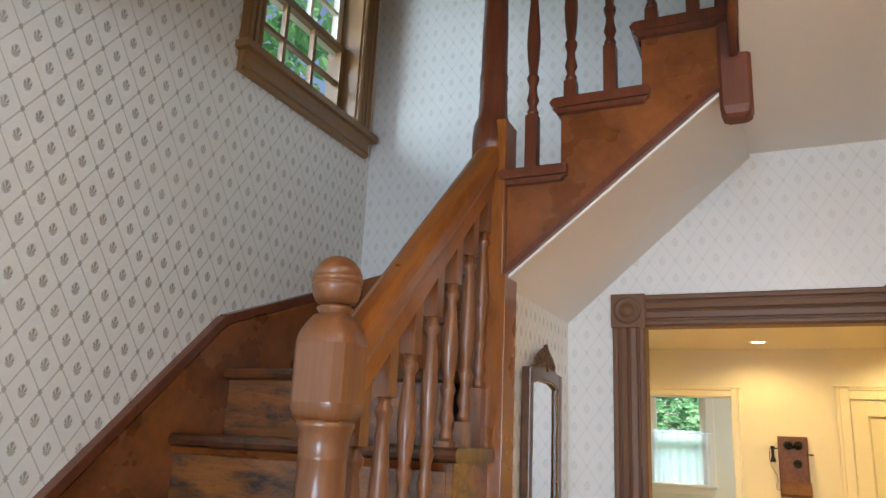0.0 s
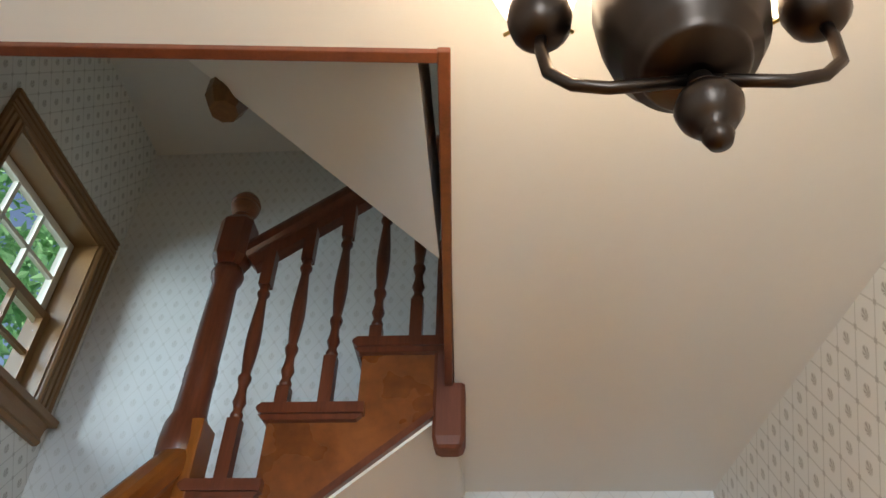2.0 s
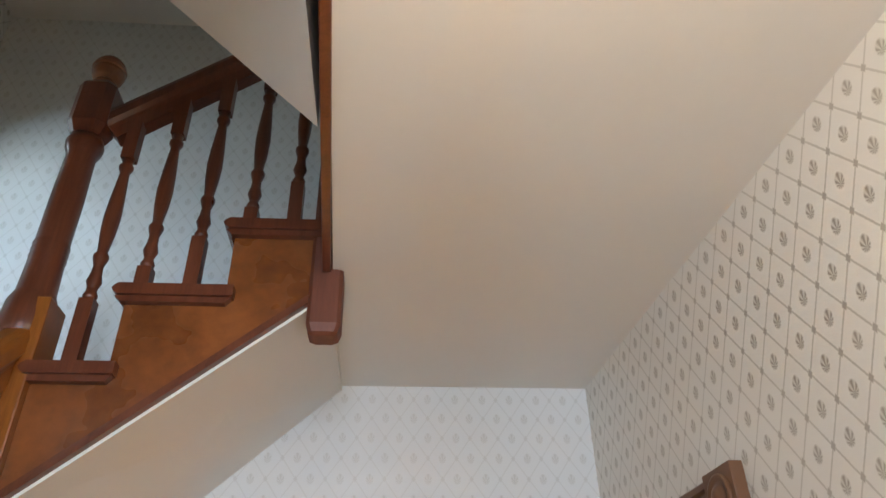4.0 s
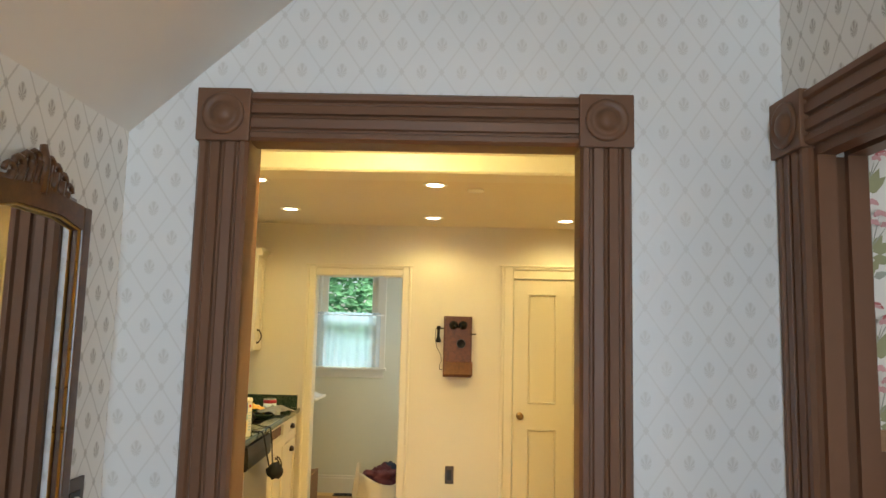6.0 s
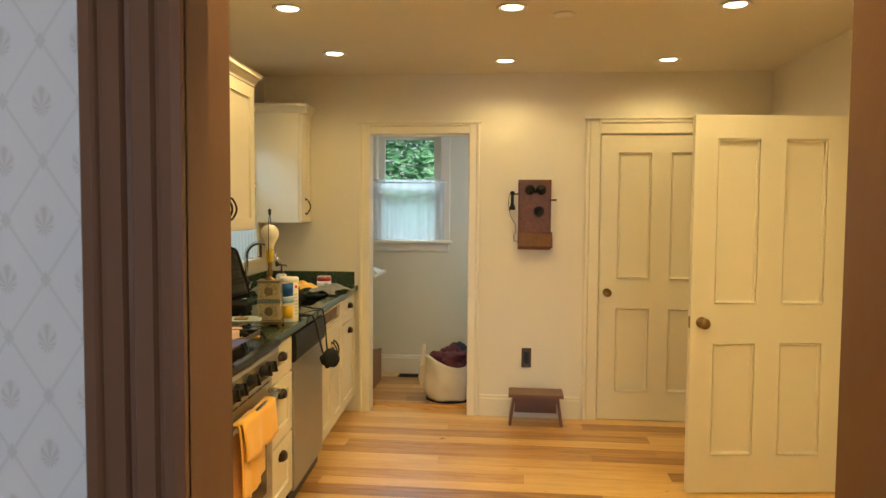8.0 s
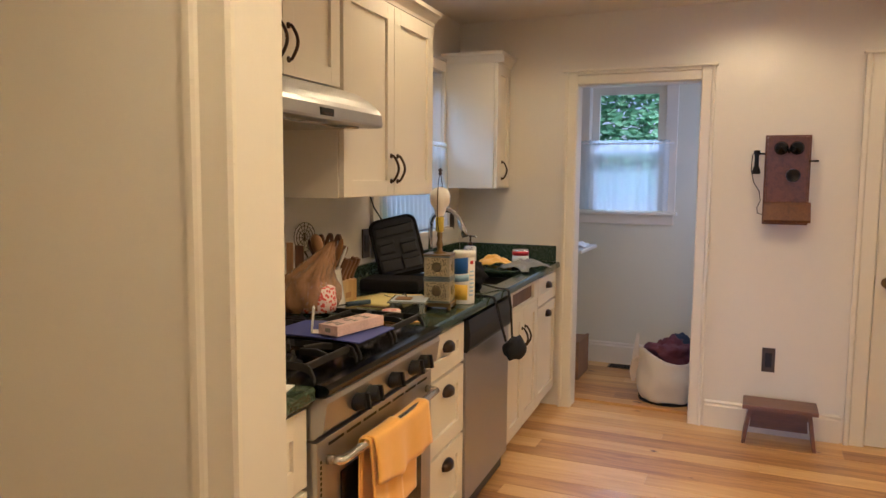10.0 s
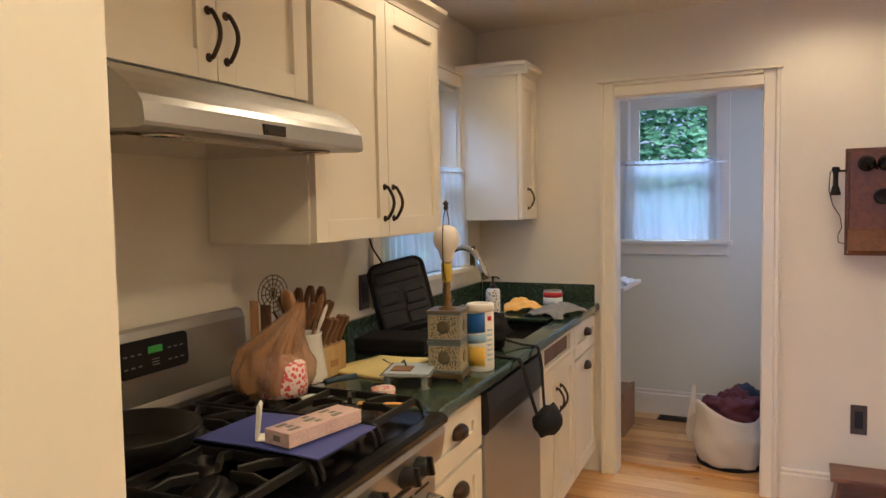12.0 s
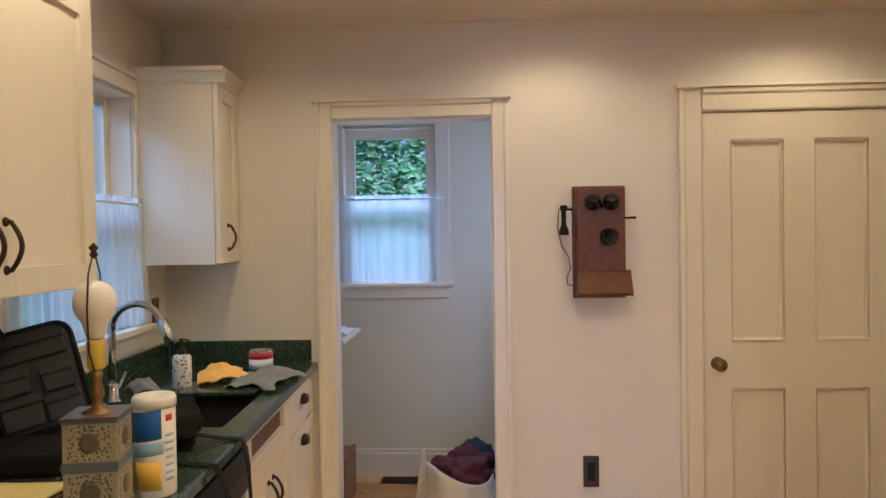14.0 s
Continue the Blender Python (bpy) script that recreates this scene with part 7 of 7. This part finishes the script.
part("disc", lathe(B(), [(0.0, -0.012), (0.045, -0.012), (0.052, -0.006), (0.052, -0.001)], (0, 0, 0), 24), M["white_plastic"], t)

# ---- hall: mirror, hanging lamp, switch plate ----
t = thing("wall_mirror", "tall wall mirror in a dark wooden frame with carved crest", "mirror", Matrix.Translation((XU, 0, 0)) @ FACE_E)
Y0, Y1, Z0, Z1 = 4.185, 4.515, 0.86, 1.735
bm = B()
box(bm, Y0, Y0 + 0.030, Z0, Z1, 0.002, 0.030, 0.004)
box(bm, Y1 - 0.030, Y1, Z0, Z1, 0.002, 0.030, 0.004)
box(bm, Y0 + 0.030, Y1 - 0.030, Z0, Z0 + 0.035, 0.002, 0.029, 0.004)
prism(bm, [(Y0 + 0.03, Z1), (Y0 + 0.03, Z1 - 0.045), (Y0 + 0.10, Z1 - 0.028), (Y1 - 0.10, Z1 - 0.028), (Y1 - 0.03, Z1 - 0.045), (Y1 - 0.03, Z1), ((Y0 + Y1) / 2, Z1 + 0.012)], 0.002, 0.029, "z")
part("frame", bm, M["mirror_wood"], t)
part("inner_bead", tube(B(), [(Y0 + 0.033, Z0 + 0.038, 0.024), (Y0 + 0.033, Z1 - 0.045, 0.024), (Y0 + 0.10, Z1 - 0.031, 0.024), (Y1 - 0.10, Z1 - 0.031, 0.024), (Y1 - 0.033, Z1 - 0.045, 0.024), (Y1 - 0.033, Z0 + 0.038, 0.024)], 0.003, 6), M["gilt"], t, "gilt bead")
bm = B()
prism(bm, [(Y0 + 0.03, Z0 + 0.034), (Y1 - 0.03, Z0 + 0.034), (Y1 - 0.03, Z1 - 0.044), (Y1 - 0.10, Z1 - 0.027), (Y0 + 0.10, Z1 - 0.027), (Y0 + 0.03, Z1 - 0.044)], 0.010, 0.016, "z")
part("glass", bm, M["mirror"], t, "silvered mirror glass")
bm = B()
cy = (Y0 + Y1) / 2
for s in (-1, 1):
    for k, (a, b, r) in enumerate(((0.085, 0.010, 0.008), (0.062, 0.028, 0.010), (0.040, 0.042, 0.010), (0.020, 0.052, 0.009))):
        pts = [(cy + s * (a + 0.016 * math.cos(q) * (1 - 0.5 * q / 6)), Z1 + 0.010 + b * 0.8 + 0.016 * math.sin(q) * (1 - 0.5 * q / 6), 0.022) for q in [x * 0.6 for x in range(10)]]
        tube(bm, pts, r * 0.6, 6)
        tube(bm, [(cy + s * a, Z1 - 0.002, 0.018), (cy + s * (a - 0.006), Z1 + 0.01 + b * 0.8, 0.024)], r, 6)
tube(bm, [(cy, Z1, 0.02), (cy, Z1 + 0.055, 0.026), (cy, Z1 + 0.082, 0.022)], 0.013, 8, 0.5)
tube(bm, [(cy - 0.115, Z1 + 0.004, 0.018), (cy, Z1 + 0.014, 0.02), (cy + 0.115, Z1 + 0.004, 0.018)], 0.008, 6)
part("carved_crest", bm, M["mirror_wood"], t, "carved scrolled crest")
t = plate("wall_switch", "dark bronze push-button switch plate on the papered wall", Matrix.Translation((XU + 0.001, 4.575, 1.165)) @ FACE_E, 0.075, 0.12)
for zz in (-0.022, 0.018):
    part("button", lathe(B(), [(0.009, 0.009), (0.009, 0.015), (0.006, 0.018), (0.0, 0.018)], (0, zz, 0), 14), M["white_plastic"], t)

t = thing("chandelier", "dark bronze hanging lamp with arms and lit opal shades", "ceiling lamp", pose(0.994, 2.702, 1.955) @ Matrix.Scale(0.92, 4) @ pose(0, 0, -1.968))
part("canopy", lathe(B(), [(0.060, 2.577), (0.060, 2.568), (0.035, 2.553), (0.012, 2.546)][::-1], (0, 0, 0), 24), M["bronze"], t)
part("stem", lathe(B(), [(0.008, 2.24), (0.008, 2.55)], (0, 0, 0), 12), M["bronze"], t)
part("bowl", lathe(B(), [(0.012, 2.052), (0.040, 2.056), (0.044, 2.060), (0.045, 2.066), (0.054, 2.070), (0.056, 2.078), (0.065, 2.090), (0.070, 2.115), (0.072, 2.15), (0.068, 2.185), (0.056, 2.215), (0.030, 2.238), (0.012, 2.245)], (0, 0, 0), 32), M["bronze"], t, "dark bronze bulbous body")
part("lower_stem", lathe(B(), [(0.010, 2.046), (0.012, 2.036), (0.016, 2.030), (0.012, 2.024)][::-1], (0, 0, 0), 18), M["bronze"], t)
part("finial", lathe(B(), [(0.0, 1.968), (0.009, 1.972), (0.012, 1.980), (0.009, 1.988), (0.017, 1.992), (0.024, 2.003), (0.026, 2.012), (0.022, 2.022), (0.012, 2.026)], (0, 0, 0), 24), M["bronze"], t)
for a in (178, 2):
    m = Matrix.Rotation(radians(a), 4, "Z")
    bm = tube(B(), [m @ Vector(p) for p in ((0.01, 0, 2.045), (0.07, 0, 2.043), (0.098, 0, 2.050), (0.116, 0, 2.068), (0.120, 0, 2.10), (0.118, 0, 2.125))], 0.0055, 10)
    arm = part("arm", bm, M["bronze"], t)
    c = m @ Vector((0.118, 0, 0))
    part("cup", lathe(B(), [(0.006, 2.115), (0.018, 2.119), (0.026, 2.130), (0.029, 2.146), (0.027, 2.160), (0.020, 2.168)], c, 20), M["bronze"], arm)
    for k in range(3):
        q = radians(120 * k + 30)
        part("thumb_screw", tube(B(), [c + Vector((0.026 * math.cos(q), 0.026 * math.sin(q), 2.150)), c + Vector((0.036 * math.cos(q), 0.036 * math.sin(q), 2.150))], 0.002, 6), M["gilt"], arm)
    o = part("shade", lathe(B(), [(0.022, 2.160), (0.034, 2.175), (0.044, 2.21), (0.050, 2.25), (0.056, 2.275), (0.054, 2.276), (0.047, 2.25), (0.041, 2.21), (0.030, 2.178), (0.0, 2.170)], c, 24), M["shade"], arm, "lit opal glass shade")
    o.visible_shadow = False

# ---- side room's floral wallpaper print ----
wall = bpy.data.objects["wall_side_room_end"]


def blade(bm, x, z, a, L, w, y):
    """A flat pointed leaf from (x, z) at angle a."""
    c, s = math.cos(a), math.sin(a)
    pts = [(0, 0), (0.3 * L, w), (0.65 * L, 0.8 * w), (L, 0), (0.65 * L, -0.8 * w), (0.3 * L, -w)]
    bm.faces.new([bm.verts.new((x + c * u - s * v, y, z + s * u + c * v)) for u, v in pts])


def dot(bm, x, z, r, y, n=7):
    bm.faces.new([bm.verts.new((x + r * math.cos(2 * math.pi * k / n), y, z + r * math.sin(2 * math.pi * k / n))) for k in range(n)])


rng = random.Random(11)
layers = {k: B() for k in ("print_green", "print_red", "print_pink", "print_grey")}
yy = 5.1495


def umbel(x, z, r, dark, y):
    """A domed head of small petals, darker towards its upper edge."""
    for k in range(9):
        a = radians(10 + 20 * k)
        dot(layers[dark], x + r * math.cos(a), z + 0.85 * r * math.sin(a) - 0.25 * r * rng.random(), 0.0045 * rng.uniform(0.8, 1.2), y - 0.0001 * k)
    for k in range(5):
        a = radians(25 + 32 * k)
        dot(layers["print_pink"], x + 0.55 * r * math.cos(a), z + 0.30 * r * math.sin(a), 0.0045, y - 0.0010 - 0.0001 * k)


def tall_plant(x, z):
    blade(layers["print_grey"], x, z, math.pi / 2, 0.20, 0.0022, yy)
    for q, (dz, a, L, w) in enumerate(((0.045, 0.35, 0.05, 0.010), (0.045, math.pi - 0.35, 0.05, 0.010), (0.062, 1.2, 0.045, 0.010), (0.10, -0.25, 0.062, 0.014), (0.10, math.pi + 0.25, 0.062, 0.014),
                                       (0.115, 0.35, 0.075, 0.015), (0.115, math.pi - 0.35, 0.075, 0.015), (0.12, 0.95, 0.060, 0.012), (0.12, math.pi - 0.95, 0.060, 0.012), (0.05, 1.9, 0.040, 0.009))):
        blade(layers["print_green" if q % 4 else "print_grey"], x, z + dz, a, 0.85 * L, 1.05 * w, yy - 0.0002 - 0.0001 * q)
    for q, (ux, uz) in enumerate(((-0.055, 0.185), (0.055, 0.185), (-0.030, 0.215), (0.030, 0.215), (0.0, 0.190), (0.0, 0.245))):
        blade(layers["print_grey"], x, z + 0.13, math.atan2(uz - 0.13, 0.75 * ux), math.hypot(0.75 * ux, uz - 0.13), 0.0018, yy - 0.0014 - 0.0001 * q)
        umbel(x + 0.75 * ux, z + uz, 0.015, "print_pink", yy - 0.0022 - 0.0016 * q)


def short_plant(x, z):
    blade(layers["print_grey"], x, z, math.pi / 2, 0.12, 0.0022, yy)
    for q, (a, L, w) in enumerate(((0.75, 0.075, 0.013), (math.pi - 0.75, 0.075, 0.013), (1.15, 0.085, 0.014), (math.pi - 1.15, 0.085, 0.014), (math.pi / 2, 0.075, 0.013), (0.2, 0.030, 0.007), (math.pi - 0.2, 0.030, 0.007))):
        blade(layers["print_green"], x, z + 0.025, a, 0.85 * L, 1.0 * w, yy - 0.0002 - 0.0001 * q)
    for q, (ux, uz) in enumerate(((-0.050, 0.125), (0.050, 0.125), (0.0, 0.155), (-0.024, 0.115), (0.024, 0.115))):
        blade(layers["print_grey"], x, z + 0.06, math.atan2(uz - 0.06, 0.75 * ux), math.hypot(0.75 * ux, uz - 0.06), 0.0016, yy - 0.0012 - 0.0001 * q)
        umbel(x + 0.75 * ux, z + uz, 0.018 if q < 3 else 0.009, "print_red" if q < 3 else "print_pink", yy - 0.0020 - 0.0016 * q)


for i in range(10):
    for j in range(3):
        cx, cz = 1.965 + 0.20 * i, 1.01 + 0.45 * j + (0.225 if i % 2 else 0.0)
        tall_plant(cx, cz + 0.193)
        if cz > 1.15:
            short_plant(cx, cz)
        for dx, dz in ((0.105, 0.48), (0.105, 0.255), (0.155 if i % 2 == 0 else 0.05, 0.41)):
            for q in range(-2, 3):
                blade(layers["print_grey"], cx + dx, cz + dz, math.pi / 2 + 0.45 * q, 0.024, 0.0025, yy)
for k, bm in layers.items():
    o = part("printed_flowers", bm, M[k], wall)

# ---- outside: trees and the neighbour's house beyond the windows ----


def tree(label, x, y, h, spread, n, seed, low=0.5):
    rng = random.Random(seed)
    t = thing("tree", label, "tree", pose(x, y, -0.6))
    bm = B()
    tube(bm, [(0, 0, 0), (0.05, 0.03, h * 0.3), (-0.03, 0.05, h * 0.6), (0.02, 0, h * 0.9)], 0.14, 8, 0.3)
    for k in range(7):
        a, z = rng.uniform(0, 6.28), h * rng.uniform(0.25, 0.75)
        tube(bm, [(0, 0, z), (spread * 0.4 * math.cos(a), spread * 0.4 * math.sin(a), z + 0.4), (spread * 0.8 * math.cos(a), spread * 0.8 * math.sin(a), z + 0.6)], 0.045, 5, 0.3)
    part("trunk", bm, M["bark"], t)
    cl = [(rng.gauss(0, spread * 0.45), rng.gauss(0, spread * 0.45), low + (h - low) * rng.random(), rng.uniform(0.25, 0.6)) for _ in range(60)]
    vs, fs = [], []
    for k in range(n):
        c = cl[rng.randrange(len(cl))]
        p = Vector((c[0] + rng.gauss(0, c[3] * 0.6), c[1] + rng.gauss(0, c[3] * 0.6), c[2] + rng.gauss(0, c[3] * 0.5)))
        q = Euler((rng.uniform(-1, 1), rng.uniform(-1, 1), rng.uniform(0, 6.28))).to_matrix()
        s = rng.uniform(0.045, 0.10)
        b = len(vs)
        for u, v, w in ((-1, 0, 0), (0, 0.55, 0.15), (1.2, 0, 0), (0, -0.55, 0.15)):
            vs.append(tuple(p + q @ Vector((u * s, v * s, w * s))))
        fs.append((b, b + 1, b + 2, b + 3))
    me = bpy.data.meshes.new("crown")
    me.from_pydata(vs, [], fs)
    me.materials.append(M["leaf"])
    o = new("crown", me)
    o.parent = t
    return t




def hedge(label, x0, x1, y, h, n, seed):
    """A tall thin hedge: upright stems and a dense skin of small leaves."""
    rng = random.Random(seed)
    t = thing("hedge", label, "hedge", pose(0, y, -0.6))
    bm = B()
    for k in range(9):
        x = x0 + (x1 - x0) * (k + 0.5) / 9
        tube(bm, [(x, 0.15, 0), (x + 0.05, 0.18, h * 0.5), (x - 0.04, 0.16, h * 0.95)], 0.03, 6, 0.4)
    part("stems", bm, M["bark"], t)
    vs, fs = [], []
    for k in range(n):
        x, z = rng.uniform(x0, x1), h * rng.random()
        depth = 0.10 * noise.noise(Vector((2.5 * x, 0.0, 2.5 * z))) + 0.05 * noise.noise(Vector((7 * x, 3.0, 7 * z)))
        p = Vector((x, depth + rng.uniform(-0.06, 0.10), z))
        q = Euler((radians(60) + rng.uniform(-0.7, 0.7), rng.uniform(-0.7, 0.7), rng.uniform(-0.6, 0.6))).to_matrix()
        s, b = rng.uniform(0.034, 0.056), len(vs)
        for u, v, w in ((-1, 0, 0), (0, 0.55, 0.15), (1.2, 0, 0), (0, -0.55, 0.15)):
            vs.append(tuple(p + q @ Vector((u * s, v * s, w * s))))
        fs.append((b, b + 1, b + 2, b + 3))
    me = bpy.data.meshes.new("foliage")
    me.from_pydata(vs, [], fs)
    me.materials.append(M["leaf"])
    o = new("foliage", me)
    o.parent = t
    tagged(o, kind="stuff")
    return t


hedge("tall leafy green hedge outside the pantry window", -2.4, 2.4, 12.8, 5.2, 42000, 3)
tree("leafy green tree outside the pantry window", 1.6, 14.2, 5.0, 1.8, 7000, 5)
tree("leafy green tree outside the stair window", -4.6, 6.5, 8.4, 1.9, 9000, 7, 1.0)
tree("tall leafy tree beyond the stair window", -6.6, 8.4, 9.0, 2.3, 12000, 17, 1.0)
tree("leafy green tree outside the sink window", -4.6, 9.8, 5.5, 1.8, 8000, 9)
t = thing("neighbour_house", "blue grey clapboard house beyond the trees", "house", pose(-8.6, 8.0, -0.6))
part("wall", box(B(), -3.0, 0.0, -4.0, 6.5, 0, 6.2), M["siding"], t)
bm = B()
for k in range(40):
    prism(bm, [(0.0, 0.1 + 0.15 * k), (0.022, 0.1 + 0.15 * k), (0.006, 0.25 + 0.15 * k), (0.0, 0.25 + 0.15 * k)], -4.0, 6.5, "y")
part("clapboards", bm, M["siding"], t)
part("roof", prism(B(), [(-3.4, 6.1), (0.5, 6.1), (0.5, 6.3), (-1.5, 8.2), (-3.4, 6.4)], -4.3, 6.8, "y"), M["black_iron"], t)
for yk in (-2.4, 0.0, 2.4):
    w_ = part("window", box(B(), -0.02, 0.05, yk, yk + 0.9, 3.6, 5.0), M["trim"], t)
    part("pane", box(B(), 0.0505, 0.056, yk + 0.09, yk + 0.81, 3.7, 4.9), M["black_enamel"], w_)

# ---- floorboards of kitchen, vestibule and pantry, board by board ----
rng = random.Random(21)
floor = tagged(new("floor"), "honey pine floorboards with knots", "", "", "structure")
meshes = {}


def board(x0, x1, y, w, z=0.0):
    key = (round(x1 - x0, 2), w)
    if key not in meshes:
        meshes[key] = mesh_of(box(B(), 0, key[0] - 0.001, 0, w - 0.002, -0.02, 0, 0.0012), "floorboard", M["floor_wood"])
    o = new("floorboard", meshes[key])
    o.parent = floor
    o.location = (x0, y, z + rng.uniform(-0.0006, 0.0004))


y, row = YK + 0.005, 0
while y < 9.08:
    w = (0.125, 0.14, 0.11, 0.133)[row % 4]
    x = -1.12 + 0.0
    cuts = [x]
    first = (1.4, 2.3, 0.8, 1.9, 2.7)[row % 5]
    x += first
    while x < 3.1:
        cuts.append(x)
        x += (1.9, 2.4, 2.1)[row % 3]
    cuts.append(3.2)
    for a, b in zip(cuts, cuts[1:]):
        board(a, b, y, w)
    y += w
    row += 1
while y < 10.24:
    w = (0.125, 0.14, 0.11, 0.133)[row % 4]
    board(-0.80, (0.1, 0.5, -0.1)[row % 3], y, w, 0.018 if y > 9.2 else 0.0)
    board((0.1, 0.5, -0.1)[row % 3], 1.0, y, w, 0.018 if y > 9.2 else 0.0)
    y += w
    row += 1
